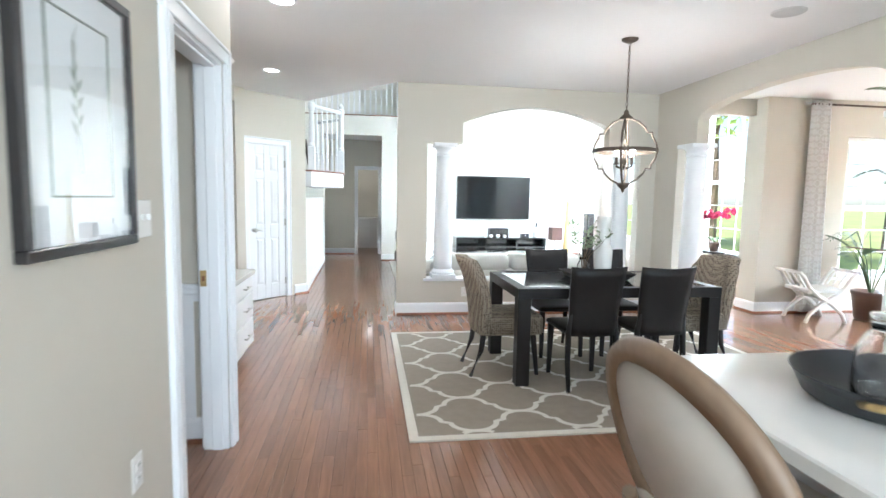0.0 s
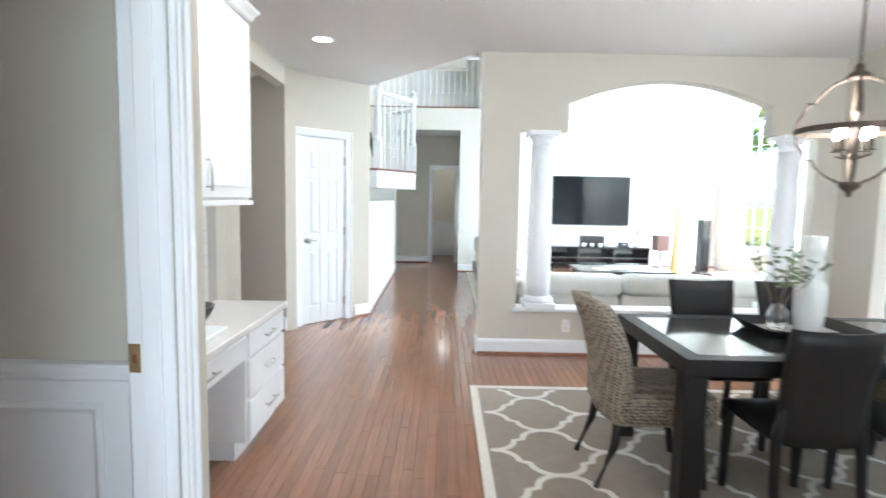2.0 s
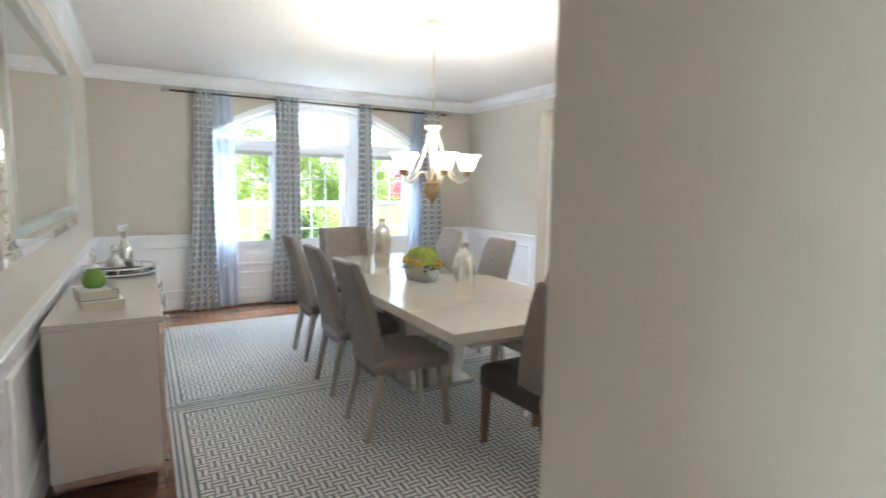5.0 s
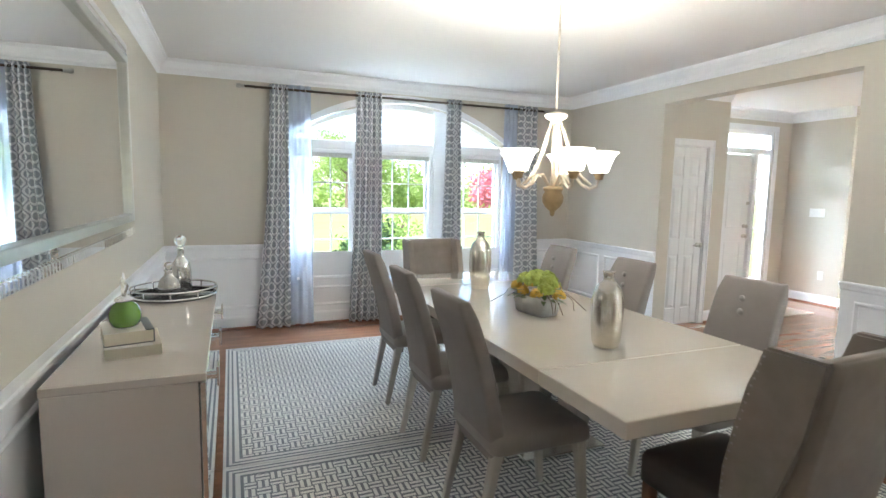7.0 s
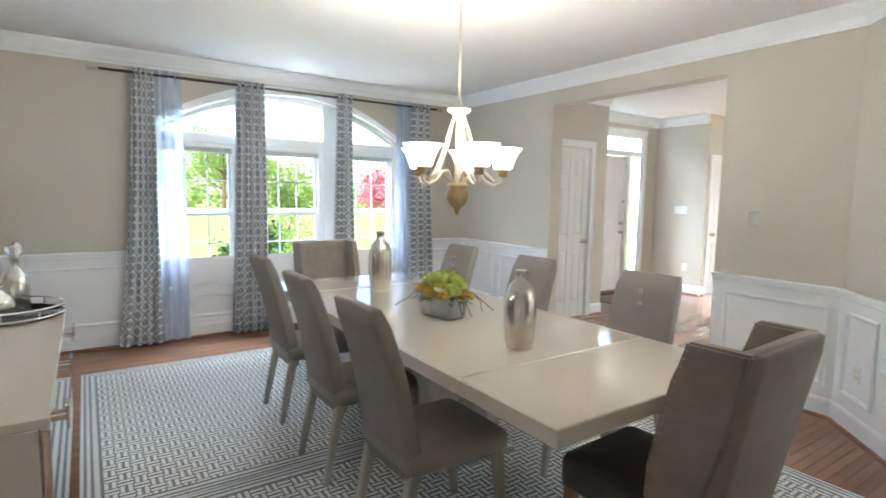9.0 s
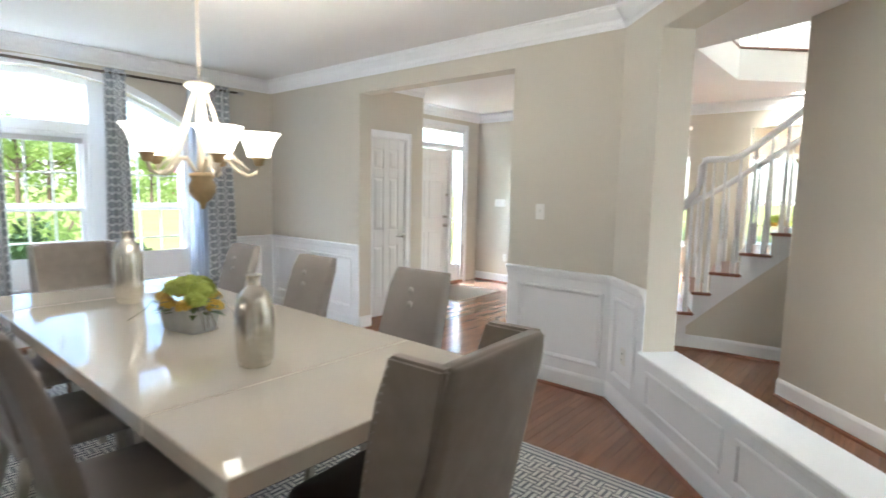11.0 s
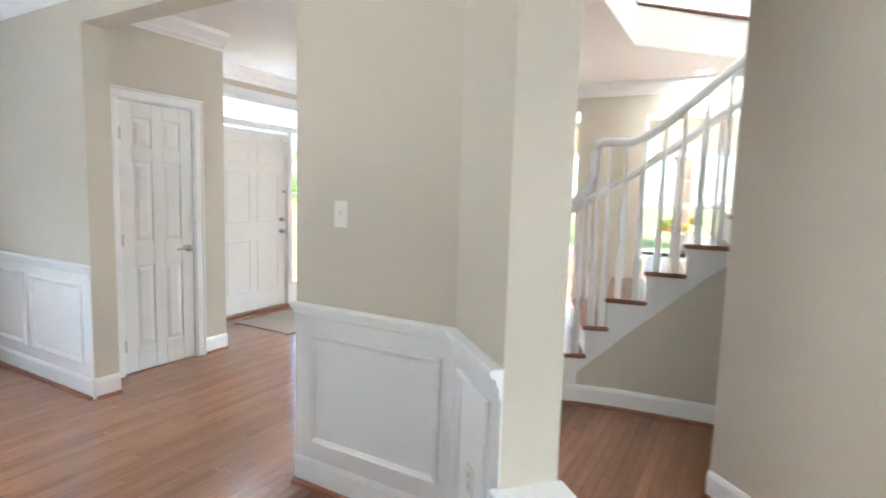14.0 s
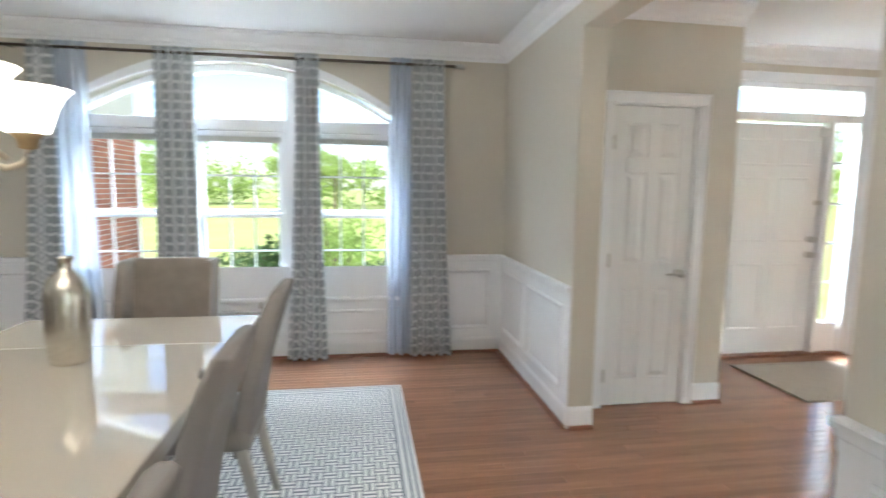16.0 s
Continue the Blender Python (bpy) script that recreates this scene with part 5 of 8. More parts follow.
TZ = 0.775
table = empty("dining_table", Matrix.Translation((-4.397, 4.86, RUG_Z)), "long cream gloss lacquer dining table on two pedestals", "table")
for x0, x1 in ((-1.487, -0.972), (-0.97, 0.97), (0.972, 1.487)):
    part("tabletop", one_box((x0, -0.575, TZ - 0.075), (x1, 0.575, TZ - RUG_Z), 0.004), LACQUER, table)
part("apron", one_box((-1.40, -0.42, TZ - 0.13), (1.40, 0.42, TZ - 0.077), 0.004), LACQUER_TAUPE, table)
for x in (-0.2, 0.2):
    for y in (-0.17, 0.17):
        bm = bmesh.new()
        loft(bm, [[(x + a * s, y * f + b * s, z) for a, b in rounded(0.24, 0.12, 0.02, 2)] for z, s, f in ((0.0325, 0.75, 1.0), (0.3, 0.95, 1.1), (TZ - 0.1305, 1.25, 1.4))])
        part("pedestal", bm, LACQUER_TAUPE, table)
    part("base_plate", one_box((x - 0.198, -0.27, 0.0), (x + 0.198, 0.27, 0.032), 0.006), STEEL, table, "polished steel base plate")

# sideboard
MIRROR = mat("mirror_silver", (0.92, 0.93, 0.92), 0.01, 1.0, vary=0.0)
SBZ = 0.86
sb = empty("sideboard", Matrix.Translation((-4.432, 2.806, 0)), "taupe gloss sideboard with chrome handles on a metal plinth", "sideboard")
part("body", one_box((-0.869, -0.238, 0.12), (0.869, 0.214, SBZ - 0.031), 0.003), LACQUER_TAUPE, sb)
part("top", one_box((-0.87, -0.24, SBZ - 0.03), (0.87, 0.24, SBZ), 0.003), LACQUER_TAUPE, sb)
for i in range(3):
    a = -0.867 + 0.579 * i
    d = part("door", one_box((a, 0.217, 0.13), (a + 0.575, 0.238, SBZ - 0.033), 0.003), MIRROR, sb, "mirrored door front")
    bm = boxes([((a + 0.205, 0.262, SBZ - 0.16), (a + 0.275, 0.272, SBZ - 0.08)), ((a + 0.21, 0.237, SBZ - 0.13), (a + 0.22, 0.264, SBZ - 0.11)), ((a + 0.26, 0.237, SBZ - 0.13), (a + 0.27, 0.264, SBZ - 0.11))], 0.002)
    part("handle", bm, CHROME, d, "square chrome pull")
part("plinth", band((-0.86, -0.235), (0.86, 0.235), 0.03, 0.085, 0.12), STEEL, sb, "brushed metal plinth frame")
for x in (-0.82, 0.82):
    for y in (-0.2, 0.2):
        part("foot", one_box((x - 0.025, y - 0.025, 0.0), (x + 0.025, y + 0.025, 0.085), 0.003), STEEL, sb)

# mirror with bevelled glass frame
SILVER_LEAF = mat("silver_frame", (0.60, 0.60, 0.57), 0.28, 0.9, vary=0.08, scale=20)
mir = empty("wall_mirror", Matrix.Translation((-4.44, DS + 0.001, 1.775)), "large landscape wall mirror with a wide silver frame", "mirror")
MW, MH = 1.21, 0.615
part("backing", one_box((-MW, 0.0, -MH), (MW, 0.016, MH), 0.003), SILVER_LEAF, mir)
part("glass", one_box((-MW + 0.15, 0.0165, -MH + 0.15), (MW - 0.15, 0.021, MH - 0.15)), MIRROR, mir)


def frame_ring(inset, width, y0, y1, m_, name):
    a, b = MW - inset, MH - inset
    for lo, hi in (((-a, y0, -b), (a, y1, -b + width)), ((-a, y0, b - width), (a, y1, b)), ((-a, y0, -b + width), (-a + width, y1, b - width)), ((a - width, y0, -b + width), (a, y1, b - width))):
        part(name, one_box(lo, hi, 0.004), m_, mir)


frame_ring(0.105, 0.045, 0.0165, 0.05, SILVER_LEAF, "inner_frame")
frame_ring(0.06, 0.044, 0.0165, 0.034, MIRROR, "mirror_strip")
bev = bmesh.new()
for side, (length, fixed) in enumerate(((2 * MW, -MH), (2 * MW, MH - 0.058), (2 * MH - 0.12, -MW), (2 * MH - 0.12, MW - 0.058))):
    count = int(length / 0.037)
    step = length / count
    for k in range(count):
        s = -length / 2 + step * k
        lo, hi = ((s + 0.001, 0.0165, fixed), (s + step - 0.001, 0.03, fixed + 0.058)) if side < 2 else ((fixed, 0.0165, s + 0.001), (fixed + 0.058, 0.03, s + step - 0.001))
        bm = one_box(lo, hi)
        top = [v for v in bm.verts if v.co.y > 0.02]
        c = sum((v.co for v in top), Vector()) / 4
        for v in top:
            v.co.x, v.co.z = c.x + (v.co.x - c.x) * 0.6, c.z + (v.co.z - c.z) * 0.6
        part("mirror_tile", bm, MIRROR, mir)

# things on the table
HAMMERED = mat("hammered_silver", (0.60, 0.57, 0.51), 0.25, 1.0, vary=0.12, scale=40, bump=0.5, bump_scale=70)


def metal_vase(x, y, h, label, wide=0.98):
    r = h / 0.37
    root = empty("metal_vase", pose(x, y, TZ), label, "vase", "silver vases")
    prof = [(0.045, 0.0), (0.055, 0.004), (0.062, 0.03), (0.068, 0.10), (0.070, 0.17), (0.068, 0.24), (0.055, 0.29), (0.034, 0.315), (0.024, 0.325), (0.022, 0.345), (0.026, 0.365), (0.028, 0.37), (0.022, 0.37), (0.019, 0.345)]
    part("body", turned([(a * wide, z * r) for a, z in prof], 32), HAMMERED, root, "", True)


metal_vase(-3.613, 4.768, 0.36, "bottle shaped hammered silver vase with a short neck", 1.06)
metal_vase(-5.15, 4.85, 0.425, "taller bottle shaped hammered silver vase", 1.18)
GALV = mat("galvanised_metal", (0.42, 0.43, 0.43), 0.45, 0.7, vary=0.3, scale=14)
PETAL = mat("hydrangea_petals", (0.40, 0.46, 0.08), 0.6, vary=0.4, scale=25)
PETAL_Y = mat("yellow_petals", (0.62, 0.40, 0.06), 0.6, vary=0.3, scale=25)
GREEN_LEAF = mat("dark_leaf", (0.06, 0.10, 0.03), 0.5, vary=0.4, scale=15)
fl = empty("flower_arrangement", pose(-4.325, 4.83, TZ, 0, 0, 12), "green hydrangeas and yellow flowers in a galvanised tin box", "flowers")
bm = bmesh.new()
loft(bm, [[(a * s, b * s, z) for a, b in rounded(0.27, 0.15, 0.03, 3)] for z, s in ((0.0, 0.86), (0.006, 0.9), (0.05, 0.98), (0.105, 1.06), (0.11, 1.09), (0.115, 1.06), (0.10, 1.0), (0.03, 0.8))])
part("tin_box", bm, GALV, fl, "oval galvanised tin planter", True)
rng = random.Random(9)


def bloom(bm, c, r, n, size):
    for _ in range(n):
        d = Vector((rng.gauss(0, 1), rng.gauss(0, 1), abs(rng.gauss(0.3, 1)))).normalized()
        p = Vector(c) + d * r * rng.uniform(0.8, 1.05)
        a = d.orthogonal().normalized()
        b = d.cross(a)
        ang = rng.random() * 6.28
        a, b = a * math.cos(ang) + b * math.sin(ang), b * math.cos(ang) - a * math.sin(ang)
        for s1, s2 in ((1, 0), (0, 1), (-1, 0), (0, -1)):
            t = a * s1 + b * s2
            w = a * s2 - b * s1
            bm.faces.new([bm.verts.new(q) for q in (p, p + t * size * 0.6 + w * size * 0.5 + d * size * 0.2, p + t * size * 1.2, p + t * size * 0.6 - w * size * 0.5 + d * size * 0.2)])


for c, r in (((-0.09, 0.0, 0.17), 0.065), ((0.0, -0.03, 0.185), 0.07), ((0.085, 0.01, 0.175), 0.065), ((0.02, 0.06, 0.19), 0.06), ((-0.05, 0.05, 0.195), 0.055), ((0.11, -0.04, 0.15), 0.05)):
    bm = bmesh.new()
    bloom(bm, c, r, 90, 0.017)
    part("hydrangea", bm, PETAL, fl)
for c in ((-0.14, -0.04, 0.14), (-0.03, -0.09, 0.13), (0.09, -0.09, 0.13), (0.15, 0.03, 0.12), (-0.13, 0.06, 0.15), (0.05, 0.1, 0.14)):
    bm = bmesh.new()
    bloom(bm, c, 0.035, 32, 0.017)
    part("yellow_flower", bm, PETAL_Y, fl)
bm = bmesh.new()
for _ in range(36):
    a = rng.random() * 6.28
    c = Vector((0.15 * math.cos(a), 0.085 * math.sin(a), 0.12 + rng.uniform(-0.02, 0.04)))
    o = Vector((math.cos(a), math.sin(a), rng.uniform(-0.6, 0.3)))
    s = Vector((-math.sin(a), math.cos(a), 0))
    bm.faces.new([bm.verts.new(q) for q in (c, c + o * 0.025 + s * 0.016, c + o * 0.06, c + o * 0.025 - s * 0.016)])
part("leaves", bm, GREEN_LEAF, fl)
for k in range(7):
    a = rng.uniform(-0.6, 0.9) + (3.14 if k > 4 else 0)
    o = Vector((math.cos(a), math.sin(a), 0))
    pts = [Vector((0, 0, 0.12)) + o * 0.10, Vector((0, 0, 0.14)) + o * 0.17, Vector((0.01, 0.01, 0.10)) + o * 0.21, Vector((0, 0.02, 0.04)) + o * (0.20 + 0.02 * k)]
    part("twig", tube(bmesh.new(), pts, 0.0022, 5), BARK, fl)

# things on the sideboard
CLEAR = glass_mat("clear_glass", (1, 1, 1), 0.0, 1.45)
GREEN_GLASS = mat("green_glaze", (0.12, 0.24, 0.02), 0.12, vary=0.15, coat=0.8)
PAPER = mat("page_edges", (0.72, 0.67, 0.55), 0.8, vary=0.06, scale=60, stretch=(1, 1, 12))
COVER_D = mat("dark_book_cover", (0.06, 0.065, 0.075), 0.5, vary=0.1)
MOUNT_WHITE = mat("white_book_board", (0.78, 0.76, 0.71), 0.45, vary=0.03)
COVER_L = mat("cream_book_cover", (0.66, 0.60, 0.48), 0.55, vary=0.06)


def book(x, y, z, a, w, d, h, cover, label):
    root = empty("book", pose(x, y, z, 0, 0, a), label, "book", "books on the sideboard")
    part("page_block", one_box((-w / 2 + 0.004, -d / 2 + 0.004, 0.003), (w / 2 - 0.002, d / 2 - 0.004, h - 0.003)), PAPER, root)
    part("cover", boxes([((-w / 2, -d / 2, 0), (w / 2, d / 2, 0.003)), ((-w / 2, -d / 2, 0.003), (-w / 2 + 0.004, d / 2, h - 0.003)), ((-w / 2, -d / 2, h - 0.003), (-w / 2 + 0.03, d / 2, h))]), cover, root)
    part("front_board", one_box((-w / 2 + 0.03, -d / 2, h - 0.003), (w / 2, d / 2, h)), MOUNT_WHITE, root, "white front board")


book(-3.945, 2.77, SBZ, 280, 0.185, 0.26, 0.042, COVER_L, "thick cream book lying at the bottom of the stack")
book(-3.955, 2.75, SBZ + 0.042, 284, 0.165, 0.22, 0.05, COVER_D, "dark book with pale pages lying on another book")
gb = empty("green_bottle", pose(-3.935, 2.75, SBZ + 0.0922), "round green bottle with a silver twisted stopper", "bottle")
part("body", turned([(0.030, 0), (0.046, 0.006), (0.056, 0.03), (0.056, 0.055), (0.045, 0.085), (0.030, 0.095), (0.028, 0.10)], 28), GREEN_GLASS, gb, "", True)
part("collar", turned([(0.034, 0.10), (0.034, 0.108), (0.02, 0.118), (0.008, 0.125)], 20), CHROME, gb, "", True)
part("stopper", tube(bmesh.new(), [(0, 0, 0.12), (0.006, 0, 0.135), (-0.008, 0.004, 0.155), (0.007, -0.003, 0.175), (-0.004, 0, 0.19), (0, 0, 0.21)], [0.008, 0.010, 0.013, 0.010, 0.006, 0.001], 10), CHROME, gb, "twisted silver stopper", True)
TRAY_GLASS = mat("dark_mirror_tray", (0.12, 0.12, 0.12), 0.04, 0.6, vary=0.02)
tr = empty("mirrored_tray", pose(-5.02, 2.822, SBZ), "oval mirrored tray with a chrome gallery rail", "tray")
part("base", turned([(0.225, 0.0), (0.23, 0.004), (0.23, 0.012), (0.0, 0.012)], 40, None, 0.98), TRAY_GLASS, tr, "", True)
for z in (0.014, 0.052):
    ring = [(0.23 * math.cos(t), 0.225 * math.sin(t), z) for t in (2 * math.pi * k / 44 for k in range(44))]
    part("rail", tube(bmesh.new(), ring, 0.005, 6, True), CHROME, tr, "", True)
for k in range(10):
    t = 2 * math.pi * k / 10
    part("gallery_post", tube(bmesh.new(), [(0.23 * math.cos(t), 0.225 * math.sin(t), 0.012), (0.23 * math.cos(t), 0.225 * math.sin(t), 0.052)], 0.004, 6), CHROME, tr)
MERCURY = mat("mercury_glass", (0.70, 0.69, 0.67), 0.10, 0.85, vary=0.25, scale=22)
dec = empty("decanter", pose(-5.09, 2.855, SBZ + 0.0125), "tall silvered glass decanter with a ball stopper", "decanter", "decanters")
part("body", turned([(0.05, 0), (0.056, 0.01), (0.054, 0.12), (0.045, 0.17), (0.024, 0.20), (0.017, 0.22), (0.019, 0.25), (0.024, 0.255)], 28), MERCURY, dec, "", True)
part("stopper", turned([(0.014, 0.255), (0.014, 0.268), (0.022, 0.272), (0.03, 0.285), (0.034, 0.30), (0.03, 0.318), (0.018, 0.33), (0.0, 0.334)], 20), CLEAR, dec, "glass ball stopper", True)
dec = empty("decanter", pose(-4.97, 2.80, SBZ + 0.0125), "short round silvered decanter with a pointed stopper", "decanter", "decanters")
part("body", turned([(0.04, 0), (0.056, 0.012), (0.06, 0.05), (0.048, 0.09), (0.024, 0.115), (0.02, 0.135), (0.026, 0.145)], 28), MERCURY, dec, "", True)
part("stopper", turned([(0.016, 0.145), (0.018, 0.16), (0.026, 0.168), (0.02, 0.185), (0.0, 0.192)], 20), CLEAR, dec, "small glass stopper", True)

# chandelier
CREAM_METAL = mat("antique_cream_metal", (0.55, 0.47, 0.36), 0.5, 0.0, vary=0.2, scale=25)
GOLD_METAL = mat("antique_gold_metal", (0.34, 0.24, 0.13), 0.42, 0.5, vary=0.25, scale=25)
SHADE = glow("frosted_glass_shade", (1.0, 0.94, 0.80), 1.5)


def chain(bm, top, bottom, x=0.0, y=0.0, r=0.011, wire=0.0022):
    n = max(2, int((top - bottom) / (r * 2.4)))
    step = (top - bottom) / n
    for k in range(n):
        z = bottom + step * (k + 0.5)
        pts = []
        for i in range(10):
            t = 2 * math.pi * i / 10
            a, b = 0.55 * r * math.cos(t), (step * 0.62) * math.sin(t)
            pts.append((x + (a if k % 2 else 0), y + (0 if k % 2 else a), z + b))
        tube(bm, pts, wire, 5, True)
    return bm


CH = (-4.33, 4.917)
ch = empty("chandelier", pose(CH[0], CH[1], 0), "cream metal chandelier with five lit frosted glass bowls", "chandelier")
part("canopy", turned([(0.0, H - 0.03), (0.03, H - 0.03), (0.055, H - 0.018), (0.065, H - 0.002), (0.0, H - 0.001)], 24), CREAM_METAL, ch, "", True)
part("chain", chain(bmesh.new(), H - 0.028, 1.96), CREAM_METAL, ch)
part("top_cup", turned([(0.0, 1.96), (0.02, 1.965), (0.055, 1.955), (0.068, 1.945), (0.06, 1.93), (0.03, 1.915), (0.022, 1.90), (0.0, 1.90)], 24), CREAM_METAL, ch, "", True)
part("stem", turned([(0.012, 1.905), (0.018, 1.80), (0.014, 1.60), (0.022, 1.52)], 12), CREAM_METAL, ch, "", True)
part("urn", turned([(0.0, 1.352), (0.012, 1.36), (0.016, 1.385), (0.045, 1.41), (0.062, 1.44), (0.064, 1.47), (0.05, 1.50), (0.058, 1.51), (0.06, 1.525), (0.03, 1.535), (0.0, 1.536)], 24), GOLD_METAL, ch, "antique gold urn finial", True)
for k in range(5):
    a = 2 * math.pi * k / 5 + radians(62)
    c, s = math.cos(a), math.sin(a)

    def at(r, z):
        return (r * c, r * s, z)
    bm = tube(bmesh.new(), [at(0.02, 1.93), at(0.05, 1.85), at(0.09, 1.72), at(0.15, 1.60), at(0.215, 1.545)], [0.008, 0.008, 0.009, 0.009, 0.008], 8)
    tube(bm, [at(0.03, 1.53), at(0.08, 1.60), at(0.12, 1.595), at(0.16, 1.545), at(0.21, 1.52), at(0.25, 1.535), at(0.262, 1.575)], [0.008, 0.009, 0.009, 0.009, 0.009, 0.009, 0.01], 8)
    arm = part("arm", bm, CREAM_METAL, ch, "", True)
    part("socket", turned([(0.0, 1.57), (0.022, 1.575), (0.028, 1.60), (0.042, 1.615), (0.040, 1.625), (0.0, 1.626)], 16, Matrix.Translation((0.262 * c, 0.262 * s, 0))), GOLD_METAL, arm, "", True)
    part("glass_bowl", turned([(0.036, 1.612), (0.052, 1.618), (0.060, 1.645), (0.072, 1.68), (0.088, 1.712), (0.109, 1.734), (0.105, 1.734), (0.084, 1.714), (0.068, 1.68), (0.056, 1.645), (0.045, 1.622)], 28, Matrix.Translation((0.262 * c, 0.262 * s, 0))), SHADE, arm, "glowing frosted glass bowl", True)
    lamp("chandelier_light", "POINT", Matrix.Translation((CH[0] + 0.262 * c, CH[1] + 0.262 * s, 1.79)), 4, 0.07, colour=WARM)

# ---- kitchen dining set ----
ESPRESSO = mat("espresso_wood", (0.012, 0.010, 0.0095), 0.5, vary=0.25, scale=10, stretch=(1, 8, 1), coat=0.0, spec=0.35)
TABLE_GLASS = mat("espresso_tabletop", (0.05, 0.05, 0.05), 0.10, vary=0.1, coat=0.7)
KZ = 0.0115
kt = empty("kitchen_table", pose(2.035, 4.63, KZ), "dark espresso wood table with a glossy inset top", "table")
part("tabletop", one_box((-0.725, -0.38, 0.69), (0.725, 0.38, 0.7285), 0.003), TABLE_GLASS, kt)
part("frame", band((-0.805, -0.46), (0.805, 0.46), 0.08, 0.655, 0.73), ESPRESSO, kt)
for x in (-0.755, 0.755):
    for y in (-0.41, 0.41):
        part("leg", one_box((x - 0.05, y - 0.05, 0), (x + 0.05, y + 0.05, 0.654), 0.004), ESPRESSO, kt)


def dark_chair():
    """Faces +y; origin between the rear feet."""
    root = empty("wooden_chair", Matrix.Identity(4), "espresso wood chair with a solid curved back", "chair", "dark chairs round the kitchen table")
    part("seat", pad(0.43, 0.43, 0.41, 0.45, 0.03, 0.004, 0.24), ESPRESSO, root, "", True)
    bm = bmesh.new()
    rings = []
    for i in range(9):
        s = i / 8
        z = 0.40 + 0.50 * s
        y = 0.03 - 0.075 * s + 0.02 * math.sin(math.pi * s)
        w = 0.35 + 0.06 * s
        row = []
        for k in range(9):
            u = -1 + 2 * k / 8
            row.append((u * w / 2, y - 0.03 * (1 - u * u) + 0.012, z + (0.012 * (u * u) if i == 8 else 0)))
        for k in range(8, -1, -1):
            u = -1 + 2 * k / 8
            row.append((u * w / 2, y - 0.03 * (1 - u * u) - 0.012, z + (0.012 * (u * u) if i == 8 else 0)))
        rings.append(row)
    loft(bm, rings)
    part("backrest", bm, ESPRESSO, root, "", True)
    for x in (-0.185, 0.185):
        part("leg", taper_leg((x * 0.95, 0.41, 0.41), (x * 0.98, 0.42, 0), 0.045, 0.03), ESPRESSO, root)
        bm = tube(bmesh.new(), [(x * 0.90, 0.02, 0.56), (x * 0.97, 0.035, 0.42), (x * 1.0, 0.02, 0.2), (x * 1.02, -0.03, 0.0)], [0.016, 0.024, 0.021, 0.015], 8)
        part("leg", bm, ESPRESSO, root, "", True)
    return root


c = dark_chair()
c.matrix_basis = pose(1.765, 4.05, KZ)
for x, y, a in ((2.29, 4.04, 0), (1.83, 5.27, 180), (2.39, 5.27, 180)):
    copy_thing(c, pose(x, y, KZ, 0, 0, a))

PRINT = mat("animal_print_fabric", (0.40, 0.34, 0.26), 0.85, vary=0.05, bump=0.2, bump_scale=500)
_t = PRINT.node_tree
_tc, _vo, _rp, _mx = _t.nodes.new("ShaderNodeTexCoord"), _t.nodes.new("ShaderNodeTexVoronoi"), _t.nodes.new("ShaderNodeMath"), _t.nodes.new("ShaderNodeMix")
_vo.inputs["Scale"].default_value = 60.0
_vo.inputs["Randomness"].default_value = 0.35
_t.links.new(_tc.outputs["Object"], _vo.inputs["Vector"])
_rp.operation = "LESS_THAN"
_rp.inputs[1].default_value = 0.40
_t.links.new(_vo.outputs["Distance"], _rp.inputs[0])
_mx.data_type = "RGBA"
_mx.inputs["A"].default_value, _mx.inputs["B"].default_value = (0.28, 0.23, 0.17, 1), (0.06, 0.045, 0.034, 1)
_t.links.new(_rp.outputs["Value"], _mx.inputs["Factor"])
_t.links.new(_mx.outputs["Result"], _t.nodes["Principled BSDF"].inputs["Base Color"])


def print_chair():
    """Faces +y; origin between the rear feet."""
    root = empty("upholstered_chair", Matrix.Identity(4), "animal print upholstered chair with curved wing back and dark legs", "chair", "printed chairs at the table ends")
    part("seat", pad(0.50, 0.52, 0.33, 0.48, 0.06, 0.02, 0.28), PRINT, root, "", True)
    bm = bmesh.new()
    rings = []
    for i in range(13):
        s = i / 12
        z = 0.33 + 0.60 * s
        wv = 0.235 + 0.05 * math.sin(math.pi * min(1, s * 1.15) * 0.9) - (0.03 if s > 0.9 else 0)
        y = 0.03 - 0.12 * s * s
        roll = 0.02 * max(0, s - 0.75) * 4
        out, inn = [], []
        for k in range(13):
            u = -1 + 2 * k / 12
            curve = 0.11 * (1 - 0.55 * s) * u * u * (0.4 + s)
            e = 0.012 if i in (0, 12) else 0.0
            out.append((u * wv, y + curve - 0.035 - roll + e, z - 0.02 * u * u * s))
            inn.append((u * (wv - 0.035), y + curve + 0.032 - e, z - 0.02 * u * u * s))
        rings.append(out + inn[::-1])
    loft(bm, rings)
    part("backrest", bm, PRINT, root, "", True)
    for x in (-0.19, 0.19):
        part("leg", taper_leg((x, 0.46, 0.34), (x * 1.03, 0.50, 0), 0.045, 0.028), ESPRESSO, root, "dark tapered leg")
        part("leg", tube(bmesh.new(), [(x, 0.07, 0.35), (x, 0.05, 0.2), (x * 1.02, -0.03, 0.0)], [0.024, 0.021, 0.015], 8), ESPRESSO, root, "dark curved leg", True)
    return root


c = print_chair()
c.matrix_basis = pose(0.97, 4.62, KZ, 0, 0, -90)
copy_thing(c, pose(3.12, 4.66, KZ, 0, 0, 94))

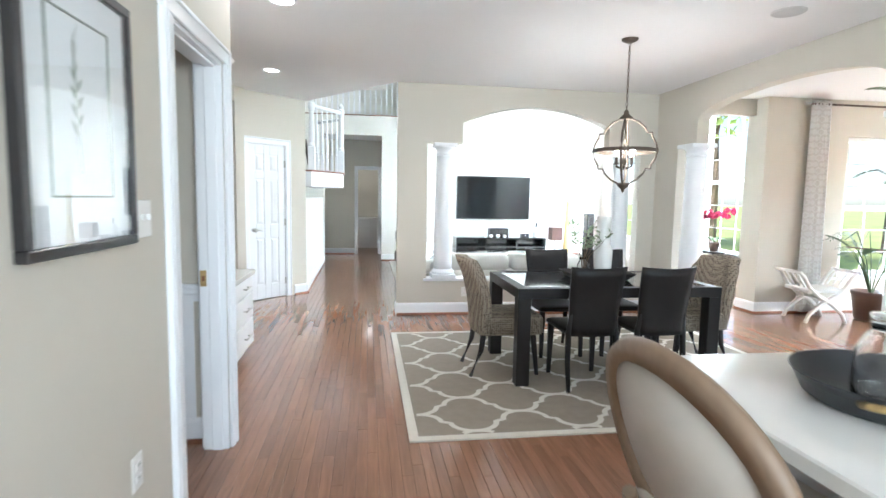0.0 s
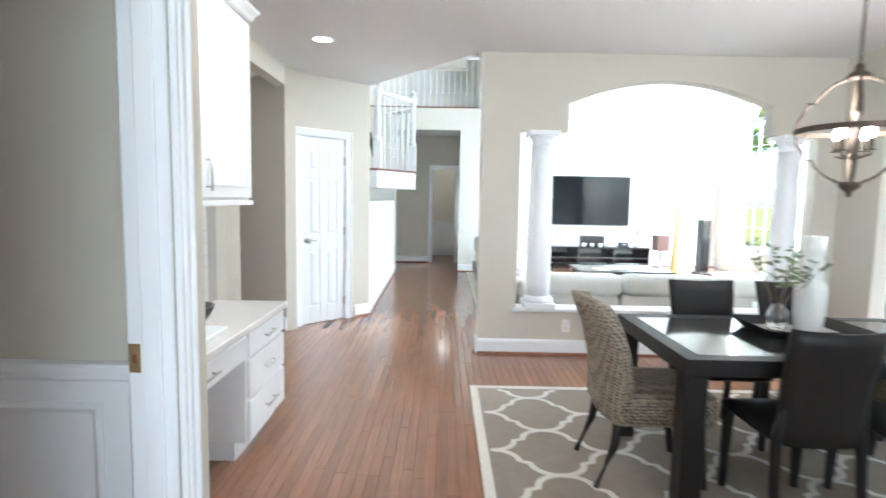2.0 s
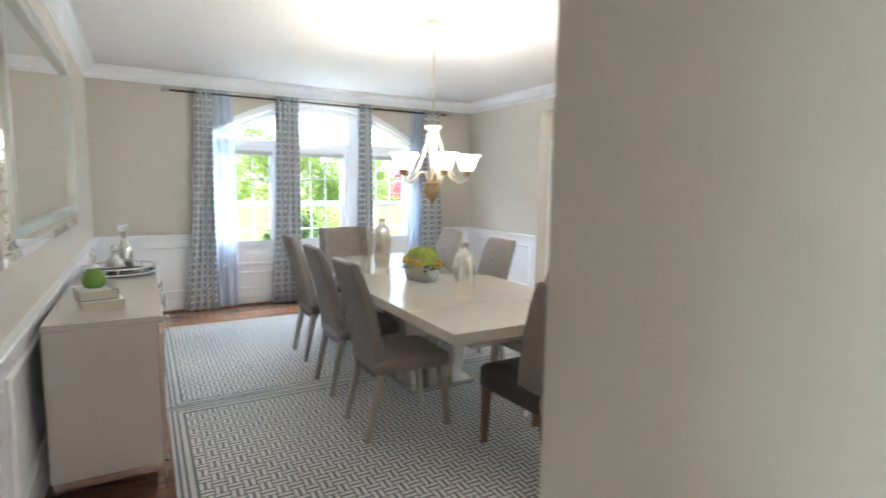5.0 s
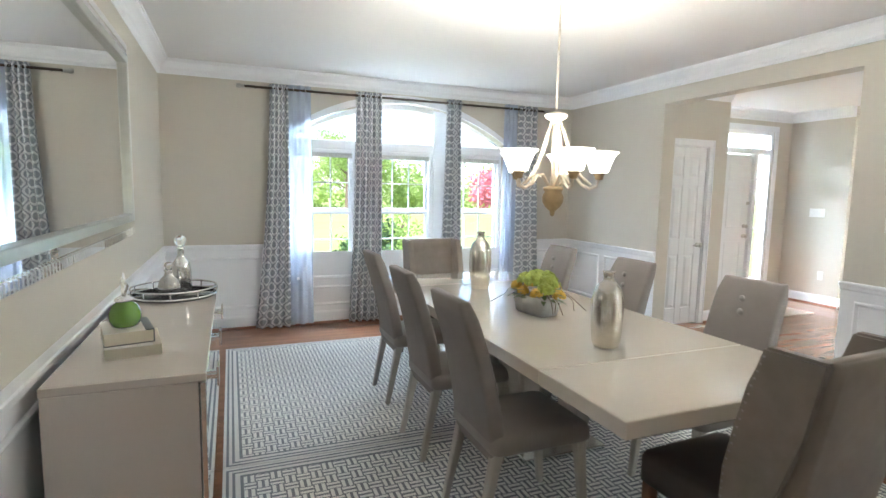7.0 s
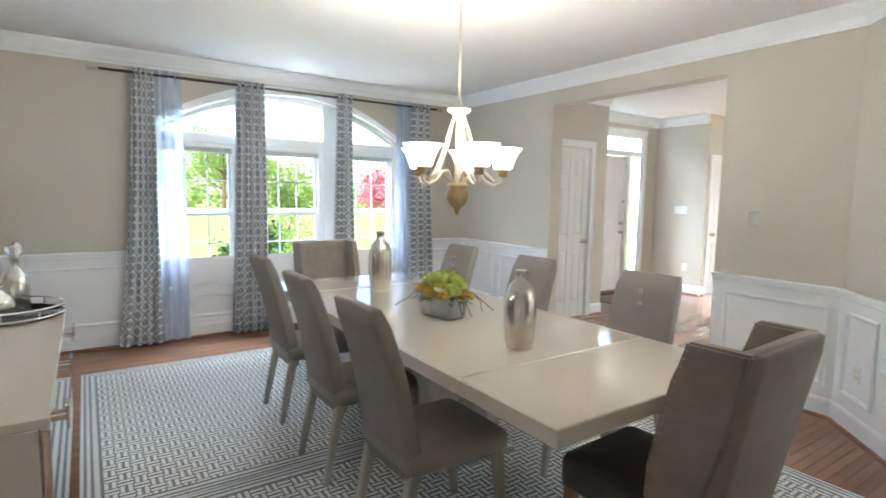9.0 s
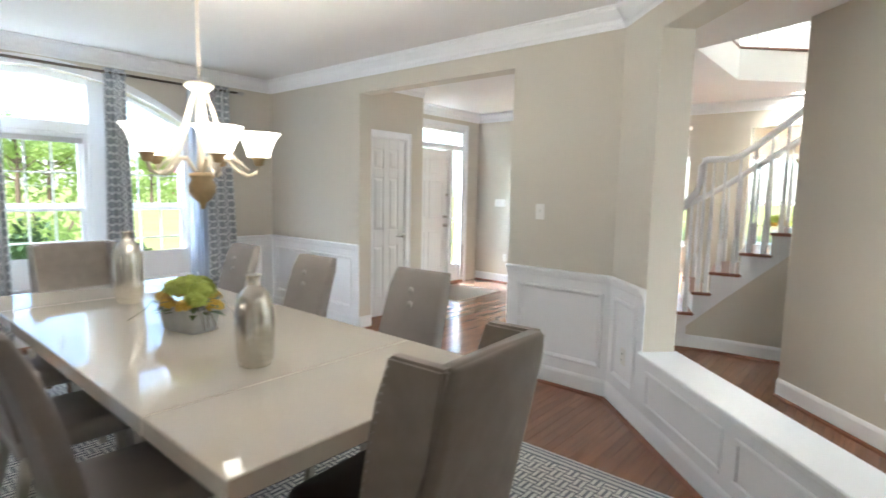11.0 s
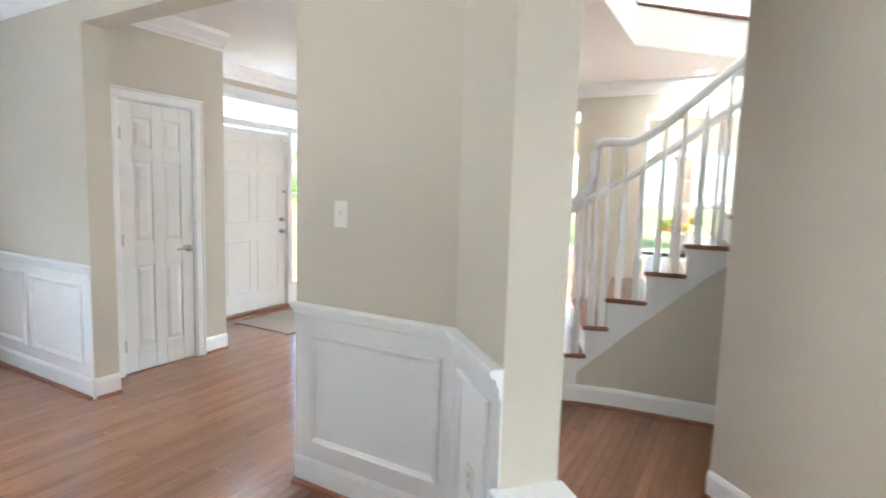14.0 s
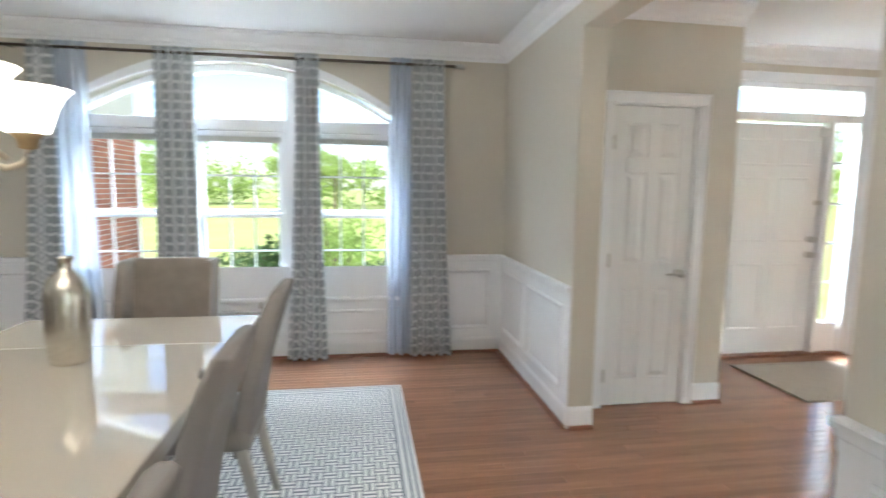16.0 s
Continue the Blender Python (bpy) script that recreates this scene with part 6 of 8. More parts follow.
# on the kitchen table
CERAMIC = mat("white_ceramic", (0.76, 0.75, 0.72), 0.25, vary=0.02, coat=0.3)
KT = KZ + 0.7305
ty = empty("serving_tray", pose(2.05, 4.68, KT, 0, 0, 0), "dark square tray with flared rim on the table", "tray")
bm = bmesh.new()
loft(bm, [[(a * s, b * s, z) for a, b in rounded(0.50, 0.36, 0.03, 2)] for z, s in ((0.0, 0.85), (0.004, 0.87), (0.05, 1.08), (0.054, 1.08), (0.012, 0.86), (0.008, 0.8))])
part("tray", bm, ESPRESSO, ty)
part("inlay", one_box((-0.2, -0.14, 0.0085), (0.2, 0.14, 0.0125)), CERAMIC, ty, "white inlay")
va = empty("ceramic_vase", pose(2.11, 4.70, KT + 0.013), "tall white ribbed ceramic vase", "vase")
part("body", turned([(0.055, 0), (0.066, 0.01), (0.074, 0.10), (0.078, 0.22), (0.072, 0.245), (0.058, 0.26), (0.054, 0.28), (0.056, 0.42), (0.058, 0.50), (0.050, 0.50), (0.048, 0.30)], 32), CERAMIC, va, "", True)
gv = empty("glass_vase", pose(1.93, 4.68, KT + 0.013), "clear glass vase holding leafy branches", "vase")
part("glass", turned([(0.03, 0), (0.05, 0.004), (0.055, 0.05), (0.05, 0.10), (0.03, 0.135), (0.035, 0.16), (0.031, 0.16), (0.026, 0.135), (0.046, 0.10), (0.05, 0.05), (0.045, 0.01), (0.0, 0.008)], 24), CLEAR, gv, "", True)
STEM_LEAF = mat("eucalyptus_leaf", (0.13, 0.17, 0.09), 0.5, vary=0.3, scale=20)
rng = random.Random(5)
bm, bl = bmesh.new(), bmesh.new()
for k in range(9):
    a = rng.random() * 6.28
    lean = rng.uniform(0.08, 0.24)
    top = rng.uniform(0.33, 0.50)
    pts = [Vector((0, 0, 0.02)), Vector((0.2 * lean * math.cos(a), 0.2 * lean * math.sin(a), 0.17)), Vector((0.6 * lean * math.cos(a), 0.6 * lean * math.sin(a), 0.7 * top)), Vector((lean * math.cos(a), lean * math.sin(a), top))]
    tube(bm, pts, [0.003, 0.003, 0.0022, 0.0012], 5)
    for j in range(12):
        s = 0.35 + 0.65 * j / 12
        q = pts[1].lerp(pts[3], s)
        d = Vector((rng.uniform(-1, 1), rng.uniform(-1, 1), rng.uniform(-0.2, 0.8))).normalized()
        w = d.orthogonal().normalized() * 0.012
        bl.faces.new([bl.verts.new(p) for p in (q, q + d * 0.022 + w, q + d * 0.046, q + d * 0.022 - w)])
part("branches", bm, BARK, gv)
part("leaves", bl, STEM_LEAF, gv)

# lantern pendant over the kitchen table
BRONZE = mat("rustic_bronze", (0.10, 0.075, 0.055), 0.5, 0.6, vary=0.3, scale=25)
pe = empty("lantern_pendant", pose(2.25, 4.685, 0), "rustic bronze quatrefoil lantern pendant with four lit bulbs", "pendant lamp")
part("canopy", turned([(0.0, H - 0.03), (0.03, H - 0.03), (0.062, H - 0.014), (0.068, H - 0.001), (0.0, H - 0.0005)], 24), BRONZE, pe, "", True)
part("chain", chain(bmesh.new(), H - 0.028, 2.13, r=0.014, wire=0.003), BRONZE, pe)
part("top_cap", turned([(0.008, 2.135), (0.02, 2.12), (0.022, 2.10), (0.05, 2.075), (0.06, 2.06), (0.0, 2.05)], 20), BRONZE, pe, "", True)
part("bottom_finial", turned([(0.0, 1.455), (0.012, 1.47), (0.014, 1.485), (0.045, 1.51), (0.055, 1.535), (0.0, 1.545)], 20), BRONZE, pe, "", True)
arc = [(0.05, 2.06), (0.11, 2.035), (0.165, 1.985), (0.185, 1.945), (0.225, 1.945), (0.228, 1.915), (0.262, 1.86), (0.278, 1.80), (0.262, 1.74), (0.228, 1.685), (0.225, 1.655), (0.185, 1.655), (0.165, 1.615), (0.11, 1.565), (0.05, 1.535)]
for k in range(4):
    a = radians(57 + 90 * k)
    part("rib", tube(bmesh.new(), [(r * math.cos(a), r * math.sin(a), z) for r, z in [(q * 0.92, w) for q, w in arc]], 0.0085, 6), BRONZE, pe)
ring = [(0.25 * math.cos(t), 0.25 * math.sin(t)) for t in (2 * math.pi * k / 40 for k in range(40))]
bm = bmesh.new()
loft(bm, [[(x * s, y * s, z) for x, y in ring] for s, z in ((1.0, 1.787), (1.0, 1.815), (0.97, 1.815), (0.97, 1.787), (1.0, 1.787))], False)
part("hoop", bm, BRONZE, pe)
part("stem", turned([(0.008, 2.06), (0.010, 1.80), (0.018, 1.70), (0.008, 1.66), (0.0, 1.64)], 10), BRONZE, pe, "", True)
FLAME = glow("bulb_flame", (1.0, 0.94, 0.85), 30.0)
for k in range(4):
    a = radians(90 * k + 20)
    x, y = 0.085 * math.cos(a), 0.085 * math.sin(a)
    arm = part("candle_arm", tube(bmesh.new(), [(0, 0, 1.69), (x * 0.5, y * 0.5, 1.66), (x, y, 1.675), (x, y, 1.70)], 0.006, 6), BRONZE, pe, "", True)
    part("candle", turned([(0.022, 1.695), (0.022, 1.70), (0.011, 1.70), (0.011, 1.755), (0.0, 1.756)], 12, Matrix.Translation((x, y, 0))), BRONZE, arm)
    part("bulb", turned([(0.008, 1.756), (0.016, 1.775), (0.013, 1.80), (0.0, 1.825)], 12, Matrix.Translation((x, y, 0))), FLAME, arm, "lit candle bulb", True)
lamp("lantern_light", "POINT", Matrix.Translation((2.25, 4.685, 1.90)), 14, 0.1, colour=WARM)

# ---- columns and sill of the divider ----


def column(x, y, z0, z1, r, label):
    root = empty("column", pose(x, y, 0), label, "column", "round columns")
    part("plinth", one_box((-r * 1.35, -r * 1.35, z0), (r * 1.35, r * 1.35, z0 + 0.05), 0.004), TRIM, root)
    part("base", turned([(r * 1.3, z0 + 0.05), (r * 1.34, z0 + 0.065), (r * 1.3, z0 + 0.085), (r * 1.12, z0 + 0.095), (r * 1.08, z0 + 0.11)], 32), TRIM, root, "", True)
    n = 12
    part("shaft", turned([(r * (1.04 - 0.16 * (k / n) ** 1.6), z0 + 0.11 + (z1 - z0 - 0.25) * k / n) for k in range(n + 1)], 32), TRIM, root, "", True)
    t = z1 - 0.14
    part("capital", turned([(r * 0.88, t), (r * 0.95, t + 0.008), (r * 0.95, t + 0.022), (r * 0.88, t + 0.03), (r * 0.88, t + 0.06), (r * 1.0, t + 0.075), (r * 1.18, t + 0.10)], 32), TRIM, root, "", True)
    part("abacus", one_box((-r * 1.28, -r * 1.28, z1 - 0.04), (r * 1.28, r * 1.28, z1), 0.004), TRIM, root)


structure("divider_sill", one_box((0.80, 6.665, 0.402), (3.515, 6.875, 0.435), 0.006), TRIM, "white painted sill on the low divider wall", "sill")
column(1.045, 6.77, 0.436, 2.028, 0.105, "white round column standing on the divider sill")
column(3.27, 6.77, 0.436, 2.028, 0.105, "white round column standing on the divider sill")
column(3.76, 5.99, 0.0, 2.028, 0.115, "white round column beside the sunroom arch")
column(3.76, 3.57, 0.0, 2.028, 0.115, "white round column beside the sunroom arch")

# ---- desk nook ----
QUARTZ = mat("white_marble_counter", (0.78, 0.765, 0.74), 0.16, vary=0.05, scale=3, coat=0.4)
CAB = mat("white_cabinet_paint", (0.84, 0.84, 0.845), 0.35, vary=0.01, scale=5)
dk = empty("desk_cabinet", pose(-0.84, 3.63, 0), "white built-in desk with drawers and bar pulls", "desk")
part("carcass", boxes([((-0.44, 1.0, 0.10), (-0.02, 1.62, 0.70)), ((-0.42, 1.0, 0.0), (-0.08, 1.62, 0.10))], 0.003), CAB, dk)
part("back_panel", one_box((-0.435, 0.0, 0.0), (-0.42, 1.0, 0.70)), CAB, dk)
for z0, z1, y0, y1 in ((0.565, 0.69, 1.015, 1.605), (0.345, 0.55, 1.015, 1.605), (0.11, 0.33, 1.015, 1.605), (0.57, 0.69, 0.02, 0.985)):
    d = part("drawer", one_box((-0.02, y0, z0), (0.0, y1, z1), 0.005), CAB, dk)
    ym, zm = (y0 + y1) / 2, (z0 + z1) / 2
    bm = tube(bmesh.new(), [(0.001, ym - 0.065, zm), (0.028, ym - 0.065, zm)], 0.005, 6)
    tube(bm, [(0.001, ym + 0.065, zm), (0.028, ym + 0.065, zm)], 0.005, 6)
    tube(bm, [(0.028, ym - 0.09, zm), (0.028, ym + 0.09, zm)], 0.006, 8)
    part("handle", bm, NICKEL, d, "brushed nickel bar pull", True)
tagged(part("desk_countertop", one_box((-1.278, 3.625, 0.702), (-0.825, 5.27, 0.742), 0.004), QUARTZ), "pale marble desk countertop on the drawers", "countertop")
uc = empty("wall_cabinet", pose(-0.975, 3.63, 0), "white wall cabinet with bar pulls over the desk", "cabinet")
part("body", one_box((-0.30, 0.0, 1.385), (-0.02, 1.46, 2.40), 0.003), CAB, uc)
part("light_rail", one_box((-0.30, 0.0, 1.355), (0.0, 1.48, 1.384), 0.004), CAB, uc)
for y0, y1, hy in ((0.01, 0.80, 0.05), (0.81, 1.455, 0.857)):
    d = part("door", one_box((-0.018, y0, 1.395), (0.0, y1, 2.39), 0.004), CAB, uc)
    part("door_panel", boxes([((0.0005, y0 + 0.06, 1.455), (0.006, y0 + 0.075, 2.33)), ((0.0005, y1 - 0.075, 1.455), (0.006, y1 - 0.06, 2.33)), ((0.0005, y0 + 0.075, 1.455), (0.006, y1 - 0.075, 1.47)), ((0.0005, y0 + 0.075, 2.315), (0.006, y1 - 0.075, 2.33))], 0.002), CAB, d)
    bm = tube(bmesh.new(), [(0.028, hy, 1.43), (0.028, hy, 1.60)], 0.006, 8)
    for z in (1.45, 1.58):
        tube(bm, [(0.0, hy, z), (0.028, hy, z)], 0.005, 6)
    part("handle", bm, NICKEL, d, "brushed nickel bar pull", True)
bm = bmesh.new()
loft(bm, [[(-0.30, -0.0, z), (o, 0.0, z), (o, 1.46 + o, z), (-0.30, 1.46 + o, z)] for o, z in ((0.0, 2.40), (0.012, 2.41), (0.02, 2.43), (0.04, 2.455), (0.045, 2.47))])
part("cornice", bm, CAB, uc)
TILE = mat("backsplash_tile", (0.80, 0.79, 0.76), 0.2, vary=0.04, scale=12, coat=0.3)
bs = structure("backsplash", one_box((-1.279, 3.63, 0.745), (-1.274, 5.27, 1.35)), MORTAR, "white tiled backsplash over the desk", "backsplash")
_bm = one_box((0, 0.0, 0), (0.007, 0.148, 0.073), 0.0015)
_tile = mesh(_bm, "tile")
_tile.materials.append(TILE)
for j in range(8):
    for i in range(11):
        y = 3.632 + 0.15 * i - (0.0 if j % 2 else 0.0)
        if y + 0.148 > 5.272:
            continue
        ob = new("tile", _tile)
        ob.location = (-1.2738, y, 0.747 + 0.075 * j)
        ob.parent = bs
bw = empty("patterned_bowl", pose(-1.02, 4.35, 0.744), "black and white patterned bowl on a pale tray", "bowl")
CHECK = mat("black_white_glaze", (0.06, 0.06, 0.06), 0.25, vary=0.1, coat=0.4)
part("tray", one_box((-0.12, -0.17, 0), (0.12, 0.17, 0.018), 0.004), TRIM, bw)
part("bowl", turned([(0.04, 0.019), (0.05, 0.03), (0.10, 0.10), (0.125, 0.15), (0.12, 0.15), (0.09, 0.10), (0.04, 0.035), (0.0, 0.03)], 28), CHECK, bw, "", True)

# ---- island, stool and tray ----
ISLAND = mat("island_grey_paint", (0.36, 0.37, 0.38), 0.45, vary=0.02)
MARBLE = mat("white_veined_marble", (0.80, 0.785, 0.76), 0.12, vary=0.07, scale=2.2, coat=0.5)
tagged(part("island_countertop", one_box((0.96, -1.6, 0.875), (2.35, 1.99, 0.915), 0.005), MARBLE), "white veined marble island countertop", "countertop")
isl = empty("kitchen_island", pose(1.75, 0.2, 0), "grey painted kitchen island under the marble", "island")
part("body", one_box((-0.40, -1.7, 0.09), (0.5, 1.72, 0.874), 0.004), ISLAND, isl)
part("plinth", one_box((-0.36, -1.66, 0.0), (0.46, 1.66, 0.09)), ISLAND, isl)
for k in range(4):
    part("side_panel", one_box((-0.412, -1.62 + 0.83 * k, 0.14), (-0.4, -0.87 + 0.83 * k, 0.82), 0.006), ISLAND, isl)
OAK_STOOL = mat("weathered_oak", (0.20, 0.135, 0.085), 0.5, vary=0.25, scale=8, stretch=(4, 4, 1))
LINEN = mat("beige_linen", (0.50, 0.46, 0.41), 0.9, vary=0.06, scale=20, bump=0.4, bump_scale=700)


def oval_stool():
    """Faces +y; the origin lies under the back."""
    root = empty("bar_stool", Matrix.Identity(4), "oak bar stool with an oval linen back", "stool", "island stools")
    rim = []
    for k in range(40):
        t = 2 * math.pi * k / 40
        rim.append(Vector((0.27 * math.cos(t), -0.06 * math.sin(t) + 0.0 - 0.035 * (math.cos(t) ** 2) * -1, 0.85 + 0.222 * math.sin(t))))
    bm = bmesh.new()
    n = len(rim)
    sections = []
    for k, p in enumerate(rim):
        d = (rim[(k + 1) % n] - rim[k - 1]).normalized()
        o = (p - Vector((0, p.y, 0.85))).normalized()
        f = d.cross(o).normalized()
        sections.append([p + o * a + f * b for a, b in ((-0.03, -0.02), (0.016, -0.02), (0.026, 0.0), (0.016, 0.02), (-0.03, 0.02))])
    made = [[bm.verts.new(v) for v in s] for s in sections]
    for k in range(n):
        for i in range(5):
            bm.faces.new((made[k][i], made[k][(i + 1) % 5], made[(k + 1) % n][(i + 1) % 5], made[(k + 1) % n][i]))
    part("back_frame", bm, OAK_STOOL, root, "", True)
    bm = bmesh.new()
    front = [bm.verts.new(p * 1.0 + Vector((-p.x * 0.09, 0.014, -(p.z - 0.85) * 0.09))) for p in rim]
    back = [bm.verts.new(p * 1.0 + Vector((-p.x * 0.09, -0.014, -(p.z - 0.85) * 0.09))) for p in rim]
    for ring, y in ((front, 0.035), (back, -0.022)):
        c0 = bm.verts.new((0, y, 0.85))
        for k in range(n):
            bm.faces.new((ring[k], ring[(k + 1) % n], c0))
    for k in range(n):
        bm.faces.new((front[k], front[(k + 1) % n], back[(k + 1) % n], back[k]))
    part("back_pad", bm, LINEN, root, "beige linen back pad", True)
    part("seat", pad(0.46, 0.44, 0.60, 0.69, 0.08, 0.02, 0.25), LINEN, root, "beige linen seat", True)
    part("seat_frame", one_box((-0.22, 0.04, 0.545), (0.22, 0.46, 0.60), 0.01), OAK_STOOL, root)
    for x in (-0.19, 0.19):
        part("leg", tube(bmesh.new(), [(x, 0.45, 0.58), (x * 1.03, 0.46, 0.0)], [0.025, 0.016], 10), OAK_STOOL, root)
        part("leg", tube(bmesh.new(), [(x * 0.8, 0.0, 0.68), (x, 0.06, 0.55), (x * 1.03, -0.02, 0.0)], [0.018, 0.025, 0.016], 10), OAK_STOOL, root)
    part("footrest", tube(bmesh.new(), [(-0.19, 0.455, 0.2), (0.19, 0.455, 0.2), (0.19, 0.01, 0.2), (-0.19, 0.01, 0.2)], 0.012, 8, True), OAK_STOOL, root)
    return root


st = oval_stool()
st.matrix_basis = pose(0.79, 1.515, 0.0, 0, 0, -86)
BLACK = mat("black_matt_metal", (0.028, 0.030, 0.034), 0.38, vary=0.1)
tray = empty("round_tray", pose(1.41, 1.56, 0.9155, 0, 0, -45), "round black metal tray with brass handles", "tray")
part("tray", turned([(0.0, 0.0), (0.195, 0.0), (0.21, 0.01), (0.235, 0.065), (0.24, 0.066), (0.236, 0.06), (0.206, 0.014), (0.0, 0.006)], 48), BLACK, tray, "", True)
part("handle", tube(bmesh.new(), [(-0.09, -0.205, 0.04), (-0.07, -0.245, 0.05), (0.0, -0.26, 0.055), (0.07, -0.245, 0.05), (0.09, -0.205, 0.04)], 0.009, 8), BRASS, tray, "brass tray handle", True)
bt = empty("glass_bottle", pose(1.32, 1.535, 0.922), "clear glass bottle with a metal cap", "bottle")
part("glass", turned([(0.05, 0), (0.062, 0.008), (0.065, 0.05), (0.062, 0.13), (0.05, 0.16), (0.036, 0.18), (0.036, 0.19), (0.032, 0.19), (0.032, 0.178), (0.046, 0.157), (0.058, 0.13), (0.061, 0.05), (0.055, 0.012), (0.0, 0.012)], 32), CLEAR, bt, "", True)
part("cap", turned([(0.038, 0.19), (0.039, 0.215), (0.036, 0.218), (0.0, 0.218)], 24), CHROME, bt, "silver screw cap", True)

# ---- wall picture, switches, outlets ----
FRAME_BLACK = mat("black_picture_frame", (0.022, 0.02, 0.02), 0.35, vary=0.2, scale=15, stretch=(1, 1, 6))
MOUNT = mat("picture_mount", (0.74, 0.75, 0.75), 0.6, vary=0.01)
INK = mat("botanical_ink", (0.20, 0.23, 0.19), 0.8, vary=0.2, scale=30)
ART_GLASS = glass_mat("picture_glass", (1, 1, 1), 0.0, 1.45)
pic = empty("framed_picture", pose(-0.5995, 2.015, 1.58, 0, 0, 90), "black framed botanical print behind glass", "picture")
pw, ph = 0.275, 0.352
for lo, hi in (((-pw, -0.03, -ph), (pw, 0, -ph + 0.028)), ((-pw, -0.03, ph - 0.028), (pw, 0, ph)), ((-pw, -0.03, -ph + 0.028), (-pw + 0.028, 0, ph - 0.028)), ((pw - 0.028, -0.03, -ph + 0.028), (pw, 0, ph - 0.028))):
    part("frame", one_box(lo, hi, 0.003), FRAME_BLACK, pic)
part("mount", one_box((-pw + 0.028, -0.012, -ph + 0.028), (pw - 0.028, -0.004, ph - 0.028)), MOUNT, pic)
part("print_window", boxes([((-0.15, -0.0165, -0.21), (0.15, -0.0125, -0.205)), ((-0.15, -0.0165, 0.235), (0.15, -0.0125, 0.24)), ((-0.15, -0.0165, -0.205), (-0.145, -0.0125, 0.235)), ((0.145, -0.0165, -0.205), (0.15, -0.0125, 0.235))]), INK, pic, "grey bevel round the print")
bm = bmesh.new()
tube(bm, [(-0.01, -0.0135, -0.15), (-0.02, -0.0135, 0.0), (-0.03, -0.0135, 0.18)], 0.0022, 5)
for k in range(12):
    z, s = -0.06 + 0.022 * k, 1 if k % 2 else -1
    x = -0.02
    w = 0.012 if k > 6 else 0.03
    bm.faces.new([bm.verts.new(p) for p in ((x, -0.0135, z), (x + s * w * 0.6, -0.0135, z + 0.02), (x + s * w, -0.0135, z + 0.045), (x + s * w * 0.35, -0.0135, z + 0.03))])
part("botanical_drawing", bm, INK, pic)
part("glass", one_box((-pw + 0.028, -0.026, -ph + 0.028), (pw - 0.028, -0.023, ph - 0.028)), ART_GLASS, pic).visible_shadow = False


def wall_plate(name, m, w, h, label, category, toggles=1, outlet=False):
    root = empty(name, m, label, category, "wall plates")
    part("plate", one_box((-w / 2, -0.006, -h / 2), (w / 2, 0, h / 2), 0.003), PLATE, root)
    for k in range(toggles):
        x = (k - (toggles - 1) / 2) * 0.046
        if outlet:
            for z in (-0.02, 0.02):
                sock = part("socket", one_box((x - 0.016, -0.009, z - 0.013), (x + 0.016, -0.0065, z + 0.013), 0.003), PLATE, root)
                part("slots", boxes([((x - 0.007, -0.0095, z - 0.004), (x - 0.005, -0.009, z + 0.006)), ((x + 0.005, -0.0095, z - 0.004), (x + 0.007, -0.009, z + 0.006))]), FRAME_BLACK, sock)
        else:
            part("toggle", one_box((x - 0.005, -0.018, -0.006), (x + 0.005, -0.0062, 0.014), 0.002), PLATE, root)


wall_plate("light_switch", pose(-0.5998, 2.376, 1.30, 0, 0, 90), 0.165, 0.125, "white triple light switch beside the doorway", "switch", 3)
wall_plate("outlet", pose(-0.5998, 2.28, 0.48, 0, 0, 90), 0.075, 0.118, "white wall outlet low on the wall", "outlet", 1, True)
wall_plate("light_switch", pose(-3.808, DN - 0.0002, 1.323), 0.075, 0.12, "white single dimmer switch on the wall", "switch", 1)
wall_plate("light_switch", pose(-6.57, 10.7798, 1.285), 0.21, 0.12, "white four gang switch in the foyer", "switch", 4)
wall_plate("outlet", pose(-6.45, 10.7798, 0.41), 0.075, 0.118, "white outlet with a plugged freshener", "outlet", 1, True)
_mm, _ = run((-3.215, DN), (-1.38, 5.425))
wall_plate("outlet", _mm @ pose(0.26, -0.0065, 0.40), 0.07, 0.115, "white outlet in the wainscot panel", "outlet", 1, True)
wall_plate("outlet", pose(1.30, 6.6998, 0.27), 0.075, 0.118, "white outlet on the divider wall", "outlet", 1, True)
wall_plate("outlet", pose(-1.2665, 4.75, 1.10, 0, 0, 90), 0.12, 0.118, "white double outlet in the backsplash", "outlet", 2, True)


def downlight(x, y, z=H):
    root = empty("recessed_light", pose(x, y, z), "lit round recessed ceiling light", "ceiling light", "recessed lights")
    part("trim_ring", turned([(0.095, -0.001), (0.095, -0.006), (0.075, -0.009), (0.072, -0.001)], 28), TRIM, root, "", True)
    part("lens", turned([(0.0, -0.0045), (0.071, -0.0045), (0.071, -0.0015), (0.0, -0.0015)], 24), WARM_BULB, root, "glowing lens")


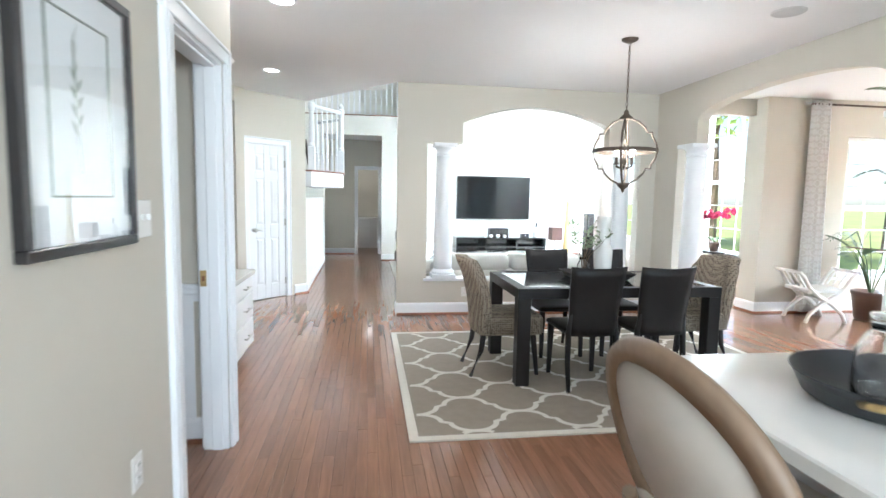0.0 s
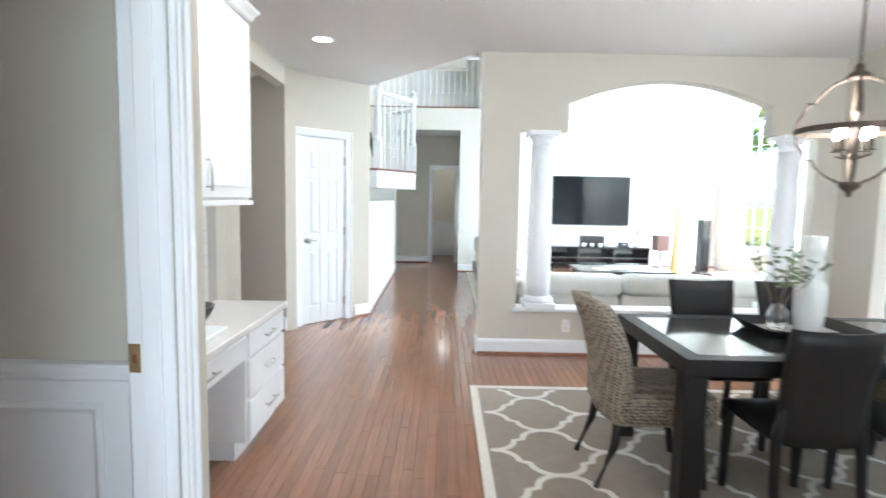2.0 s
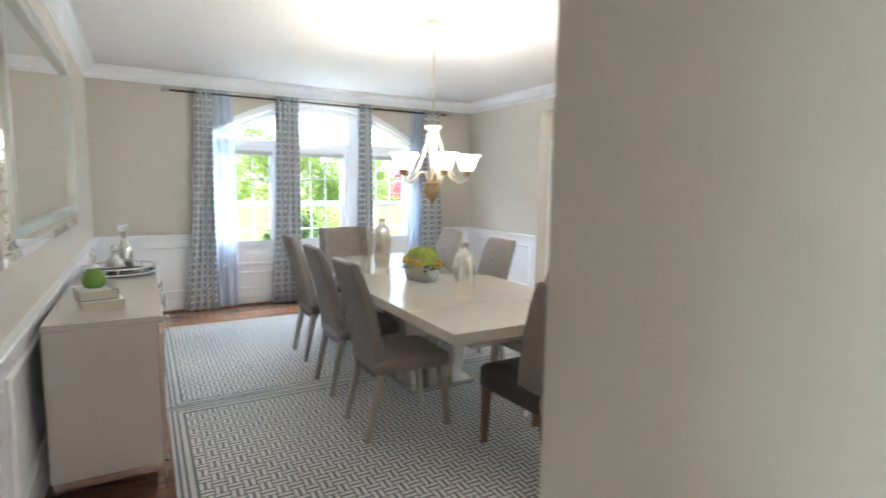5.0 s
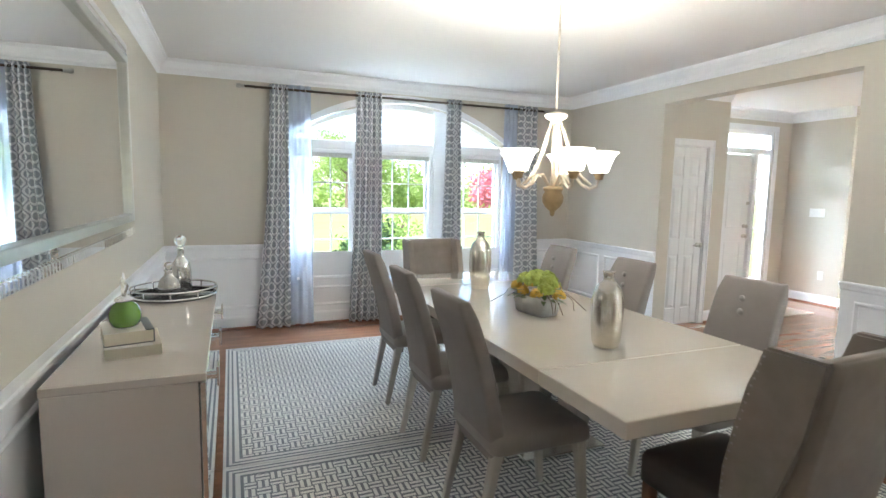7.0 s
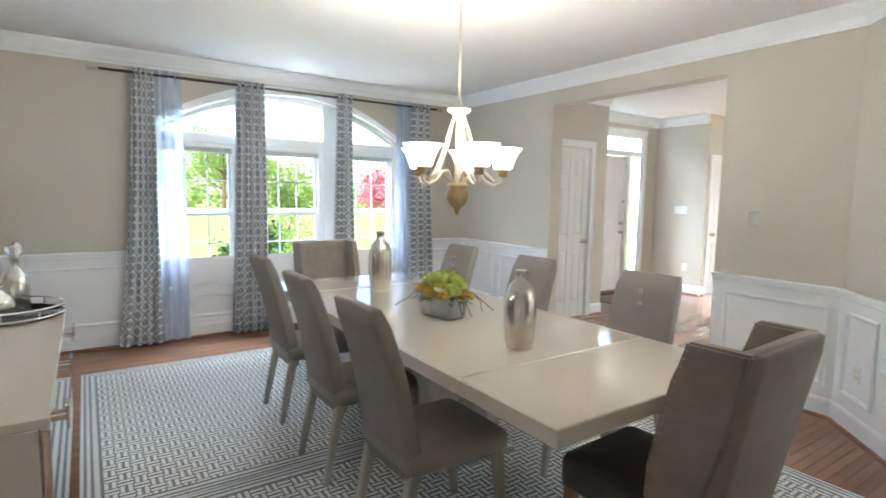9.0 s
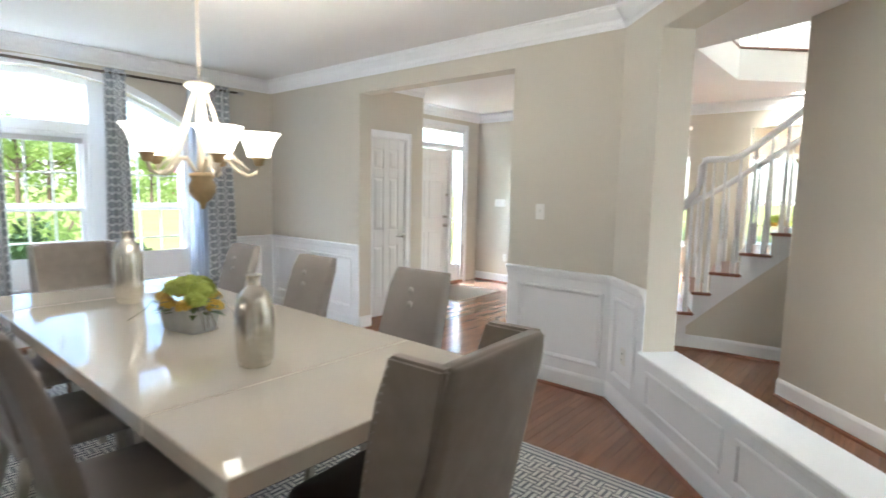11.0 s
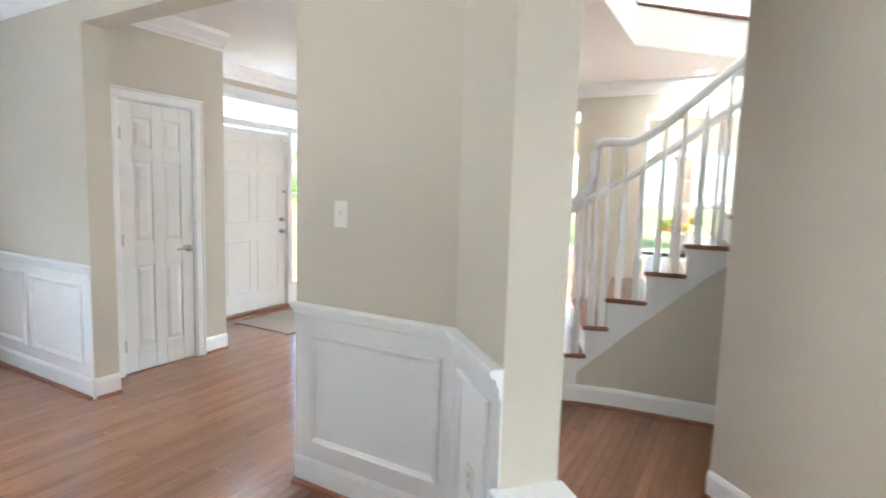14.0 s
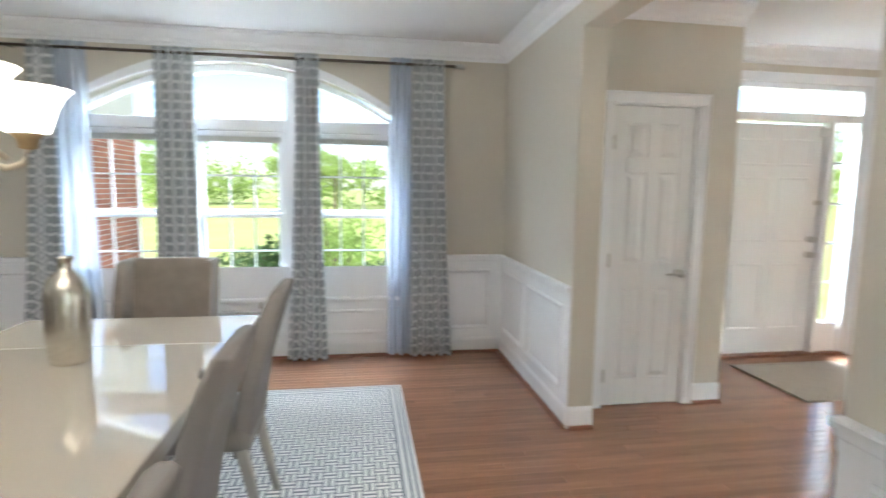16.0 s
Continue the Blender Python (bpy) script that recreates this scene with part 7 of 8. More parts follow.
for x, y in ((-0.86, 6.42), (-0.43, 4.35), (-2.69, 11.3), (1.6, -0.4), (0.6, 0.4)):
    downlight(x, y)
sp = empty("ceiling_speaker", pose(3.0, 3.9, H), "round white flush ceiling speaker", "speaker")
part("grille", turned([(0.0, -0.008), (0.10, -0.008), (0.108, -0.003), (0.108, -0.0005), (0, -0.0005)], 32), mat("speaker_grille", (0.56, 0.55, 0.54), 0.6, vary=0.05, bump=0.4, bump_scale=400), sp, "", True)
lamp("hall_downlight", "AREA", look((-0.86, 6.42, H - 0.02), (-0.86, 6.42, 0)), 3, 0.14, 0.14, WARM)
lamp("stair_downlight", "AREA", look((-2.69, 11.3, H - 0.02), (-2.69, 11.3, 0)), 6, 0.14, 0.14, WARM)
lamp("kitchen_downlight", "AREA", look((-0.43, 4.35, H - 0.02), (-0.43, 4.35, 0)), 10, 0.14, 0.14, WARM)

# ---- stairs ----
TREAD = mat("red_oak_tread", (0.20, 0.07, 0.038), 0.3, vary=0.2, scale=8, stretch=(6, 1, 1), coat=0.2)
HANDRAIL = TRIM
# outer edge of each tread: x, y, z of its nosing, climbing to the east
STEPS = [(-3.50, 8.80, 0.165), (-3.35, 8.93, 0.36), (-3.14, 9.02, 0.56), (-3.01, 9.07, 0.76), (-2.78, 9.11, 0.96), (-2.555, 9.14, 1.155), (-2.31, 9.16, 1.35), (-2.06, 9.18, 1.545)]
stairs = empty("staircase", pose(0, 0, 0), "curved white staircase with red oak treads and turned balusters", "staircase", kind="structure")
WIDE = 1.05


def baluster(bm, x, y, z0, z1, r=0.019):
    h = z1 - z0
    box(bm, (x - r, y - r, z0), (x + r, y + r, z0 + h * 0.26))
    lathe(bm, [(r * 0.9, z0 + h * 0.26), (r * 1.1, z0 + h * 0.28), (r * 0.7, z0 + h * 0.31), (r * 1.0, z0 + h * 0.42), (r * 0.75, z0 + h * 0.7), (r * 0.55, z1)], 8, Matrix.Translation((x, y, 0)))
    return bm


# near handrail: x, y, z along its run, with a gooseneck over the fourth tread
RAIL_NEAR = [(-3.56, 8.80, 1.06), (-3.40, 8.91, 1.22), (-3.24, 8.99, 1.41), (-3.17, 9.02, 1.50), (-3.15, 9.03, 1.58), (-3.147, 9.032, 1.74), (-3.13, 9.035, 1.79), (-3.09, 9.05, 1.80), (-2.92, 9.09, 1.80), (-2.83, 9.11, 1.84), (-2.71, 9.13, 1.93), (-2.43, 9.16, 2.18), (-1.80, 9.20, 2.74)]


def rail_z(x):
    for (x0, _, z0), (x1, _, z1) in zip(RAIL_NEAR, RAIL_NEAR[1:]):
        if x0 <= x <= x1:
            return z0 + (z1 - z0) * (x - x0) / (x1 - x0)
    return RAIL_NEAR[0][2] if x < RAIL_NEAR[0][0] else RAIL_NEAR[-1][2]


for k, (x, y, z) in enumerate(STEPS):
    nx, ny = (STEPS[k + 1][0], STEPS[k + 1][1]) if k + 1 < len(STEPS) else (x + 0.26, y + 0.04)
    d = Vector((nx - x, ny - y, 0)).normalized()
    s = Vector((-d.y, d.x, 0))
    a, b = Vector((x, y, 0)) - d * 0.02, Vector((nx, ny, 0)) + d * 0.015
    out = -s * 0.03
    corners = [a + out, b + out, b + s * WIDE, a + s * WIDE]
    bm = bmesh.new()
    lo = [bm.verts.new((p.x, p.y, z - 0.03)) for p in corners]
    hi = [bm.verts.new((p.x, p.y, z)) for p in corners]
    bm.faces.new(lo)
    bm.faces.new(hi)
    for i in range(4):
        bm.faces.new((lo[i], lo[(i + 1) % 4], hi[(i + 1) % 4], hi[i]))
    bmesh.ops.bevel(bm, geom=bm.edges[:], offset=0.008, segments=2, affect="EDGES")
    part("tread", bm, TREAD, stairs, "red oak tread with rounded nosing")
    bm = bmesh.new()
    z_low = max(0.0, z - 0.42)
    base = [Vector((x, y, 0)), Vector((nx, ny, 0)), Vector((nx, ny, 0)) + s * WIDE, Vector((x, y, 0)) + s * WIDE]
    lo = [bm.verts.new((p.x, p.y, z_low if i in (0, 3) else max(0.0, z - 0.22))) for i, p in enumerate(base)]
    hi = [bm.verts.new((p.x, p.y, z - 0.031)) for p in base]
    bm.faces.new(lo)
    bm.faces.new(hi)
    for i in range(4):
        bm.faces.new((lo[i], lo[(i + 1) % 4], hi[(i + 1) % 4], hi[i]))
    part("riser", bm, TRIM, stairs, "white stringer and riser")
    for side, off in (("near", 0.01), ("far", WIDE - 0.06)):
        for f in (0.25, 0.75):
            p = Vector((x, y, 0)).lerp(Vector((nx, ny, 0)), f) + s * off
            zr = rail_z(p.x) - 0.02 if side == "near" else z + 0.86 + 0.19 * (f - 0.5)
            part("baluster", baluster(bmesh.new(), p.x, p.y, z, zr), TRIM, stairs)
# wall under the flight
bm = bmesh.new()
path = [(-3.36, 8.88), (-3.16, 8.95), (-2.9, 9.01), (-2.4, 9.06), (-1.7, 9.10)]
heights = [0.02, 0.24, 0.50, 0.97, 1.50]
for (p, h0), (q, h1) in zip(zip(path, heights), zip(path[1:], heights[1:])):
    bm.faces.new([bm.verts.new(v) for v in ((p[0], p[1] + 0.06, 0), (q[0], q[1] + 0.06, 0), (q[0], q[1] + 0.06, h1), (p[0], p[1] + 0.06, h0))])
    bm.faces.new([bm.verts.new(v) for v in ((p[0], p[1] + 0.16, 0), (p[0], p[1] + 0.16, h0), (q[0], q[1] + 0.16, h1), (q[0], q[1] + 0.16, 0))])
structure("wall_under_stairs", bm, WALL, "greige wall under the curved stairs", "wall")
for p, q in zip(path, path[1:]):
    skirting((p[0], p[1] + 0.06), (q[0], q[1] + 0.06))
part("handrail", tube(bmesh.new(), RAIL_NEAR, 0.03, 10), HANDRAIL, stairs, "white painted handrail with a gooseneck", True)
pts = []
for k, (x, y, z) in enumerate(STEPS):
    nx, ny = (STEPS[k + 1][0], STEPS[k + 1][1]) if k + 1 < len(STEPS) else (x + 0.26, y + 0.04)
    d = Vector((nx - x, ny - y, 0)).normalized()
    p = Vector((x, y, 0)) + Vector((-d.y, d.x, 0)) * (WIDE - 0.06)
    pts.append((p.x, p.y, z + 0.80))
part("handrail", tube(bmesh.new(), pts, 0.032, 10), HANDRAIL, stairs, "white painted handrail", True)
x, y, z = STEPS[0]
bm = bmesh.new()
box(bm, (x - 0.05, y - 0.05, 0.155), (x + 0.05, y + 0.05, 0.55), 0.005)
lathe(bm, [(0.045, 0.55), (0.05, 0.57), (0.035, 0.60), (0.045, 0.72), (0.032, 0.95), (0.05, 0.97), (0.05, 0.99), (0.0, 1.0)], 16, Matrix.Translation((x, y, 0)))
part("newel_post", bm, TRIM, stairs)
bm = bmesh.new()
prism(bm, [(0.26 * math.cos(t) - 3.52, 0.26 * math.sin(t) + 8.92) for t in (2 * math.pi * k / 24 for k in range(24))], 0.03, Matrix.Translation((0, 0, 0.138)))
part("bullnose_tread", bm, TREAD, stairs, "rounded red oak starting tread")
bm = bmesh.new()
prism(bm, [(0.23 * math.cos(t) - 3.52, 0.23 * math.sin(t) + 8.92) for t in (2 * math.pi * k / 24 for k in range(24))], 0.137, Matrix.Identity(4))
part("bullnose_riser", bm, TRIM, stairs)

# landing that juts over the hall, with its balustrade
land = empty("stair_landing", pose(0, 0, 0), "white stair landing with turned balusters over the hall", "landing", kind="structure")
outline = [(-0.80, 8.42), (-0.66, 8.42), (-0.24, 9.06), (-0.26, 9.75), (-0.80, 10.3)]
part("landing_box", prism(bmesh.new(), outline, 0.21, Matrix.Translation((0, 0, 1.53))), TRIM, land)
part("landing_nosing", prism(bmesh.new(), [(-0.82, 8.405), (-0.652, 8.40), (-0.22, 9.055), (-0.24, 9.77), (-0.82, 10.33)], 0.022, Matrix.Translation((0, 0, 1.741))), TREAD, land, "red oak landing nosing")
edge = [(-0.66, 8.45), (-0.27, 9.06), (-0.29, 9.74), (-0.72, 10.2)]
for (p, q) in zip(edge, edge[1:]):
    n = max(2, int((Vector(q) - Vector(p)).length / 0.11))
    for k in range(n + (1 if q == edge[-1] else 0)):
        c_ = Vector(p).lerp(Vector(q), k / n)
        part("baluster", baluster(bmesh.new(), c_.x, c_.y, 1.764, 2.66), TRIM, land)
part("handrail", tube(bmesh.new(), [(x, y, 2.68) for x, y in edge], 0.03, 8), TRIM, land, "white painted handrail", True)
for x, y in edge[:2]:
    bm = bmesh.new()
    box(bm, (x - 0.05, y - 0.05, 1.764), (x + 0.05, y + 0.05, 2.1), 0.005)
    lathe(bm, [(0.045, 2.1), (0.05, 2.12), (0.035, 2.16), (0.045, 2.30), (0.032, 2.6), (0.052, 2.66), (0.052, 2.72), (0.03, 2.74), (0.04, 2.78), (0.0, 2.83)], 14, Matrix.Translation((x, y, 0)))
    part("newel_post", bm, TRIM, land)
part("wall_handrail", tube(bmesh.new(), [(-0.735, 8.28, 2.17), (-0.74, 8.6, 2.02), (-0.76, 9.4, 1.70)], 0.026, 8), ROD, land, "dark wooden wall handrail", True)


def railing(name, p, q, z, label, step=0.11, height=0.92):
    root = empty(name, pose(0, 0, 0), label, "railing", kind="structure")
    a, b = Vector(p), Vector(q)
    n = int((b - a).length / step)
    for k in range(n + 1):
        c_ = a.lerp(b, k / n)
        part("baluster", baluster(bmesh.new(), c_.x, c_.y, z, z + height), TRIM, root)
    part("handrail", tube(bmesh.new(), [(*a, z + height), (*b, z + height)], 0.03, 8), TRIM, root)
    m, length = run(a, b)
    bm = bmesh.new()
    box(bm, (0, -0.06, z - 0.022), (length, 0.06, z - 0.001), 0.005, m)
    part("floor_nosing", bm, TREAD, root, "red oak nosing")


structure("bridge_floor", one_box((-1.38, 12.352, 2.81), (0.826, 14.39, 3.115)), CEIL, "upstairs bridge floor", "floor")
railing("bridge_railing", (-1.3, 12.22), (0.78, 12.22), 3.145, "white upstairs bridge railing with turned balusters")
railing("stairwell_railing", (-3.19, 8.62), (-3.19, 10.15), 3.045, "white upstairs stairwell railing")
railing("stairwell_railing", (-3.18, 10.17), (-1.72, 11.56), 3.045, "white upstairs stairwell railing")
sd = panel_door("door_5", (-0.082, 13.498), (0.398, 13.498), 2.04, "open white door into the washroom", SIX, "left", BRASS)
for o in list(sd.children_recursive):
    if o.name.split(".")[0] in ("leaf", "raised_panel", "knob", "hinge"):
        bpy.data.objects.remove(o)
vn = empty("washroom_vanity", pose(0.2, 15.25, 0), "white washroom vanity cabinet with twin doors", "vanity")
part("body", one_box((-0.45, -0.25, 0.09), (0.45, 0.24, 0.80), 0.004), CAB, vn)
part("top", one_box((-0.47, -0.27, 0.80), (0.47, 0.24, 0.84), 0.005), QUARTZ, vn)
for x in (-0.44, 0.01):
    part("door", one_box((x, -0.268, 0.13), (x + 0.43, -0.251, 0.77), 0.004), CAB, vn)
part("plinth", one_box((-0.43, -0.2, 0.0), (0.43, 0.24, 0.09)), CAB, vn)
# added point lamp with no fixture, brightens the washroom behind the doorway
lamp("washroom_light", "POINT", Matrix.Translation((0.2, 14.6, 2.3)), 4.0, 0.12, colour=WARM)

# ---- great room ----
SCREEN = mat("tv_screen", (0.012, 0.014, 0.016), 0.06, vary=0.0)
tv = empty("television", pose(3.30, 13.6195, 1.42), "large flat black television on the wall", "television")
part("bezel", one_box((-0.94, -0.055, -0.535), (0.94, 0, 0.535), 0.006), BLACK, tv)
part("screen", one_box((-0.92, -0.058, -0.515), (0.92, -0.0555, 0.515)), SCREEN, tv, "dark glossy screen")
GLOSS_BLACK = mat("black_gloss_lacquer", (0.012, 0.012, 0.013), 0.12, vary=0.05, coat=0.6)
tc_ = empty("media_console", pose(3.38, 13.2, 0), "low black gloss media console", "console")
part("top", one_box((-1.12, -0.25, 0.42), (1.12, 0.25, 0.46), 0.004), GLOSS_BLACK, tc_)
for x in (-1.12, -0.4, 0.36, 1.08):
    part("upright", one_box((x, -0.24, 0.06), (x + 0.04, 0.24, 0.419), 0.003), GLOSS_BLACK, tc_)
part("shelf", one_box((-1.08, -0.23, 0.22), (1.08, 0.23, 0.245)), GLOSS_BLACK, tc_)
part("plinth", one_box((-1.10, -0.22, 0.0), (1.10, 0.22, 0.06)), GLOSS_BLACK, tc_)
part("back", one_box((-1.08, 0.22, 0.07), (1.08, 0.235, 0.415)), GLOSS_BLACK, tc_)
for k in range(5):
    ob = empty("tealight_holder", pose(2.95 + 0.17 * k, 12.99, 0.46 if k % 2 else 0.46), "small white tealight holder on the console", "candle holder", "tealight holders")
    part("cup", turned([(0.035, 0.0), (0.04, 0.01), (0.045, 0.07), (0.04, 0.07), (0.035, 0.015), (0.0, 0.012)], 16), CERAMIC, ob, "", True)
cs = empty("centre_speaker", pose(3.35, 13.22, 0.46), "black centre speaker on the console", "speaker")
part("body", one_box((-0.24, -0.12, 0.0), (0.24, 0.12, 0.22), 0.01), BLACK, cs)
part("grille", one_box((-0.225, -0.126, 0.012), (0.225, -0.121, 0.208), 0.002), GLOSS_BLACK, cs)
rt = empty("router", pose(4.02, 13.2, 0.46), "small black box on the console", "router")
part("body", one_box((-0.1, -0.07, 0), (0.1, 0.07, 0.09), 0.008), BLACK, rt)
part("light", one_box((-0.02, -0.073, 0.04), (0.02, -0.0705, 0.05)), PLATE, rt)
wb = empty("white_bottle", pose(4.30, 13.15, 0.46), "white bottle with a dark neck on the console", "bottle")
part("body", turned([(0.07, 0), (0.075, 0.02), (0.075, 0.18), (0.05, 0.22), (0.025, 0.25)], 20), CERAMIC, wb, "", True)
part("neck", turned([(0.022, 0.25), (0.02, 0.36), (0.024, 0.37), (0.0, 0.371)], 14), BLACK, wb, "", True)
LAMP_RED = mat("brown_lamp_shade", (0.16, 0.09, 0.075), 0.7, vary=0.1)
tl = empty("table_lamp", pose(4.78, 13.1, 0.0), "square brown shaded lamp on a slim stand", "lamp")
part("stand", tube(bmesh.new(), [(0, 0, 0.01), (0, 0, 0.42)], 0.03, 10), NICKEL, tl)
part("base", turned([(0.12, 0), (0.12, 0.012), (0.03, 0.02), (0, 0.02)], 20), NICKEL, tl)
part("shade", one_box((-0.14, -0.14, 0.40), (0.14, 0.14, 0.72), 0.01), LAMP_RED, tl)
GOLDLAMP = mat("golden_woven_lamp", (0.50, 0.38, 0.16), 0.6, vary=0.25, scale=30, stretch=(1, 1, 4))
fl_ = empty("floor_lamp", pose(4.85, 12.5, 0), "tall slim golden floor lamp flaring to its foot", "lamp")
part("body", turned([(0.13, 0.0), (0.125, 0.02), (0.09, 0.3), (0.06, 0.7), (0.05, 1.1), (0.055, 1.36), (0.0, 1.365)], 20), GOLDLAMP, fl_, "", True)
part("cap", turned([(0.05, 1.366), (0.03, 1.40), (0.0, 1.41)], 16), CERAMIC, fl_, "", True)
ts = empty("tower_speaker", pose(5.38, 12.5, 0), "tall black tower loudspeaker", "speaker", "tower speakers")
part("cabinet", one_box((-0.085, -0.13, 0.03), (0.085, 0.13, 1.09), 0.02, 2), BLACK, ts)
part("grille", one_box((-0.07, -0.138, 0.08), (0.07, -0.131, 1.05), 0.002), GLOSS_BLACK, ts)
part("base", one_box((-0.12, -0.17, 0.0), (0.12, 0.17, 0.029), 0.004), BLACK, ts)
copy_thing(ts, pose(1.25, 13.1, 0))
SOFA = mat("off_white_sofa_fabric", (0.66, 0.64, 0.60), 0.9, vary=0.05, scale=6, bump=0.3, bump_scale=400)
SOFA_BASE = mat("grey_sofa_base", (0.30, 0.29, 0.27), 0.85, vary=0.06)
CUSHION = mat("white_cushion", (0.74, 0.73, 0.71), 0.9, vary=0.04, bump=0.3, bump_scale=400)
so = empty("sectional_sofa", pose(0, 0, 0), "low off-white sectional sofa with loose back cushions", "sofa")
for lo, hi in (((1.02, 7.25, 0.06), (5.0, 8.25, 0.26)), ((0.72, 8.26, 0.06), (1.72, 11.8, 0.26)), ((4.0, 8.26, 0.06), (5.0, 9.4, 0.26))):
    part("base", one_box(lo, hi, 0.02, 2), SOFA_BASE, so)
for lo, hi in (((1.06, 7.30, 0.26), (2.0, 8.22, 0.46)), ((2.02, 7.30, 0.26), (2.98, 8.22, 0.46)), ((3.0, 7.30, 0.26), (3.96, 8.22, 0.46)), ((3.98, 7.30, 0.26), (4.96, 9.36, 0.46)), ((0.76, 8.30, 0.26), (1.68, 9.44, 0.46)), ((0.76, 9.46, 0.26), (1.68, 10.6, 0.46)), ((0.76, 10.62, 0.26), (1.68, 11.76, 0.46))):
    part("seat_cushion", one_box(lo, hi, 0.06, 3), SOFA, so, "", True)
for lo, hi in (((1.05, 7.27, 0.44), (2.02, 7.56, 0.66)), ((2.05, 7.27, 0.44), (3.0, 7.56, 0.66)), ((3.02, 7.27, 0.44), (3.96, 7.56, 0.66)), ((0.73, 8.35, 0.44), (1.02, 9.5, 0.72)), ((0.73, 9.52, 0.44), (1.02, 10.6, 0.72)), ((0.73, 10.62, 0.44), (1.02, 11.76, 0.72))):
    part("back_cushion", one_box(lo, hi, 0.07, 3), SOFA, so, "", True)
for x, y, a in ((4.35, 7.6, 12), (4.72, 7.75, -20), (1.25, 8.6, 70), (1.3, 9.0, 95)):
    th = empty("throw_pillow", pose(x, y, 0.47, -62, 0, a), "white square throw pillow leaning on the sofa", "pillow", "throw pillows")
    bm = bmesh.new()
    n = 8
    grid = {}
    for side in (1, -1):
        for i in range(n + 1):
            for j in range(n + 1):
                u, v = -1 + 2 * i / n, -1 + 2 * j / n
                puff = 0.075 * (1 - abs(u) ** 2.5) * (1 - abs(v) ** 2.5)
                grid[side, i, j] = bm.verts.new((u * 0.22 * (1 - 0.06 * (1 - v * v)), 0.2 + v * 0.22 * (1 - 0.06 * (1 - u * u)), side * puff + 0.07))
        for i in range(n):
            for j in range(n):
                bm.faces.new((grid[side, i, j], grid[side, i + 1, j], grid[side, i + 1, j + 1], grid[side, i, j + 1]))
    bmesh.ops.remove_doubles(bm, verts=bm.verts[:], dist=0.0008)
    part("cover", bm, CUSHION, th, "", True)
ct = empty("coffee_table", pose(2.95, 10.2, 0), "low black coffee table with papers on it", "table")
part("top", one_box((-0.7, -0.45, 0.33), (0.7, 0.45, 0.37), 0.006), GLOSS_BLACK, ct)
for x in (-0.62, 0.62):
    for y in (-0.38, 0.38):
        part("leg", one_box((x - 0.04, y - 0.04, 0), (x + 0.04, y + 0.04, 0.329), 0.003), GLOSS_BLACK, ct)
for k, (x, y, a) in enumerate(((2.6, 10.0, 10), (2.85, 10.15, -5), (3.1, 10.0, 14), (3.25, 10.3, 0))):
    pp = empty("magazine", pose(x, y, 0.37, 0, 0, a), "white magazine lying on the coffee table", "magazine", "magazines")
    part("pages", one_box((-0.1, -0.14, 0), (0.1, 0.14, 0.008), 0.001), PAPER, pp)
RUG_GREAT = mat("pale_great_room_rug", (0.60, 0.58, 0.54), 0.95, vary=0.08, scale=10, bump=0.4, bump_scale=300)
gr = empty("area_rug", pose(0, 0, 0), "pale plush rug under the sofa", "rug")
part("pile", one_box((0.62, 7.0, 0.001), (5.4, 11.95, 0.016), 0.004), RUG_GREAT, gr)
for o in (so,):
    o.location.z = 0.0

# ---- orchid, sunroom bench and plants ----
POT = mat("brown_glazed_pot", (0.10, 0.06, 0.045), 0.35, vary=0.2, scale=10)
ORCHID = mat("magenta_orchid", (0.60, 0.03, 0.13), 0.5, vary=0.2, scale=40)
stand = empty("plant_stand", pose(5.55, 8.1, 0), "slim dark plant stand by the window", "plant stand")
part("top", turned([(0.16, 0.60), (0.16, 0.63), (0.0, 0.63)], 24), ESPRESSO, stand)
part("pole", tube(bmesh.new(), [(0, 0, 0.02), (0, 0, 0.60)], 0.022, 10), ESPRESSO, stand)
part("foot", turned([(0.15, 0.0), (0.15, 0.015), (0.03, 0.03), (0.0, 0.03)], 24), ESPRESSO, stand)
orc = empty("orchid", pose(5.55, 8.1, 0.632), "red orchid in a dark pot on the stand", "plant")
part("pot", turned([(0.06, 0), (0.085, 0.13), (0.09, 0.14), (0.08, 0.14), (0.06, 0.1), (0, 0.1)], 20), POT, orc, "", True)
bm = bmesh.new()
tube(bm, [(0, 0, 0.1), (0.03, 0.0, 0.35), (-0.02, 0.05, 0.55), (-0.14, 0.14, 0.62)], 0.005, 6)
tube(bm, [(0, 0, 0.1), (-0.03, 0.0, 0.33), (0.05, -0.05, 0.5), (0.18, -0.12, 0.58)], 0.005, 6)
part("stems", bm, GREEN_LEAF, orc)
rng = random.Random(12)
bm = bmesh.new()
for k in range(16):
    u = k / 15
    bloom(bm, (0.2 - 0.36 * u + rng.uniform(-0.03, 0.03), -0.14 + 0.28 * u, 0.58 + rng.uniform(-0.07, 0.07)), 0.012, 5, 0.045)
part("blossoms", bm, ORCHID, orc)
bm = bmesh.new()
for a in (0.4, 1.6, 2.9, 4.1, 5.3):
    o, s = Vector((math.cos(a), math.sin(a), 0)), Vector((-math.sin(a), math.cos(a), 0))
    bm.faces.new([bm.verts.new(p) for p in (Vector((0, 0, 0.13)), o * 0.1 + s * 0.035 + Vector((0, 0, 0.22)), o * 0.2 + Vector((0, 0, 0.17)), o * 0.1 - s * 0.035 + Vector((0, 0, 0.22)))])
part("leaves", bm, GREEN_LEAF, orc)

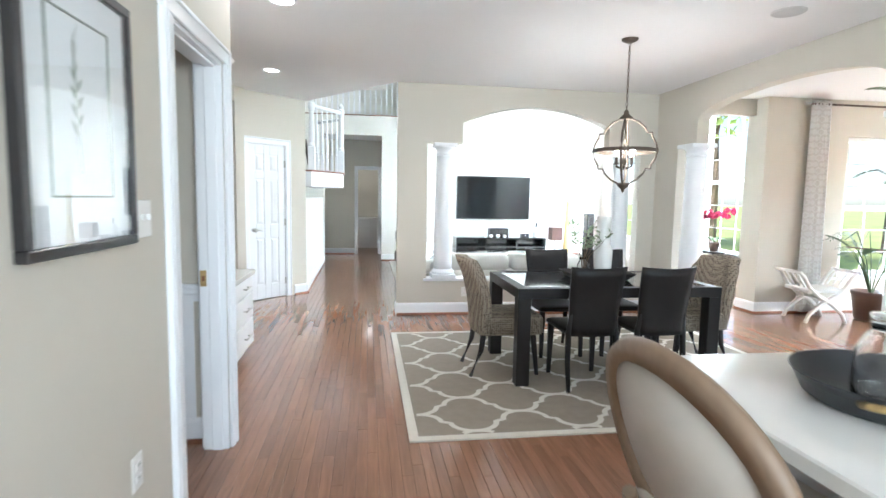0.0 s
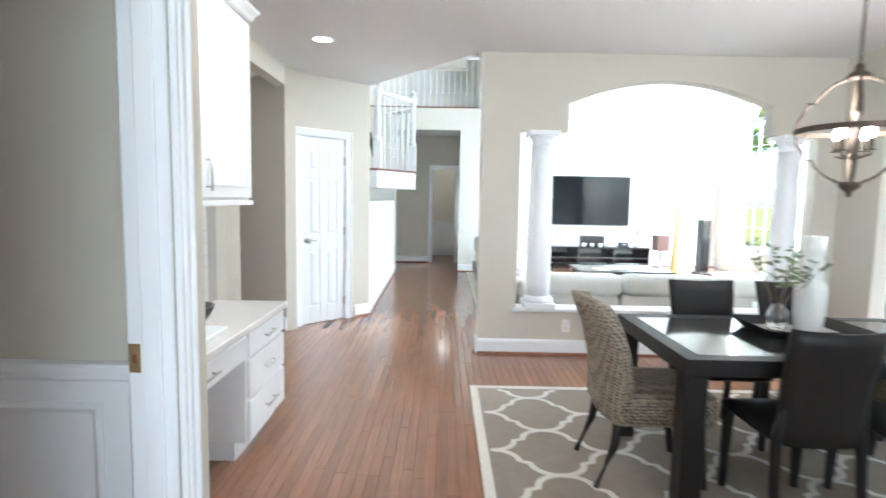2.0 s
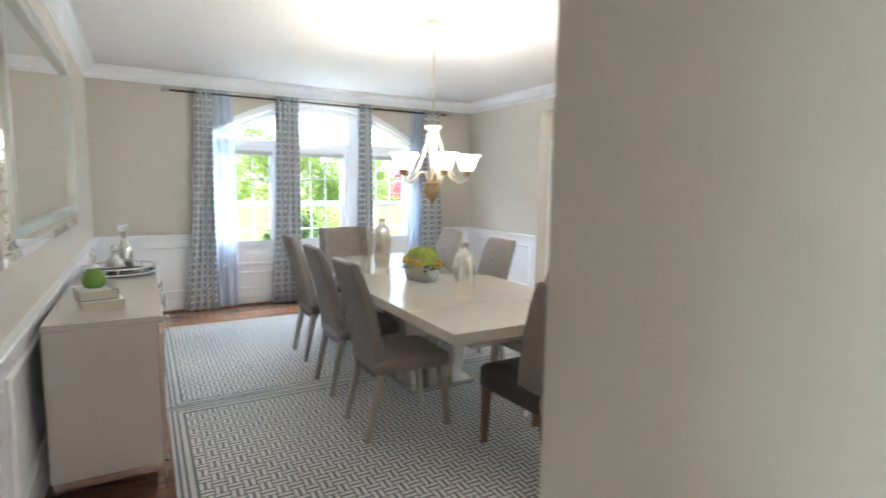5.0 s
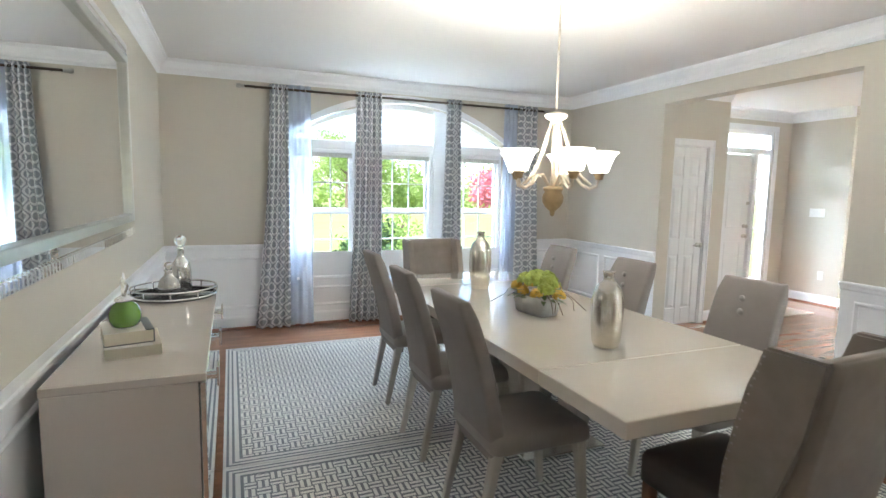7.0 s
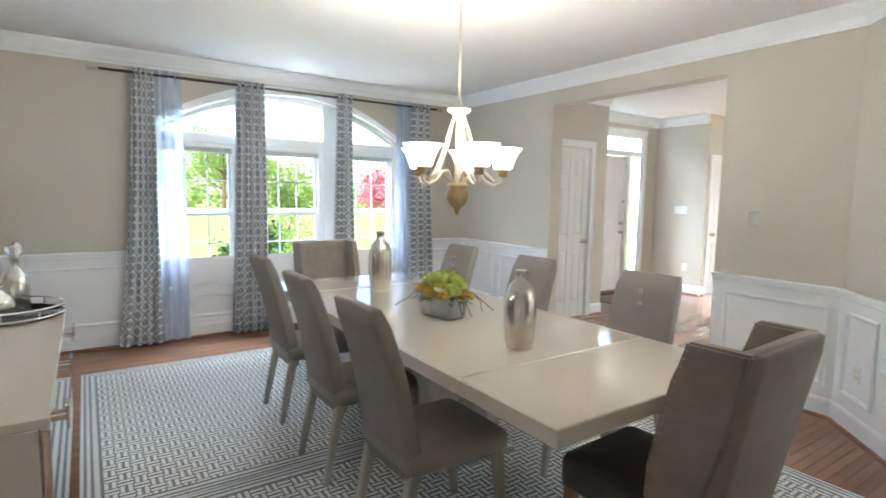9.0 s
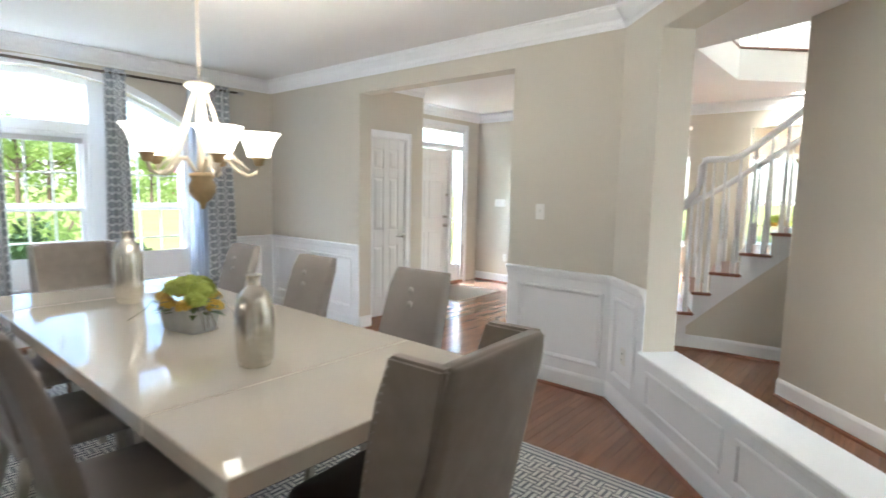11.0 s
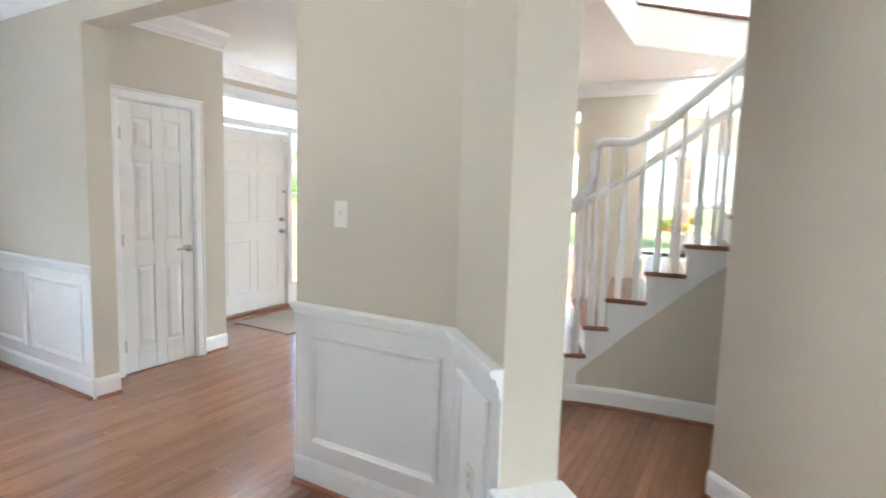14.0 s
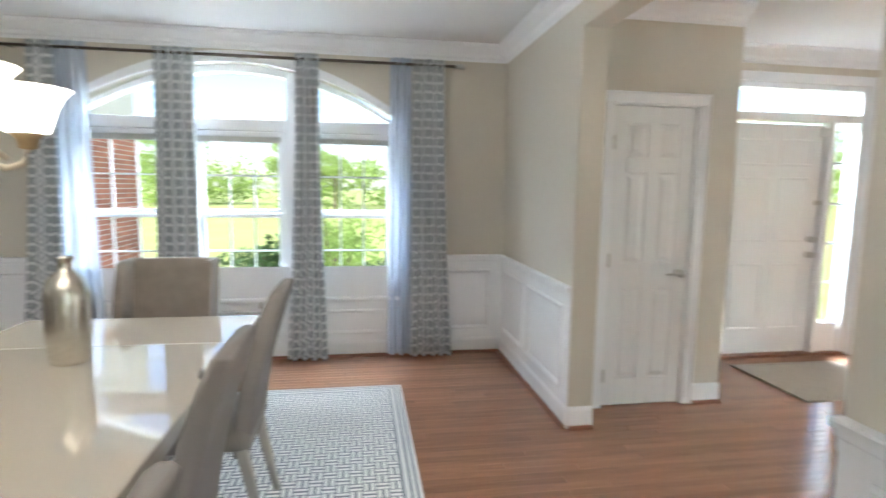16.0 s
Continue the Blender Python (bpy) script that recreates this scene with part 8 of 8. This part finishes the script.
bench = empty("curved_bench", pose(5.50, 6.10, 0, 0, 0, -6), "white curule bench with scrolled arms and crossed legs", "bench")
WHITE_WOOD = mat("white_lacquered_wood", (0.80, 0.79, 0.77), 0.4, vary=0.02)
for y in (-0.19, 0.19):
    for s in (1, -1):
        pts = [(-s * 0.24, y, 0.0), (-s * 0.20, y, 0.10), (-s * 0.07, y, 0.22), (s * 0.10, y, 0.32), (s * 0.22, y, 0.42), (s * 0.29, y, 0.54), (s * 0.36, y, 0.60)]
        part("leg", tube(bmesh.new(), pts, [0.022, 0.024, 0.026, 0.026, 0.024, 0.02, 0.016], 8), WHITE_WOOD, bench, "", True)
for s in (1, -1):
    part("arm_rail", tube(bmesh.new(), [(s * 0.36, -0.22, 0.60), (s * 0.36, 0.22, 0.60)], 0.02, 8), WHITE_WOOD, bench, "", True)
    for k in range(4):
        y = -0.14 + 0.09 * k
        part("arm_slat", tube(bmesh.new(), [(s * 0.24, y, 0.42), (s * 0.31, y, 0.53), (s * 0.36, y, 0.60)], 0.010, 6), WHITE_WOOD, bench)
part("seat", one_box((-0.25, -0.2, 0.36), (0.25, 0.2, 0.40), 0.012, 2), WHITE_WOOD, bench)
part("stretcher", tube(bmesh.new(), [(0, -0.19, 0.27), (0, 0.19, 0.27)], 0.018, 8), WHITE_WOOD, bench)


def potted_palm(x, y, h, seed, label):
    rng = random.Random(seed)
    root = empty("potted_plant", pose(x, y, 0), label, "plant", "sunroom plants")
    part("pot", turned([(0.13, 0), (0.15, 0.02), (0.19, 0.30), (0.20, 0.32), (0.20, 0.36), (0.18, 0.36), (0.17, 0.30), (0.0, 0.29)], 28), POT, root, "brown glazed pot", True)
    for k in range(11):
        a, reach, top = rng.random() * 6.28, rng.uniform(0.3, 0.62), h * rng.uniform(0.55, 1.0)
        o, s = Vector((math.cos(a), math.sin(a), 0)), Vector((-math.sin(a), math.cos(a), 0))
        pts = [Vector((0, 0, 0.29)), o * reach * 0.25 + Vector((0, 0, 0.29 + (top - 0.29) * 0.55)), o * reach * 0.65 + Vector((0, 0, top)), o * reach + Vector((0, 0, top * 0.9))]
        bm = tube(bmesh.new(), pts, [0.008, 0.006, 0.004, 0.002], 5)
        for j in range(16):
            u = 0.35 + 0.65 * j / 15
            q = pts[1].lerp(pts[2], min(1, u * 1.4)) if u < 0.7 else pts[2].lerp(pts[3], (u - 0.7) / 0.3)
            for e in (1, -1):
                tip = q + s * e * 0.17 * (1.1 - u * 0.6) + o * 0.06 + Vector((0, 0, -0.03))
                mid = q.lerp(tip, 0.5) + o * 0.018
                bm.faces.new([bm.verts.new(p) for p in (q, mid, tip, q.lerp(tip, 0.5) - o * 0.012)])
        part("frond", bm, GREEN_LEAF, root)


potted_palm(6.18, 6.02, 1.15, 3, "arching palm in a brown pot by the sunroom window")
fg = empty("branch_vase", pose(1.46, 1.30, 0.9155), "glass vase of dark leafy branches on the island", "vase")
part("vase", turned([(0.045, 0), (0.055, 0.008), (0.06, 0.10), (0.05, 0.17), (0.038, 0.20), (0.042, 0.22), (0.038, 0.22), (0.034, 0.20), (0.046, 0.165), (0.055, 0.10), (0.05, 0.014), (0.0, 0.014)], 28), CLEAR, fg, "clear glass vase", True)
rng = random.Random(21)
for tip, bow in (((-0.33, 0.12, 0.69), 0.06), ((-0.33, 0.13, 0.54), 0.03), ((-0.36, 0.15, 0.385), 0.05), ((0.10, -0.05, 0.72), 0.04), ((0.12, 0.10, 0.60), 0.04)):
    tip = Vector(tip)
    pts = [Vector((0, 0, 0.016)), Vector((0, 0, 0.22)) + tip * 0.04, Vector((tip.x * 0.5, tip.y * 0.5, 0.22 + (tip.z - 0.22) * 0.62 + bow)), tip]
    br = part("branch", tube(bmesh.new(), pts, [0.004, 0.004, 0.003, 0.0015], 6), BARK, fg)
    a = math.atan2(tip.y, tip.x)
    for j in range(5):
        q = pts[2].lerp(pts[3], 0.1 + 0.88 * j / 4)
        b = a + (rng.uniform(0.3, 1.2) * (1 if j % 2 else -1) if j < 4 else 0.0)
        o, s = Vector((math.cos(b), math.sin(b), rng.uniform(-0.2, 0.8))), Vector((-math.sin(b), math.cos(b), 0))
        bm = bmesh.new()
        w, l = 0.011, 0.042
        rows = []
        for i in range(5):
            u = i / 4
            c_ = q + o * l * u + Vector((0, 0, -0.01 * u * u))
            hw = w * math.sin(math.pi * min(0.98, max(0.02, u)))
            rows.append([bm.verts.new(c_ + s * hw + Vector((0, 0, 0.003))), bm.verts.new(c_), bm.verts.new(c_ - s * hw + Vector((0, 0, 0.003)))])
        for r0, r1 in zip(rows, rows[1:]):
            for i in range(2):
                bm.faces.new((r0[i], r0[i + 1], r1[i + 1], r1[i]))
        part("leaf", bm, GREEN_LEAF, br, "", True)

# living room glimpsed behind the stairs
cn = empty("console_table", pose(-3.0, 12.7, 0), "black console table in the living room", "table")
part("top", one_box((-0.7, -0.2, 0.74), (0.7, 0.2, 0.78), 0.004), GLOSS_BLACK, cn)
for x in (-0.65, 0.65):
    part("leg", one_box((x - 0.03, -0.18, 0), (x + 0.03, 0.18, 0.739), 0.003), GLOSS_BLACK, cn)
fp = empty("flower_vase", pose(-2.9, 12.7, 0.781), "yellow green flowers in a white vase", "flowers")
part("vase", turned([(0.06, 0), (0.10, 0.05), (0.11, 0.13), (0.06, 0.2), (0.07, 0.23), (0.0, 0.2)], 20), CERAMIC, fp, "", True)
for k in range(7):
    bm = bmesh.new()
    bloom(bm, (rng.uniform(-0.25, 0.25), rng.uniform(-0.12, 0.12), 0.33 + rng.uniform(-0.06, 0.1)), 0.07, 70, 0.028)
    part("bloom_head", bm, PETAL if k % 2 else PETAL_Y, fp)

boards()
